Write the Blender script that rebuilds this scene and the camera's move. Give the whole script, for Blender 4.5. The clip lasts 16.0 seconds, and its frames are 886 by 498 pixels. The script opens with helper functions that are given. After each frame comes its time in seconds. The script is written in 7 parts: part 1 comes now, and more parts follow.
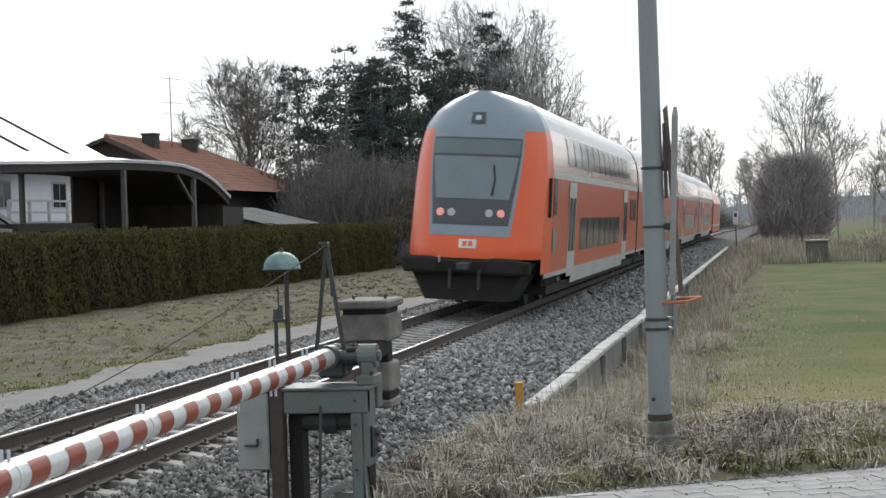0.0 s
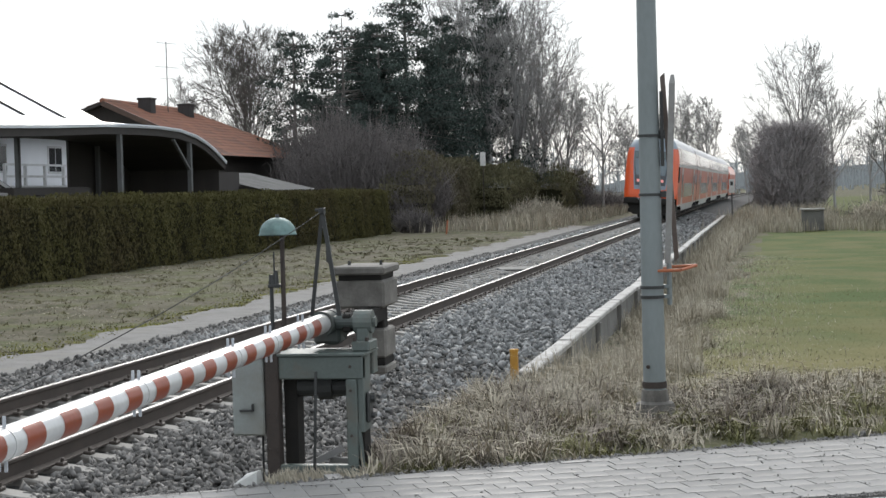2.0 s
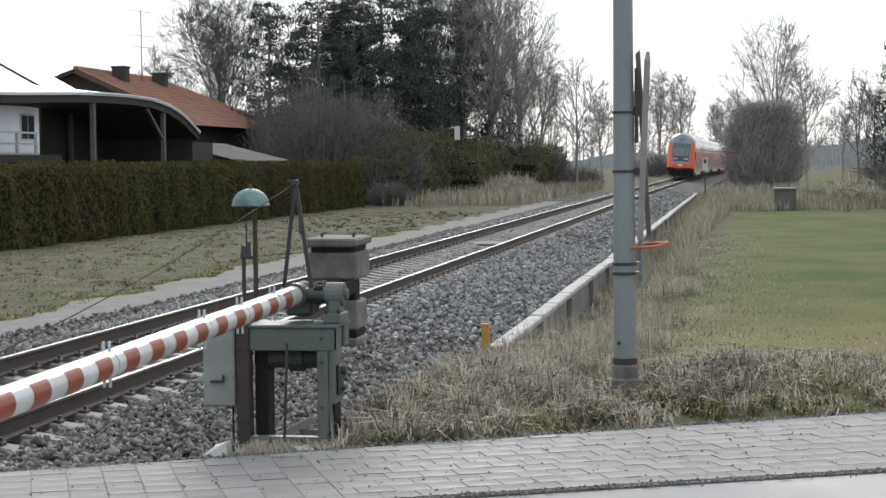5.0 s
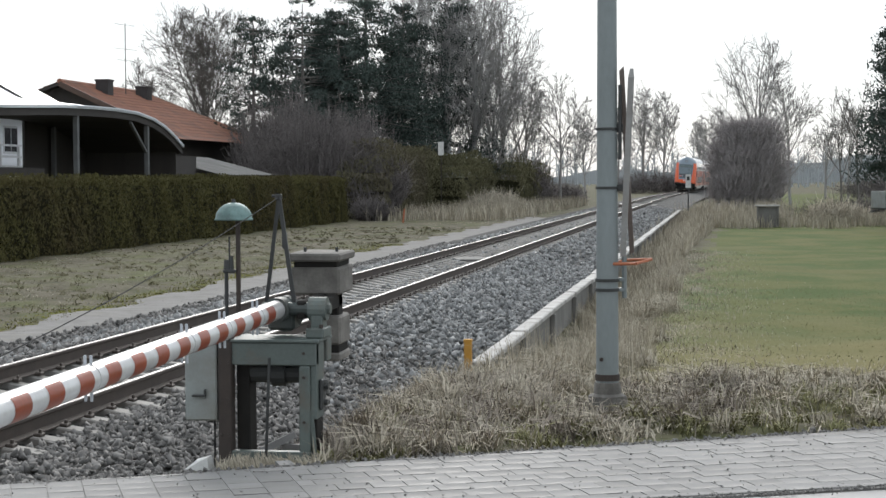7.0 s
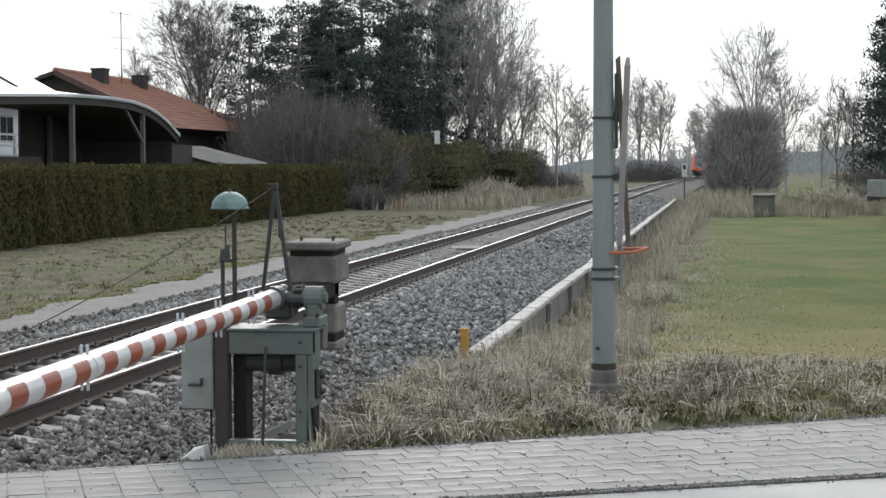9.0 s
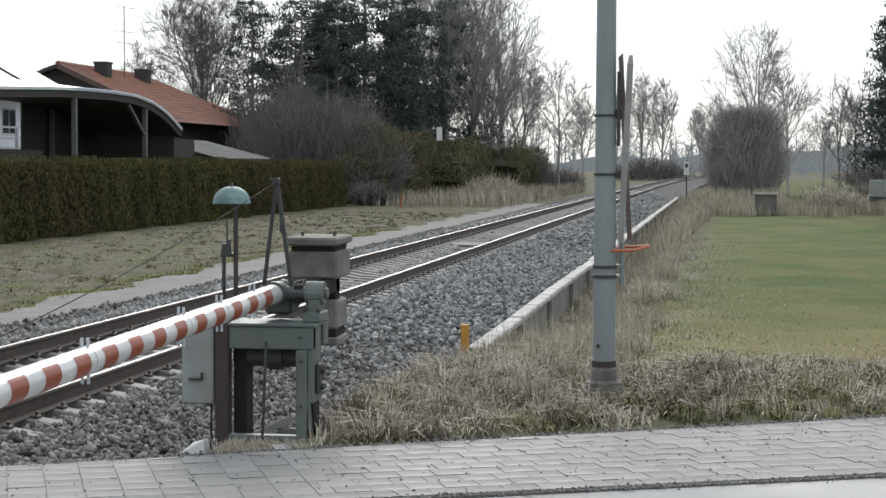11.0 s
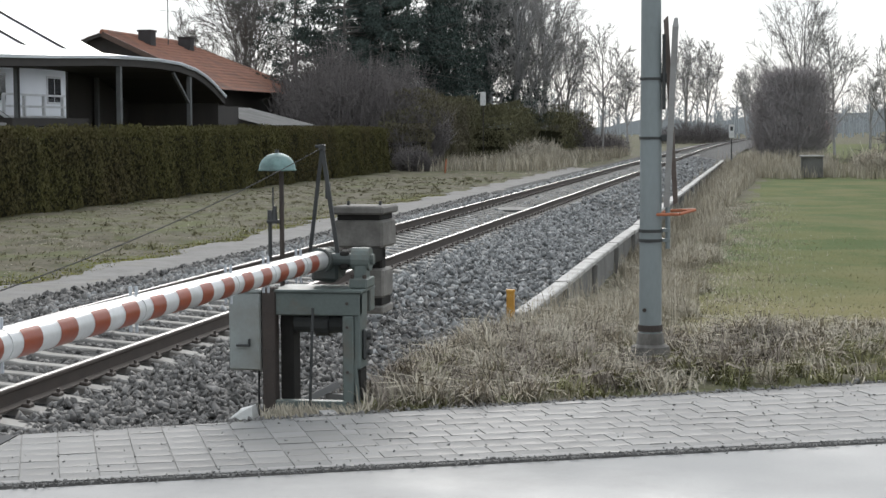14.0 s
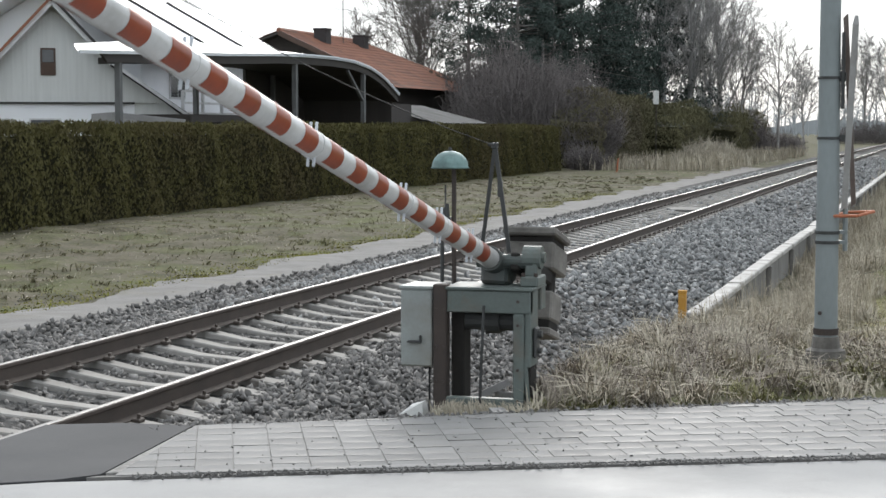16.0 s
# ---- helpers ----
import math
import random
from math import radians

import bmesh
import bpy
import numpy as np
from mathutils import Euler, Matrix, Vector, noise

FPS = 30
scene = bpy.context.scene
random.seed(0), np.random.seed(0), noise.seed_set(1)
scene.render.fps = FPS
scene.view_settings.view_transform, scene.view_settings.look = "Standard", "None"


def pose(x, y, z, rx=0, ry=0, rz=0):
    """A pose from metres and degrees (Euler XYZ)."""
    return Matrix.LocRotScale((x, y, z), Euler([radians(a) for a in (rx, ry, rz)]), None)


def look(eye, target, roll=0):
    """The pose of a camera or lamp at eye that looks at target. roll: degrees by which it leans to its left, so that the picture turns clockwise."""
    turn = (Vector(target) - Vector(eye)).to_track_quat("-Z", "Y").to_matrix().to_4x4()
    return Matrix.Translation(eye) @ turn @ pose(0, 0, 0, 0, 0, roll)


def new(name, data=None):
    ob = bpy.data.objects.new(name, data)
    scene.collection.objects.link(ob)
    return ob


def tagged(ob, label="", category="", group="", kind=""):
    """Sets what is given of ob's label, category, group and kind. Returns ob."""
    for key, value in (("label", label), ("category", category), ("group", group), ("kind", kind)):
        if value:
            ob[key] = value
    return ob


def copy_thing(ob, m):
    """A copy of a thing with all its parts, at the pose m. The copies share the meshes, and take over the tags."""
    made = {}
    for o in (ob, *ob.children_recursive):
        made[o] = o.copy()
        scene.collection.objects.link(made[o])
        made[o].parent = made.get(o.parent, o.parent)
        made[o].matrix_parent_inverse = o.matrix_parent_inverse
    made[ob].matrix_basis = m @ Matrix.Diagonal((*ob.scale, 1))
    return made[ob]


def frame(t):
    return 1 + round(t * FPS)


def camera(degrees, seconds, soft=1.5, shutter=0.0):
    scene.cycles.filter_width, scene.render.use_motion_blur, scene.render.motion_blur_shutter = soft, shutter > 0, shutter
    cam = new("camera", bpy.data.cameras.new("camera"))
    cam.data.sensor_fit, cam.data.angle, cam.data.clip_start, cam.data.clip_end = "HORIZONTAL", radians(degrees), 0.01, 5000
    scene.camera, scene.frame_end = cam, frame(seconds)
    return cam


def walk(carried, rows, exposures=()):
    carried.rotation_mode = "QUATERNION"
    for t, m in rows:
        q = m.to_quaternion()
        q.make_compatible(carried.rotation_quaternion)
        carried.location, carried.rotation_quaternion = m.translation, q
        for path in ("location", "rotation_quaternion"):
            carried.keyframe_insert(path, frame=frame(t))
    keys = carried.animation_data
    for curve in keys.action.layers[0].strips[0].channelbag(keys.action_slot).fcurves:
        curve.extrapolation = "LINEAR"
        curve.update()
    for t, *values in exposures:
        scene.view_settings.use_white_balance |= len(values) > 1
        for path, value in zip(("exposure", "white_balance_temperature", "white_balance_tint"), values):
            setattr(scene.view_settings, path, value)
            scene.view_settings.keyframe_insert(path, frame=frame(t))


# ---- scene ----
cam = camera(29.29, 16.0, soft=1.5, shutter=0.2)
PATH = [
    (0, pose(6.47, 0, 1.918, 89.150, 1.899, 10.918)),
    (0.5, pose(6.47, 0, 1.918, 89.115, 1.593, 10.787)),
    (1, pose(6.47, 0, 1.918, 88.757, 1.244, 10.886)),
    (1.5, pose(6.47, 0, 1.918, 88.405, 1.381, 10.881)),
    (2, pose(6.47, 0, 1.918, 88.018, 1.550, 10.788)),
    (2.5, pose(6.47, 0, 1.918, 87.677, 1.510, 10.635)),
    (3, pose(6.47, 0, 1.918, 87.349, 1.446, 10.527)),
    (3.5, pose(6.47, 0, 1.918, 87.106, 0.775, 10.459)),
    (4, pose(6.47, 0, 1.918, 86.926, 0.681, 10.262)),
    (6.5, pose(6.47, 0, 1.918, 87.587, 0.456, 9.421)),
    (7, pose(6.47, 0, 1.918, 87.628, 0.289, 9.353)),
    (7.5, pose(6.47, 0, 1.918, 87.611, 0.058, 9.341)),
    (8, pose(6.47, 0, 1.918, 87.497, 0.041, 9.393)),
    (8.5, pose(6.47, 0, 1.918, 87.353, 0.122, 9.319)),
    (9, pose(6.47, 0, 1.918, 87.253, 0.299, 9.226)),
    (11.5, pose(6.47, 0, 1.918, 87.074, -0.224, 9.302)),
    (12, pose(6.47, 0, 1.918, 86.932, -0.053, 9.330)),
    (12.5, pose(6.47, 0, 1.918, 86.721, -0.173, 9.486)),
    (13, pose(6.47, 0, 1.918, 86.562, -0.519, 9.831)),
    (13.5, pose(6.47, 0, 1.918, 86.340, -0.155, 10.263)),
    (14, pose(6.46, 0, 1.918, 85.961, 0.327, 10.764)),
    (14.5, pose(6.46, 0, 1.918, 85.743, 0.498, 11.431)),
    (15, pose(6.45, 0, 1.918, 85.702, 0.155, 13.378)),
    (15.5, pose(6.45, 0, 1.918, 85.801, -0.248, 15.215)),
    (16, pose(6.45, 0, 1.918, 85.920, 0.024, 16.546)),
]
walk(cam, PATH, exposures=[(0, 0.42), (13.5, 0.42), (14.5, 0.48), (16, 0.60)])

# ---- light: bright overcast winter day ----
SUN_ROT = radians(-9)   # compass turn of the sun, from +y towards +x
SUN_EL = radians(29)
world = bpy.data.worlds.new("overcast_sky")
scene.world = world
world.use_nodes = True
nt = world.node_tree
nt.nodes.clear()
w_out = nt.nodes.new("ShaderNodeOutputWorld")
w_bg = nt.nodes.new("ShaderNodeBackground")
w_sky = nt.nodes.new("ShaderNodeTexSky")
w_sky.sky_type = 'NISHITA'
w_sky.sun_disc = False
w_sky.sun_elevation = SUN_EL
w_sky.sun_rotation = SUN_ROT
w_scale = nt.nodes.new("ShaderNodeMix")
w_scale.data_type, w_scale.blend_type = 'RGBA', 'MULTIPLY'
w_scale.inputs[0].default_value = 1.0
w_scale.inputs[7].default_value = (0.13, 0.13, 0.13, 1)
w_mix = nt.nodes.new("ShaderNodeMix")
w_mix.data_type = 'RGBA'
w_mix.inputs[0].default_value = 0.90
w_mix.inputs[7].default_value = (0.89, 0.955, 1.02, 1)
nt.links.new(w_sky.outputs[0], w_scale.inputs[6])
nt.links.new(w_scale.outputs[2], w_mix.inputs[6])
nt.links.new(w_mix.outputs[2], w_bg.inputs[0])
w_bg.inputs[1].default_value = 0.82
nt.links.new(w_bg.outputs[0], w_out.inputs[0])
sun_data = bpy.data.lights.new("sun", 'SUN')
sun_data.energy, sun_data.angle, sun_data.color = 2.0, radians(32), (1.0, 0.97, 0.93)
sun = new("sun", sun_data)
sun.matrix_world = look((0, 0, 0), (-math.sin(SUN_ROT) * math.cos(SUN_EL), -math.cos(SUN_ROT) * math.cos(SUN_EL), -math.sin(SUN_EL)))


# ---- helpers of this scene ----
class M:
    """Collects vertices and faces for one mesh."""

    def __init__(self):
        self.v, self.f, self.smooth = [], [], False

    def add(self, verts, faces):
        n = len(self.v)
        self.v += [tuple(p) for p in verts]
        self.f += [tuple(i + n for i in f) for f in faces]
        return self

    def box(self, x0, x1, y0, y1, z0, z1, b=0.0):
        if b <= 0:
            vs = [(x, y, z) for z in (z0, z1) for y in (y0, y1) for x in (x0, x1)]
            return self.add(vs, [(0, 2, 3, 1), (4, 5, 7, 6), (0, 1, 5, 4), (1, 3, 7, 5), (3, 2, 6, 7), (2, 0, 4, 6)])
        bm = bmesh.new()
        for x, sx in ((x0, 1), (x1, -1)):
            for y, sy in ((y0, 1), (y1, -1)):
                for z, sz in ((z0, 1), (z1, -1)):
                    bm.verts.new((x, y + sy * b, z + sz * b))
                    bm.verts.new((x + sx * b, y, z + sz * b))
                    bm.verts.new((x + sx * b, y + sy * b, z))
        bmesh.ops.convex_hull(bm, input=bm.verts)
        bm.verts.index_update()
        self.add([p.co for p in bm.verts], [[q.index for q in f.verts] for f in bm.faces])
        bm.free()
        return self

    def tube(self, p, q, r0, r1=None, n=8, caps=True):
        p, q = Vector(p), Vector(q)
        r1 = r0 if r1 is None else r1
        d = (q - p).normalized()
        a = d.orthogonal().normalized()
        c = d.cross(a)
        vs = []
        for o, r in ((p, r0), (q, r1)):
            vs += [o + (a * math.cos(k * math.tau / n) + c * math.sin(k * math.tau / n)) * r for k in range(n)]
        fs = [(k, (k + 1) % n, n + (k + 1) % n, n + k) for k in range(n)]
        if caps:
            fs += [tuple(range(n - 1, -1, -1)), tuple(range(n, 2 * n))]
        return self.add(vs, fs)

    def path(self, pts, r, n=6):
        for a, b in zip(pts, pts[1:]):
            self.tube(a, b, r, r, n)
        return self

    def bar(self, p, q, w, h):
        """A square bar from p to q, w wide across and h thick."""
        p, q = Vector(p), Vector(q)
        d = (q - p).normalized()
        a = d.cross(Vector((0, 1, 0)))
        a = (d.cross(Vector((0, 0, 1))) if a.length < 0.2 else a).normalized()
        c = d.cross(a)
        vs = [o + a * sx * w / 2 + c * sy * h / 2 for o in (p, q) for sx, sy in ((-1, -1), (1, -1), (1, 1), (-1, 1))]
        return self.add(vs, [(0, 3, 2, 1), (4, 5, 6, 7), (0, 1, 5, 4), (1, 2, 6, 5), (2, 3, 7, 6), (3, 0, 4, 7)])

    def lathe(self, x, y, prof, n=24):
        """A body of revolution round a vertical axis; prof: (radius, z)."""
        vs = [(x + r * math.cos(k * math.tau / n), y + r * math.sin(k * math.tau / n), z) for r, z in prof for k in range(n)]
        fs = [(i * n + k, i * n + (k + 1) % n, (i + 1) * n + (k + 1) % n, (i + 1) * n + k) for i in range(len(prof) - 1) for k in range(n)]
        return self.add(vs, fs)

    def prism(self, prof, a0, a1, axis):
        """Extrudes a closed outline (u, v) along x or y; v is up."""
        n = len(prof)
        vs = [(a, u, v) if axis == 'x' else (u, a, v) for a in (a0, a1) for u, v in prof]
        fs = [(k, (k + 1) % n, n + (k + 1) % n, n + k) for k in range(n)] + [tuple(range(n)), tuple(range(2 * n - 1, n - 1, -1))]
        return self.add(vs, fs)

    def mesh(self, name, material):
        me = bpy.data.meshes.new(name)
        me.from_pydata(self.v, [], self.f)
        bm = bmesh.new()
        bm.from_mesh(me)
        if len(bm.faces) < 20000:
            bmesh.ops.recalc_face_normals(bm, faces=bm.faces)
            bm.to_mesh(me)
        bm.free()
        if material:
            me.materials.append(material)
        if self.smooth:
            me.shade_smooth()
        return me


def part(name, m, material, parent, label="", at=None):
    ob = new(name, m.mesh(name, material) if isinstance(m, M) else m)
    if parent:
        ob.parent = parent
    if at is not None:
        ob.matrix_basis = at
    return tagged(ob, label)


def thing(name, label, category, at=None, group="", kind=""):
    ob = new(name)
    ob.empty_display_size = 0.2
    if at is not None:
        ob.matrix_basis = at
    return tagged(ob, label, category, group, kind)


def fast_mesh(name, verts, faces, material, smooth=False):
    """A mesh from numpy arrays; faces all of one size."""
    me = bpy.data.meshes.new(name)
    verts, faces = np.asarray(verts, dtype=np.float32), np.asarray(faces, dtype=np.int32)
    k = faces.shape[1]
    me.vertices.add(len(verts))
    me.vertices.foreach_set("co", verts.ravel())
    me.loops.add(faces.size)
    me.loops.foreach_set("vertex_index", faces.ravel())
    me.polygons.add(len(faces))
    me.polygons.foreach_set("loop_start", np.arange(len(faces), dtype=np.int32) * k)
    me.update(calc_edges=True)
    me.validate()
    if material:
        me.materials.append(material)
    if smooth:
        me.shade_smooth()
    return me


# ---- materials ----
def material(name, color, color2=None, rough=0.8, metal=0.0, scale=6.0, fine=60.0, bump=0.3, dist=0.01, spec=0.5, amount=0.6,
             island=0.0, rand=0.0, stretch=(1, 1, 1), dirt=None, dirt_amount=0.0, coat=0.0, wet=0.0):
    """A two-scale noise material; color..color2 vary, with fine grain and bump; island/rand: value jitter per piece."""
    ma = bpy.data.materials.new(name)
    ma.use_nodes = True
    t = ma.node_tree
    bsdf = t.nodes["Principled BSDF"]
    color2 = color2 or tuple(c * 0.7 for c in color)
    co = t.nodes.new("ShaderNodeTexCoord")
    mp = t.nodes.new("ShaderNodeMapping")
    mp.inputs["Scale"].default_value = stretch
    t.links.new(co.outputs["Object"], mp.inputs[0])
    big, small = t.nodes.new("ShaderNodeTexNoise"), t.nodes.new("ShaderNodeTexNoise")
    big.inputs["Scale"].default_value, big.inputs["Detail"].default_value = scale, 5
    small.inputs["Scale"].default_value, small.inputs["Detail"].default_value = fine, 4
    t.links.new(mp.outputs[0], big.inputs[0])
    t.links.new(mp.outputs[0], small.inputs[0])
    add = t.nodes.new("ShaderNodeMath")
    add.operation = 'MULTIPLY_ADD'
    t.links.new(small.outputs[0], add.inputs[0])
    add.inputs[1].default_value = 0.5
    t.links.new(big.outputs[0], add.inputs[2])
    rng = t.nodes.new("ShaderNodeMapRange")
    rng.inputs[1].default_value, rng.inputs[2].default_value = 0.75 - 0.3 / max(amount, 0.05) * 0.6, 0.75 + 0.3 / max(amount, 0.05) * 0.6
    t.links.new(add.outputs[0], rng.inputs[0])
    mix = t.nodes.new("ShaderNodeMix")
    mix.data_type = 'RGBA'
    mix.inputs[6].default_value, mix.inputs[7].default_value = (*color, 1), (*color2, 1)
    t.links.new(rng.outputs[0], mix.inputs[0])
    last = mix.outputs[2]
    if dirt:
        dn = t.nodes.new("ShaderNodeTexNoise")
        dn.inputs["Scale"].default_value, dn.inputs["Detail"].default_value = scale * 0.37, 7
        dn.inputs["Roughness"].default_value = 0.7
        t.links.new(mp.outputs[0], dn.inputs[0])
        dr = t.nodes.new("ShaderNodeMapRange")
        dr.inputs[1].default_value, dr.inputs[2].default_value = 0.60 - 0.35 * dirt_amount, 0.82 - 0.3 * dirt_amount
        t.links.new(dn.outputs[0], dr.inputs[0])
        dm = t.nodes.new("ShaderNodeMix")
        dm.data_type = 'RGBA'
        dm.inputs[7].default_value = (*dirt, 1)
        t.links.new(dr.outputs[0], dm.inputs[0])
        t.links.new(last, dm.inputs[6])
        last = dm.outputs[2]
    if island or rand:
        src = t.nodes.new("ShaderNodeNewGeometry").outputs["Random Per Island"] if island else t.nodes.new("ShaderNodeObjectInfo").outputs["Random"]
        k = island or rand
        jr = t.nodes.new("ShaderNodeMapRange")
        jr.inputs[3].default_value, jr.inputs[4].default_value = 1 - k, 1 + k
        t.links.new(src, jr.inputs[0])
        hs = t.nodes.new("ShaderNodeHueSaturation")
        t.links.new(jr.outputs[0], hs.inputs["Value"])
        t.links.new(last, hs.inputs["Color"])
        last = hs.outputs[0]
    t.links.new(last, bsdf.inputs["Base Color"])
    bsdf.inputs["Roughness"].default_value = rough
    if wet:
        # damp patches: smoother where the broad noise is high
        wr = t.nodes.new("ShaderNodeMapRange")
        wr.inputs[1].default_value, wr.inputs[2].default_value = 0.42, 0.68
        wr.inputs[3].default_value, wr.inputs[4].default_value = rough, max(0.08, rough - wet)
        wn = t.nodes.new("ShaderNodeTexNoise")
        wn.inputs["Scale"].default_value, wn.inputs["Detail"].default_value = scale * 0.6, 5
        t.links.new(mp.outputs[0], wn.inputs[0])
        t.links.new(wn.outputs[0], wr.inputs[0])
        t.links.new(wr.outputs[0], bsdf.inputs["Roughness"])
    bsdf.inputs["Metallic"].default_value = metal
    bsdf.inputs["Specular IOR Level"].default_value = spec
    bsdf.inputs["Coat Weight"].default_value = coat
    bsdf.inputs["Coat Roughness"].default_value = 0.08
    if bump:
        bp = t.nodes.new("ShaderNodeBump")
        bp.inputs["Strength"].default_value, bp.inputs["Distance"].default_value = bump, dist
        t.links.new(add.outputs[0], bp.inputs["Height"])
        t.links.new(bp.outputs[0], bsdf.inputs["Normal"])
    return ma


def glow(name, color, strength):
    ma = bpy.data.materials.new(name)
    ma.use_nodes = True
    b = ma.node_tree.nodes["Principled BSDF"]
    b.inputs["Base Color"].default_value = (*color, 1)
    b.inputs["Emission Color"].default_value = (*color, 1)
    b.inputs["Emission Strength"].default_value = strength
    return ma


GRASS = material("winter_grass", (0.068, 0.064, 0.040), (0.130, 0.116, 0.084), scale=1.6, fine=11, bump=1.0, dist=0.05, rough=0.95, spec=0.1, dirt=(0.088, 0.104, 0.032), dirt_amount=0.36, amount=1.6)
FIELD = material("field_grass", (0.056, 0.084, 0.020), (0.098, 0.106, 0.034), scale=0.5, fine=9, bump=1.0, dist=0.04, rough=0.95, spec=0.08, dirt=(0.135, 0.124, 0.056), dirt_amount=0.34, amount=2.0)


def yellow_margin(ma, lo, hi, color, color2):
    """Adds a strawy strip to the meadow where it nears the road, fraying out between two distances from it."""
    t = ma.node_tree
    bsdf = t.nodes["Principled BSDF"]
    old = bsdf.inputs["Base Color"].links[0].from_socket
    co = t.nodes.new("ShaderNodeTexCoord")
    dot = t.nodes.new("ShaderNodeVectorMath")
    dot.operation = 'DOT_PRODUCT'
    dot.inputs[1].default_value = (-0.40, 0.92, 0)
    t.links.new(co.outputs["Object"], dot.inputs[0])
    nz, fine = t.nodes.new("ShaderNodeTexNoise"), t.nodes.new("ShaderNodeTexNoise")
    nz.inputs["Scale"].default_value, nz.inputs["Detail"].default_value = 0.45, 6
    fine.inputs["Scale"].default_value, fine.inputs["Detail"].default_value = 5.0, 4
    t.links.new(co.outputs["Object"], nz.inputs[0])
    t.links.new(co.outputs["Object"], fine.inputs[0])
    add = t.nodes.new("ShaderNodeMath")
    add.operation = 'MULTIPLY_ADD'
    add.inputs[1].default_value = 13.0
    t.links.new(nz.outputs[0], add.inputs[0])
    t.links.new(dot.outputs["Value"], add.inputs[2])
    rg = t.nodes.new("ShaderNodeMapRange")
    rg.interpolation_type = 'SMOOTHSTEP'
    rg.inputs[1].default_value, rg.inputs[2].default_value = lo + 6.5, hi + 6.5
    rg.inputs[3].default_value, rg.inputs[4].default_value = 0.9, 0.0
    t.links.new(add.outputs[0], rg.inputs[0])
    straw, mx = t.nodes.new("ShaderNodeMix"), t.nodes.new("ShaderNodeMix")
    straw.data_type = mx.data_type = 'RGBA'
    straw.inputs[6].default_value, straw.inputs[7].default_value = (*color, 1), (*color2, 1)
    t.links.new(fine.outputs[0], straw.inputs[0])
    t.links.new(rg.outputs[0], mx.inputs[0])
    t.links.new(old, mx.inputs[6])
    t.links.new(straw.outputs[2], mx.inputs[7])
    t.links.new(mx.outputs[2], bsdf.inputs["Base Color"])


yellow_margin(FIELD, 13.0, 30.0, (0.20, 0.165, 0.075), (0.125, 0.118, 0.045))
GRAVEL = material("gravel_path", (0.245, 0.238, 0.230), (0.155, 0.148, 0.14), scale=2.2, fine=30, bump=0.7, dist=0.015, rough=0.95, spec=0.2, dirt=(0.19, 0.178, 0.14), dirt_amount=0.15)
BALLAST = material("ballast_stone", (0.215, 0.208, 0.200), (0.125, 0.12, 0.114), scale=8, fine=80, bump=0.3, rough=0.85, spec=0.3, island=0.5)
# paler, cooler grey than the near stones, used further along the track
PALEBALLAST = material("paler_grey_ballast", (0.268, 0.272, 0.270), (0.17, 0.173, 0.172), scale=8, fine=80, bump=0.3, rough=0.85, spec=0.3, island=0.5)
BED = material("ballast_bed", (0.10, 0.10, 0.098), (0.055, 0.054, 0.052), scale=14, fine=50, bump=1.0, dist=0.04, rough=0.95, spec=0.2)
RAIL = material("rusty_rail_web", (0.085, 0.066, 0.055), (0.055, 0.044, 0.038), scale=5, fine=60, rough=0.75, bump=0.2, spec=0.4)
RAILTOP = material("polished_rail_head", (0.205, 0.200, 0.196), (0.14, 0.135, 0.130), scale=3, fine=40, rough=0.45, metal=1.0, bump=0.03, stretch=(6, 0.3, 1))
SLEEPER = material("sleeper_concrete", (0.33, 0.32, 0.30), (0.25, 0.235, 0.215), scale=5, fine=50, rough=0.9, bump=0.3, rand=0.14, dirt=(0.16, 0.14, 0.12), dirt_amount=0.15)
CLIP = material("rail_clip_steel", (0.07, 0.055, 0.045), rough=0.7, scale=20)
ASPHALT = material("crossing_asphalt", (0.075, 0.075, 0.078), (0.05, 0.05, 0.052), scale=1.5, fine=90, rough=0.92, bump=0.35, dist=0.006)
ROAD = material("worn_light_asphalt", (0.315, 0.315, 0.313), (0.24, 0.24, 0.238), scale=0.9, fine=110, rough=0.78, bump=0.3, dist=0.004, spec=0.4, dirt=(0.19, 0.19, 0.187), dirt_amount=0.34, wet=0.20)
PAVER = material("concrete_paver", (0.212, 0.212, 0.209), (0.155, 0.155, 0.152), scale=3.0, fine=70, rough=0.82, bump=0.3, dist=0.004, rand=0.15, spec=0.35, dirt=(0.128, 0.124, 0.117), dirt_amount=0.34, wet=0.30)
GRIT = material("joint_grit", (0.21, 0.205, 0.195), (0.14, 0.135, 0.13), scale=6, fine=90, rough=0.95, bump=0.6)
KERB = material("kerb_concrete", (0.28, 0.275, 0.27), (0.2, 0.195, 0.19), scale=3, fine=60, rough=0.85, bump=0.3)
DRYGRASS = material("dry_grass_blades", (0.47, 0.43, 0.35), (0.30, 0.262, 0.20), scale=1.5, fine=12, bump=0, rough=0.9, spec=0.15, island=0.4)
GREENGRASS = material("green_grass_blades", (0.165, 0.170, 0.075), (0.225, 0.205, 0.11), scale=1.2, fine=10, bump=0, rough=0.9, spec=0.15, island=0.35)
GREY_GREEN = material("grey_green_paint", (0.135, 0.162, 0.15), (0.09, 0.108, 0.10), scale=4, fine=45, rough=0.6, bump=0.15, dirt=(0.13, 0.10, 0.075), dirt_amount=0.22)
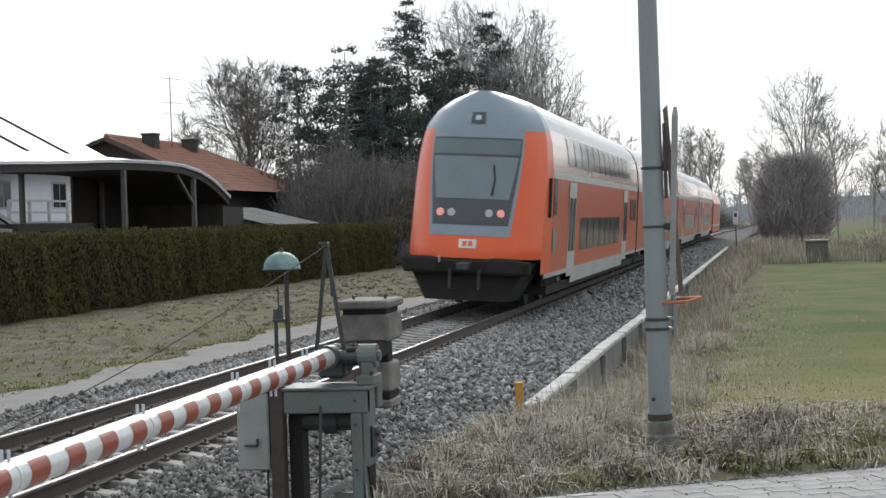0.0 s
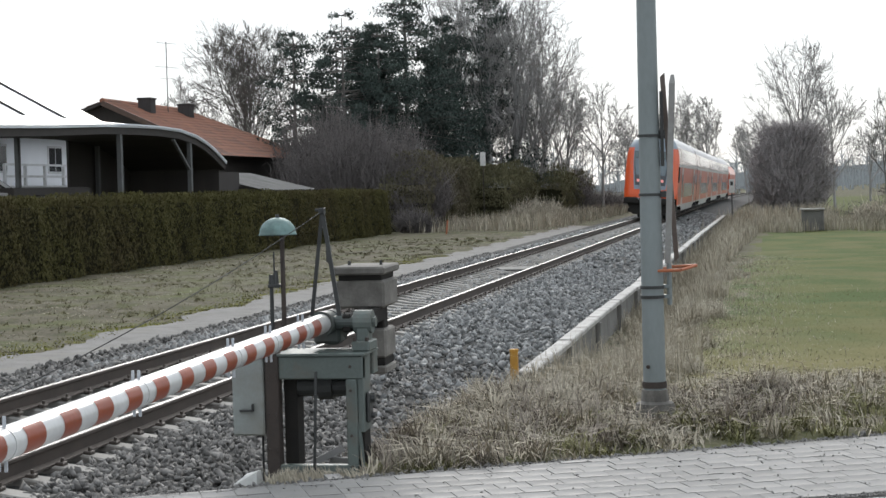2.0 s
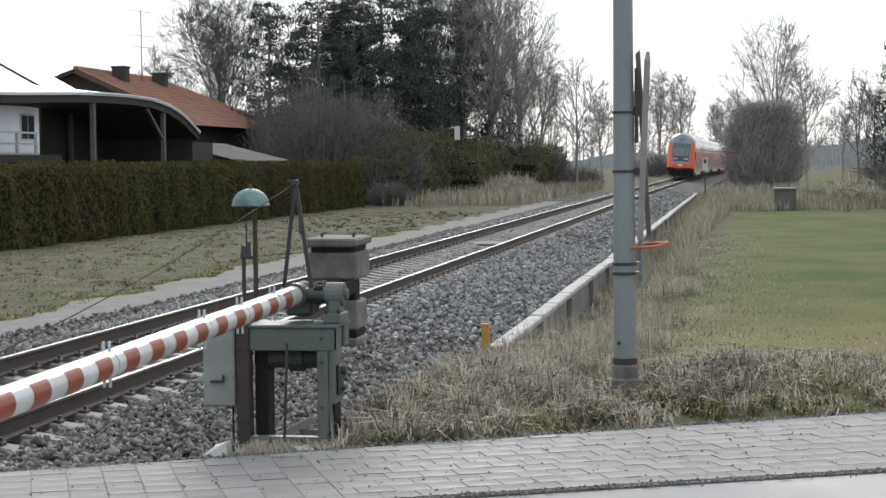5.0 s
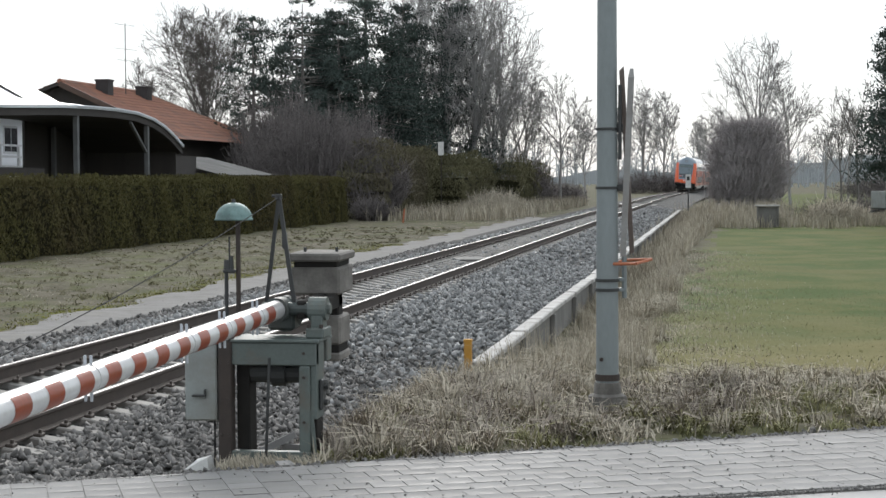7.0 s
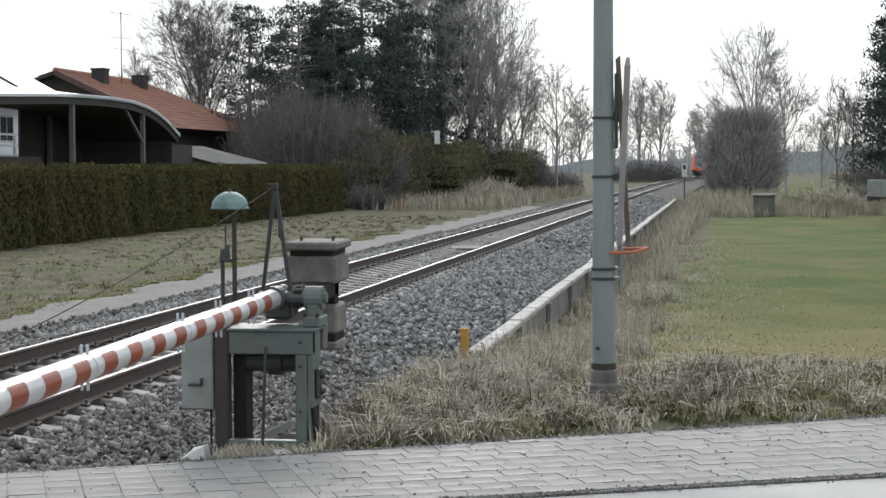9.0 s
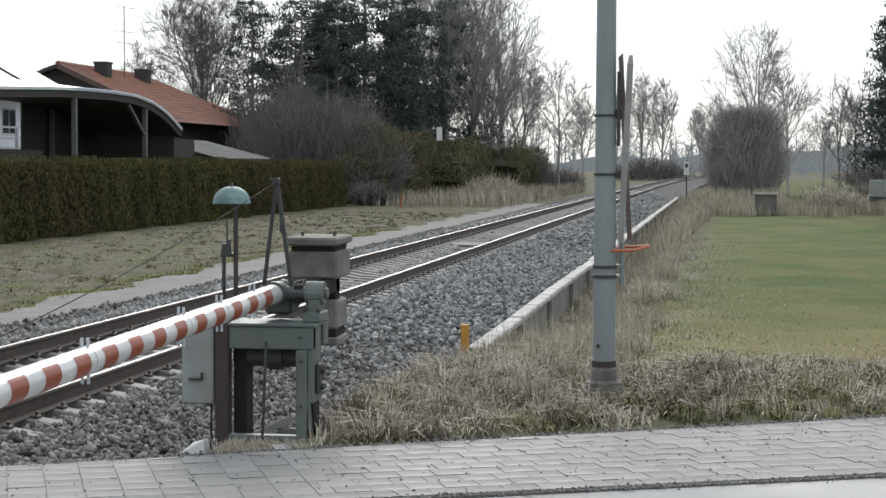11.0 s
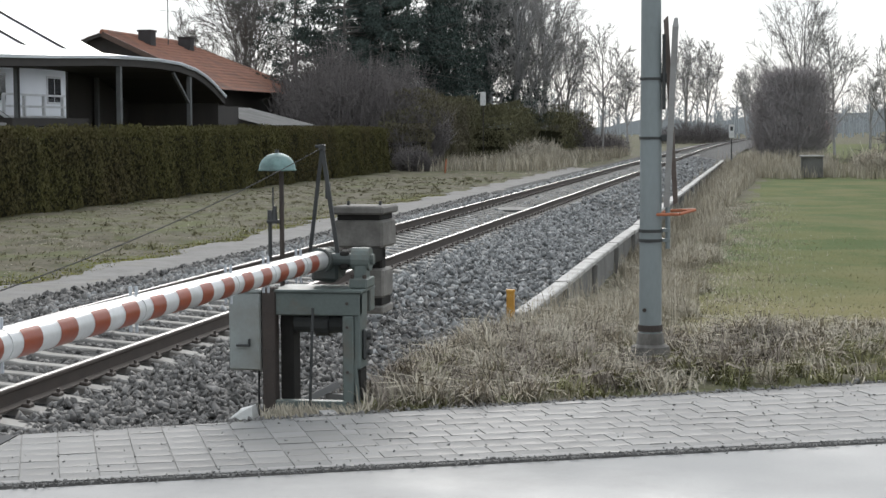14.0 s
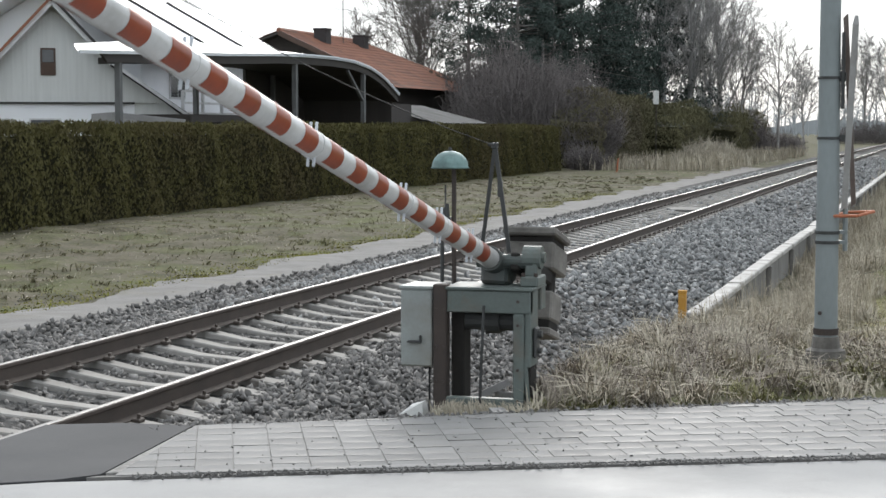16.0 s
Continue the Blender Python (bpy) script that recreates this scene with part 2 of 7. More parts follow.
CABINET = material("grey_cabinet_paint", (0.30, 0.325, 0.315), (0.23, 0.25, 0.243), scale=3, fine=40, rough=0.55, bump=0.08, dirt=(0.19, 0.175, 0.15), dirt_amount=0.3)
BROWNSTEEL = material("brown_rusty_steel", (0.062, 0.046, 0.038), (0.035, 0.028, 0.025), scale=6, fine=50, rough=0.75, bump=0.25)
DARKSTEEL = material("dark_greasy_steel", (0.045, 0.048, 0.047), (0.028, 0.028, 0.028), scale=7, fine=60, rough=0.55, bump=0.2)
WEIGHT = material("weathered_concrete_weight", (0.25, 0.237, 0.217), (0.14, 0.13, 0.118), scale=6, fine=45, rough=0.9, bump=0.5, dirt=(0.09, 0.084, 0.075), dirt_amount=0.5)
BOOMWHITE = material("boom_white_paint", (0.62, 0.62, 0.615), (0.48, 0.48, 0.475), scale=3, fine=35, rough=0.3, bump=0.08, dirt=(0.33, 0.325, 0.31), dirt_amount=0.28, coat=0.35)
BOOMRED = material("boom_red_paint", (0.30, 0.056, 0.020), (0.20, 0.044, 0.020), scale=4, fine=35, rough=0.4, bump=0.08, coat=0.12, spec=0.35, dirt=(0.16, 0.055, 0.035), dirt_amount=0.2)
COPPER = material("patina_bell_green", (0.13, 0.23, 0.22), (0.19, 0.285, 0.27), scale=9, fine=45, rough=0.6, bump=0.2, dirt=(0.06, 0.085, 0.08), dirt_amount=0.4)
POLEMAT = material("galvanised_pole_grey", (0.24, 0.27, 0.275), (0.19, 0.215, 0.215), scale=2.5, fine=40, rough=0.55, metal=0.15, bump=0.08, stretch=(1, 1, 0.35), dirt=(0.15, 0.16, 0.155), dirt_amount=0.15)
CROSSEDGE = material("warning_cross_edge", (0.17, 0.14, 0.125), (0.11, 0.085, 0.075), scale=5, fine=40, rough=0.7, bump=0.15)
CROSSWHITE = material("warning_cross_back", (0.30, 0.30, 0.29), (0.22, 0.21, 0.2), scale=5, fine=40, rough=0.7, bump=0.1)
ORANGEP = material("faded_orange_paint", (0.46, 0.155, 0.075), (0.36, 0.12, 0.06), scale=6, fine=40, rough=0.6, bump=0.1)
YELLOWP = material("yellow_marker_paint", (0.48, 0.25, 0.035), (0.36, 0.18, 0.03), scale=8, fine=40, rough=0.7, bump=0.15)
WALLCAP = material("pale_concrete_cap", (0.46, 0.45, 0.435), (0.30, 0.29, 0.275), scale=3.5, fine=40, rough=0.85, bump=0.35, rand=0.10, dirt=(0.17, 0.16, 0.14), dirt_amount=0.32)
WALLBOARD = material("grey_concrete_board", (0.20, 0.195, 0.185), (0.13, 0.125, 0.115), scale=2.5, fine=40, rough=0.9, bump=0.3, rand=0.12)
WIRE = material("steel_wire", (0.035, 0.035, 0.035), rough=0.8, bump=0, spec=0.2)
HEDGE = material("thuja_leaves", (0.114, 0.106, 0.042), (0.074, 0.069, 0.032), scale=0.7, fine=5, bump=0, rough=0.85, spec=0.06, island=0.14, dirt=(0.082, 0.066, 0.037), dirt_amount=0.35)
# core box colour, near black: the shade between the leaves is put into it
HEDGECORE = material("hedge_inner_shade", (0.035, 0.034, 0.02), rough=1.0, scale=3, bump=0.5, spec=0.05)
BARK = material("bare_bark", (0.20, 0.188, 0.178), (0.14, 0.132, 0.125), scale=3, fine=25, bump=0.3, rough=0.95, spec=0.1)
# bark of the far trees: the haze before them is put into its colour
HAZYBARK = material("pale_hazy_bark", (0.37, 0.357, 0.35), (0.29, 0.28, 0.275), scale=3, fine=25, bump=0.2, rough=0.95, spec=0.1)
TWIGS = material("brown_twigs", (0.155, 0.140, 0.135), (0.115, 0.104, 0.101), scale=1.0, fine=8, bump=0, rough=0.95, spec=0.05, island=0.2)
NEEDLE = material("pine_needles", (0.082, 0.102, 0.090), (0.050, 0.066, 0.060), scale=0.6, fine=6, bump=0, rough=0.9, spec=0.06, island=0.25)
TIMBER = material("dark_stained_timber", (0.046, 0.039, 0.035), (0.031, 0.027, 0.024), scale=2, fine=30, rough=0.8, bump=0.3, stretch=(1, 1, 0.2))
POSTMAT = material("grey_weathered_post", (0.14, 0.145, 0.145), (0.10, 0.10, 0.10), scale=3, fine=30, rough=0.85, bump=0.2)
SHEDROOF = material("pale_corrugated_sheet", (0.62, 0.64, 0.66), (0.50, 0.52, 0.54), scale=1.2, fine=20, rough=0.4, metal=0.2, bump=0.05)
TILE = material("clay_roof_tile", (0.27, 0.112, 0.066), (0.18, 0.080, 0.054), scale=1.3, fine=14, rough=0.85, bump=0.25, rand=0.15, dirt=(0.10, 0.065, 0.05), dirt_amount=0.25)
PLASTER = material("white_render", (0.86, 0.87, 0.89), (0.78, 0.79, 0.81), scale=0.8, fine=20, rough=0.9, bump=0.1)
SIDING = material("pale_grey_boards", (0.66, 0.67, 0.655), (0.55, 0.56, 0.545), scale=1.5, fine=20, rough=0.85, bump=0.15, stretch=(6, 6, 0.3))
BRIGHTROOF = material("pale_sheet_roof", (0.80, 0.81, 0.82), (0.70, 0.71, 0.73), scale=0.6, fine=12, rough=0.35, bump=0.03)
GLASS = material("dark_window_glass", (0.03, 0.035, 0.04), (0.02, 0.022, 0.026), rough=0.08, scale=1, bump=0, spec=0.8)
CHIMNEY = material("dark_chimney_cladding", (0.045, 0.042, 0.042), (0.03, 0.028, 0.028), rough=0.7, scale=3)
FRAMEW = material("white_window_frame", (0.7, 0.7, 0.7), rough=0.6, scale=3, bump=0.05)
BROWNWIN = material("brown_shutter", (0.09, 0.055, 0.04), rough=0.7, scale=4)
SOLAR = material("solar_glass", (0.20, 0.22, 0.25), (0.16, 0.18, 0.21), rough=0.15, scale=1, bump=0, spec=0.9)
TRED = material("rail_red_paint", (0.62, 0.090, 0.022), (0.54, 0.074, 0.020), scale=0.8, fine=12, rough=0.32, bump=0.02, coat=0.3, dirt=(0.40, 0.085, 0.04), dirt_amount=0.12)
TFRONT = material("bright_red_front", (0.74, 0.100, 0.014), (0.66, 0.084, 0.014), scale=1, fine=14, rough=0.38, bump=0.02, coat=0.1)
TGREY = material("blue_grey_mask", (0.215, 0.265, 0.315), (0.18, 0.225, 0.27), scale=1.2, fine=14, rough=0.4, bump=0.02, coat=0.2)
TWHITE = material("light_grey_band", (0.50, 0.51, 0.50), (0.42, 0.42, 0.41), scale=1.2, fine=14, rough=0.45, bump=0.03, dirt=(0.3, 0.28, 0.25), dirt_amount=0.2)
TROOF = material("pale_train_roof", (0.68, 0.67, 0.67), (0.56, 0.55, 0.55), scale=0.8, fine=10, rough=0.45, bump=0.05)
TUNDER = material("black_underframe", (0.020, 0.019, 0.018), (0.032, 0.029, 0.026), scale=3, fine=25, rough=0.85, bump=0.2, spec=0.2)
TGLASS = material("train_window_glass", (0.10, 0.11, 0.125), (0.07, 0.078, 0.09), rough=0.06, scale=1, bump=0, spec=0.7)
TSCREEN = material("windscreen_glass", (0.15, 0.19, 0.215), (0.11, 0.14, 0.16), rough=0.12, scale=1.5, bump=0, spec=0.7)
TDARK = material("dark_lamp_panel", (0.06, 0.065, 0.075), (0.045, 0.05, 0.055), rough=0.4, scale=2, bump=0.02)
LAMPRED = glow("tail_lamp_red", (0.9, 0.36, 0.32), 0.2)
LAMPCLEAR = material("clear_lamp_glass", (0.55, 0.57, 0.6), (0.4, 0.42, 0.45), rough=0.15, scale=10, bump=0)
WHITEP = material("white_sign_paint", (0.72, 0.72, 0.70), rough=0.6, scale=6, bump=0.05)
# distance haze put into the colour of the woods and the ridge
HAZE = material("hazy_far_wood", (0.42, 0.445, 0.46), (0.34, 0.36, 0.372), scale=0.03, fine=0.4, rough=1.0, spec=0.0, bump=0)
# twigs of the far bush, greyed and lightened to paint in distance haze
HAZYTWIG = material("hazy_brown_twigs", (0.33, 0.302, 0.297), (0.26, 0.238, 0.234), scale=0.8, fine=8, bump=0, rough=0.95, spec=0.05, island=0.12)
# red paint with the sky's glare on the upper sides put into its colour
TUPPER = material("red_paint_with_sky_glare", (0.70, 0.48, 0.41), (0.62, 0.41, 0.35), scale=0.8, fine=12, rough=0.25, bump=0.02, coat=0.6)
DEADSTEM = material("dead_brown_stems", (0.31, 0.272, 0.23), (0.20, 0.172, 0.142), scale=1.5, fine=12, bump=0, rough=0.95, spec=0.1, island=0.4)
# far hedges' leaf colour, lightened to carry the haze in front of them
HAZYHEDGE = material("hazy_hedge_leaves", (0.168, 0.158, 0.088), (0.122, 0.116, 0.072), scale=0.35, fine=5, bump=0, rough=0.9, spec=0.06, island=0.16, dirt=(0.15, 0.128, 0.10), dirt_amount=0.35)
DARKGREEN = material("dark_green_casting", (0.075, 0.092, 0.086), (0.05, 0.06, 0.057), scale=5, fine=45, rough=0.5, bump=0.25, dirt=(0.06, 0.05, 0.042), dirt_amount=0.25)
JOINT = material("pale_sand_joint", (0.33, 0.32, 0.305), (0.14, 0.134, 0.126), scale=0.8, fine=30, rough=1.0, bump=0.3, spec=0.1, amount=1.3)
LEANROOF = material("weathered_sheet_grey", (0.17, 0.17, 0.167), (0.065, 0.064, 0.061), scale=1.5, fine=20, rough=0.75, bump=0.1, spec=0.3, stretch=(0.4, 3, 1))
MOSS = material("yellow_green_moss", (0.155, 0.160, 0.035), (0.20, 0.19, 0.055), scale=1.2, fine=12, bump=0, rough=0.95, spec=0.05, island=0.3)
DULLGRASS = material("dull_olive_blades", (0.130, 0.124, 0.066), (0.19, 0.172, 0.11), scale=1.1, fine=10, bump=0, rough=0.95, spec=0.1, island=0.3)

# ---- ground, road, path ----
ROAD_DIR = Vector((math.cos(radians(24)), math.sin(radians(24)), 0))
ROAD_N = Vector((-ROAD_DIR.y, ROAD_DIR.x, 0))
KERB0 = Vector((2.32, 8.53, 0))


def behind_kerb(x, y):
    """Distance from the road's edge towards the fields."""
    return (x - KERB0.x) * ROAD_N.x + (y - KERB0.y) * ROAD_N.y


def behind_pave(x, y):
    """Distance from the pavement's back edge towards the fields."""
    return (y - 9.96 - 0.56 * (x - 1.795)) * 0.872


def smooth(a, lo, hi):
    t = np.clip((a - lo) / (hi - lo), 0, 1)
    return t * t * (3 - 2 * t)


def height(x, y):
    """The lie of the land."""
    x, y = np.asarray(x, dtype=float), np.asarray(y, dtype=float)
    d = behind_kerb(x, y)
    right = -0.03 - 0.62 * smooth(d, 2.2, 17)
    right = right - 0.25 * np.exp(-((x - 4.3) / 0.5) ** 2) * smooth(d, 7, 14)
    right = right + 0.9 * smooth(x, 14, 60) * smooth(y, 60, 140)
    left = -0.42 + 0.0 * x
    h = np.where(x > 3.0, right, left)
    track = (x > -2.2) & (x < 3.62)
    bed = -0.62 + 0.55 * smooth(x, 1.4, 2.8) * (1 - smooth(d, 2.0, 5.0))
    h = np.where(track, np.minimum(bed, -0.03), h)
    h = h + 0.03 * np.sin(x * 1.7 + 0.6 * np.sin(y * 0.9)) * np.sin(y * 1.3) * (np.abs(x) < 30)
    h = h + 0.032 * (np.sin(2.9 * x + 1.3 * np.sin(1.7 * y)) + np.sin(3.3 * y + 1.9 * x + np.sin(0.7 * x * y))) * smooth(-x, 5.0, 6.2) * (x > -16) * (y < 36)
    # tussocky bank behind the pavement, a hollow at the pole's foot and a small mound beside it
    bank = smooth(behind_pave(x, y), 0.25, 0.9) * (1 - smooth(d, 5.2, 7.0)) * (x > 3.3)
    h = h + bank * 0.045 * (np.sin(4.1 * x + 1.2 * np.sin(2.3 * y)) * np.sin(3.7 * y + 0.8 * np.sin(3.0 * x)) + 0.4 * np.sin(7.3 * x + 2.0 * y))
    h = h - 0.11 * np.exp(-(((x - 5.5) / 0.42) ** 2 + ((y - 14.75) / 0.6) ** 2))
    h = h + 0.13 * np.exp(-(((x - 6.35) / 0.5) ** 2 + ((y - 15.7) / 0.45) ** 2))
    h = np.where(behind_pave(x, y) < 0.12, -0.10 - 0.05 * smooth(-d, 0, 1), h)
    return h


def sheet(name, xs, ys, mat, lift=0.0, keep=None):
    X, Y = np.meshgrid(xs, ys)
    V = np.stack([X.ravel(), Y.ravel(), height(X, Y).ravel() + lift], 1)
    nx, ny = len(xs), len(ys)
    i = (np.arange(ny - 1)[:, None] * nx + np.arange(nx - 1)[None]).ravel()
    F = np.stack([i, i + 1, i + nx + 1, i + nx], 1)
    if keep is not None:
        c = V[F].mean(1)
        F = F[keep(c[:, 0], c[:, 1])]
    return new(name, fast_mesh(name, V, F, mat, True))


gx = np.unique(np.round(np.concatenate([np.linspace(-1500, -60, 30), np.linspace(-60, -16, 30), np.arange(-16, 16, 0.25), np.linspace(16, 60, 30), np.linspace(60, 1500, 30)]), 3))
gy = np.unique(np.round(np.concatenate([np.linspace(-300, -10, 16), np.arange(-10, 8, 1.0), np.arange(8, 36, 0.25), np.arange(36, 100, 1.0), np.linspace(100, 400, 60), np.linspace(400, 3000, 40)]), 3))
ground = tagged(sheet("ground", gx, gy, GRASS), "patchy winter grass ground beside the railway", "ground", kind="structure")
def cells(lo, hi, axis):
    """The ground grid's own lines between two values, so that sheets laid on it keep its lie."""
    return axis[(axis >= lo) & (axis <= hi)]


edge_noise = np.random.RandomState(17)
field = tagged(sheet("field", cells(5.0, 95, gx), cells(15, 99, gy), FIELD, 0.006,
               lambda x, y: (x > 5.25 + 0.022 * np.clip(y - 30, 0, 60) + 0.25 * np.sin(y * 0.7) + edge_noise.normal(0, 0.12, len(x))) & (behind_kerb(x, y) > 5.0 + 0.4 * np.sin(x * 1.9) + edge_noise.normal(0, 0.15, len(x)))),
               "green meadow with yellowed patches", "meadow", kind="structure")
far_field = tagged(sheet("far_field", cells(9, 160, gx), cells(104, 260, gy), FIELD, 0.01), "far green field beyond the brush", "meadow", kind="structure")
def path_left(y):
    """x of the footpath's far edge."""
    return np.interp(y, [8, 24, 31, 45, 60, 100], [-5.0, -4.7, -4.65, -4.85, -4.85, -5.0])


def path_right(y):
    """x where the footpath meets the ballast's shoulder."""
    return np.interp(y, [8, 22, 28, 50, 70, 100], [-4.0, -3.5, -3.2, -3.3, -3.5, -3.6])


def gravel_strip():
    """The footpath as one strip with frayed edges, laid on the ground."""
    r = np.random.RandomState(19)
    ys, n = np.arange(6.5, 100, 0.2), 15
    wob = sum(a * np.sin(ys * f + p) for a, f, p in ((0.10, 1.3, 0), (0.07, 3.1, 1.0), (0.05, 6.7, 2.0))) + r.normal(0, 0.035, len(ys))
    L, R = path_left(ys) + wob, path_right(ys) + 0.15
    X = L[:, None] + (R - L)[:, None] * np.linspace(0, 1, n)[None]
    Y = np.repeat(ys[:, None], n, 1)
    V = np.stack([X.ravel(), Y.ravel(), height(X, Y).ravel() + 0.014], 1)
    i = (np.arange(len(ys) - 1)[:, None] * n + np.arange(n - 1)[None]).ravel()
    F = np.stack([i, i + 1, i + n + 1, i + n], 1)
    c = V[F].mean(1)
    return new("gravel_path", fast_mesh("gravel_path", V, F[behind_kerb(c[:, 0], c[:, 1]) > 0.3], GRAVEL, True))


path_gravel = tagged(gravel_strip(), "pale grey gravel footpath along the track", "path", kind="structure")


def slab(name, pts, z, mat, thick=0.06):
    m = M()
    n = len(pts)
    m.add([(x, y, z) for x, y in pts] + [(x, y, z - thick) for x, y in pts], [tuple(range(n)), tuple(range(2 * n - 1, n - 1, -1))] + [(k, (k + 1) % n, n + (k + 1) % n, n + k) for k in range(n)])
    return new(name, m.mesh(name, mat))


def along(s, d):
    p = KERB0 + ROAD_DIR * s + ROAD_N * d
    return (p.x, p.y)


# the road on this side, up to the rails, and the asphalt between and beyond them
road = tagged(slab("road", [along(-0.65, -0.12), along(60, -0.12), along(60, -14), along(-6, -14), (0.86, 2.0), (0.86, 7.55)], -0.012, ROAD), "worn pale grey asphalt road, damp and smooth", "road", kind="structure")
panel = tagged(slab("crossing_panel", [(0.86, 7.62), along(-0.63, -0.08), (1.955, 8.42), (1.79, 9.98), (1.3, 9.95), (0.86, 9.75)], -0.008, ASPHALT), "dark asphalt panel beside the rail", "road", kind="structure")
mid = tagged(slab("crossing_middle", [(-0.62, -4), (0.62, -4), (0.62, 9.05), (-0.62, 8.5)], -0.02, ASPHALT), "asphalt infill between the rails", "road", kind="structure")
far_side = tagged(slab("crossing_far_side", [(-0.88, -4), (-0.88, 8.2), (-9, 5), (-40, -9), (-40, -22), (-9, -8)], 0.0, ROAD, 0.3), "road leading away across the track", "road", kind="structure")

# pavers, set stack bond near the rails and staggered further on
pavement = tagged(slab("pavement", [(1.975, 8.44), along(14, 0.02), (15.2, 17.42), (1.815, 9.97)], -0.0035, JOINT), "footway of grey concrete pavers beside the road", "pavement", kind="structure")
kerb_stone = M().box(0.004, 0.496, -0.045, 0.045, -0.16, 0.012, 0.008).mesh("kerb_stone", KERB)
edge_grit = tagged(slab("gutter", [along(-0.45, -0.05), along(20, -0.17), along(20, -0.01), along(-0.4, -0.01)], -0.006, GRIT, 0.03), "dark gutter of loose grit along the pavement", "gutter", kind="structure")


# ---- railway track: canted, straight, then a long right-hand bend ----
CANT = 0.105
GAUGE = 0.716       # half the distance between rail centres
BEND_Y, BEND_R = 150.0, 3600.0
CANT_ANGLE = math.degrees(math.atan(CANT / (2 * GAUGE)))


def track_at(y):
    """x of the track's centre line and its heading to the right, at y."""
    d = max(0.0, y - BEND_Y)
    return d * d / (2 * BEND_R), math.atan(d / BEND_R)


def rail(side, name):
    z0 = -side * CANT / 2
    prof = [(-0.07, -0.165), (0.07, -0.165), (0.07, -0.152), (0.012, -0.135), (0.012, -0.045), (0.036, -0.03), (0.036, -0.009), (0.029, -0.001), (-0.029, -0.001), (-0.036, -0.009), (-0.036, -0.03), (-0.012, -0.045), (-0.012, -0.135), (-0.07, -0.152)]
    head = [(-0.026, -0.004), (0.026, -0.004), (0.025, -0.0005), (0.018, 0.001), (-0.018, 0.001), (-0.025, -0.0005)]
    ob = thing(name, "rusty steel rail with a polished running surface", "rail", kind="structure")
    ys = [-60, 0] + list(np.arange(10, 150, 10)) + list(np.arange(150, 620, 15))
    for nm, pr, ma in (("rail_web", prof, RAIL), ("rail_head", head, RAILTOP)):
        vs, fs, n = [], [], len(pr)
        for y in ys:
            cx, a = track_at(y)
            vs += [(cx + side * GAUGE + u, y, z0 + v) for u, v in pr]
        for i in range(len(ys) - 1):
            fs += [(i * n + k, i * n + (k + 1) % n, (i + 1) * n + (k + 1) % n, (i + 1) * n + k) for k in range(n)]
        part(nm, M().add(vs, fs), ma, ob)
    return ob


rail(1, "rail_near")
rail(-1, "rail_far")

# sleepers: waisted concrete beams every 0.57 m
sl = M()
prof = [(-1.24, 0.0, 0.13), (-1.05, 0.012, 0.14), (-0.78, 0.03, 0.135), (-0.55, 0.0, 0.125), (-0.25, -0.03, 0.10), (0.25, -0.03, 0.10), (0.55, 0.0, 0.125), (0.78, 0.03, 0.135), (1.05, 0.012, 0.14), (1.24, 0.0, 0.13)]
vs = []
for x, dz, w in prof:
    vs += [(x, -w, -0.20), (x, -w * 0.78, dz - 0.012), (x, -w * 0.68, dz), (x, w * 0.68, dz), (x, w * 0.78, dz - 0.012), (x, w, -0.20)]
fs = [(i * 6 + k, i * 6 + k + 1, i * 6 + 6 + k + 1, i * 6 + 6 + k) for i in range(len(prof) - 1) for k in range(5)]
fs += [(0, 1, 2, 3, 4, 5), tuple(len(vs) - 6 + k for k in (5, 4, 3, 2, 1, 0))]
SLEEPER_MESH = sl.add(vs, fs).mesh("sleeper", SLEEPER)
clip = M()
for s in (-1, 1):
    for o in (-1, 1):
        clip.box(s * GAUGE + o * 0.105 - 0.035, s * GAUGE + o * 0.105 + 0.035, -0.05, 0.05, 0.02, 0.055, 0.008)
        clip.tube((s * GAUGE + o * 0.11, 0, 0.05), (s * GAUGE + o * 0.11, 0, 0.085), 0.016, 0.016, 6)
CLIP_MESH = clip.mesh("rail_clip", CLIP)

# bed under the stones
bed_prof = [(-4.3, -0.372), (-2.75, -0.365), (-2.2, -0.325), (-1.55, -0.13), (-1.2, -0.115), (-0.3, -0.205), (0.3, -0.235), (1.0, -0.265), (1.3, -0.275), (1.75, -0.32), (2.6, -0.50), (3.3, -0.60), (3.7, -0.62)]


def bed_z(x):
    return np.interp(x, [p[0] for p in bed_prof], [p[1] for p in bed_prof])


vs, fs = [], []
bys = [9.2] + list(np.arange(10, 50, 2)) + list(np.arange(50, 150, 10)) + list(np.arange(150, 620, 15))
for y in bys:
    cx, _ = track_at(y)
    vs += [(cx + (float(path_right(y)) - 0.05 if k == 0 else u), y, v - 0.02) for k, (u, v) in enumerate(bed_prof)]
n = len(bed_prof)
for i in range(len(bys) - 1):
    fs += [(i * n + k, i * n + k + 1, (i + 1) * n + k + 1, (i + 1) * n + k) for k in range(n - 1)]
ballast_bed = tagged(new("ballast_bed", M().add(vs, fs).mesh("ballast_bed", BED)), "bed of dark crushed stone under the track", "ballast", kind="structure")

# loose stones
rs = np.random.RandomState(5)
BOX8 = np.array([(x, y, z) for z in (-1, 1) for y in (-1, 1) for x in (-1, 1)], float) * 0.72
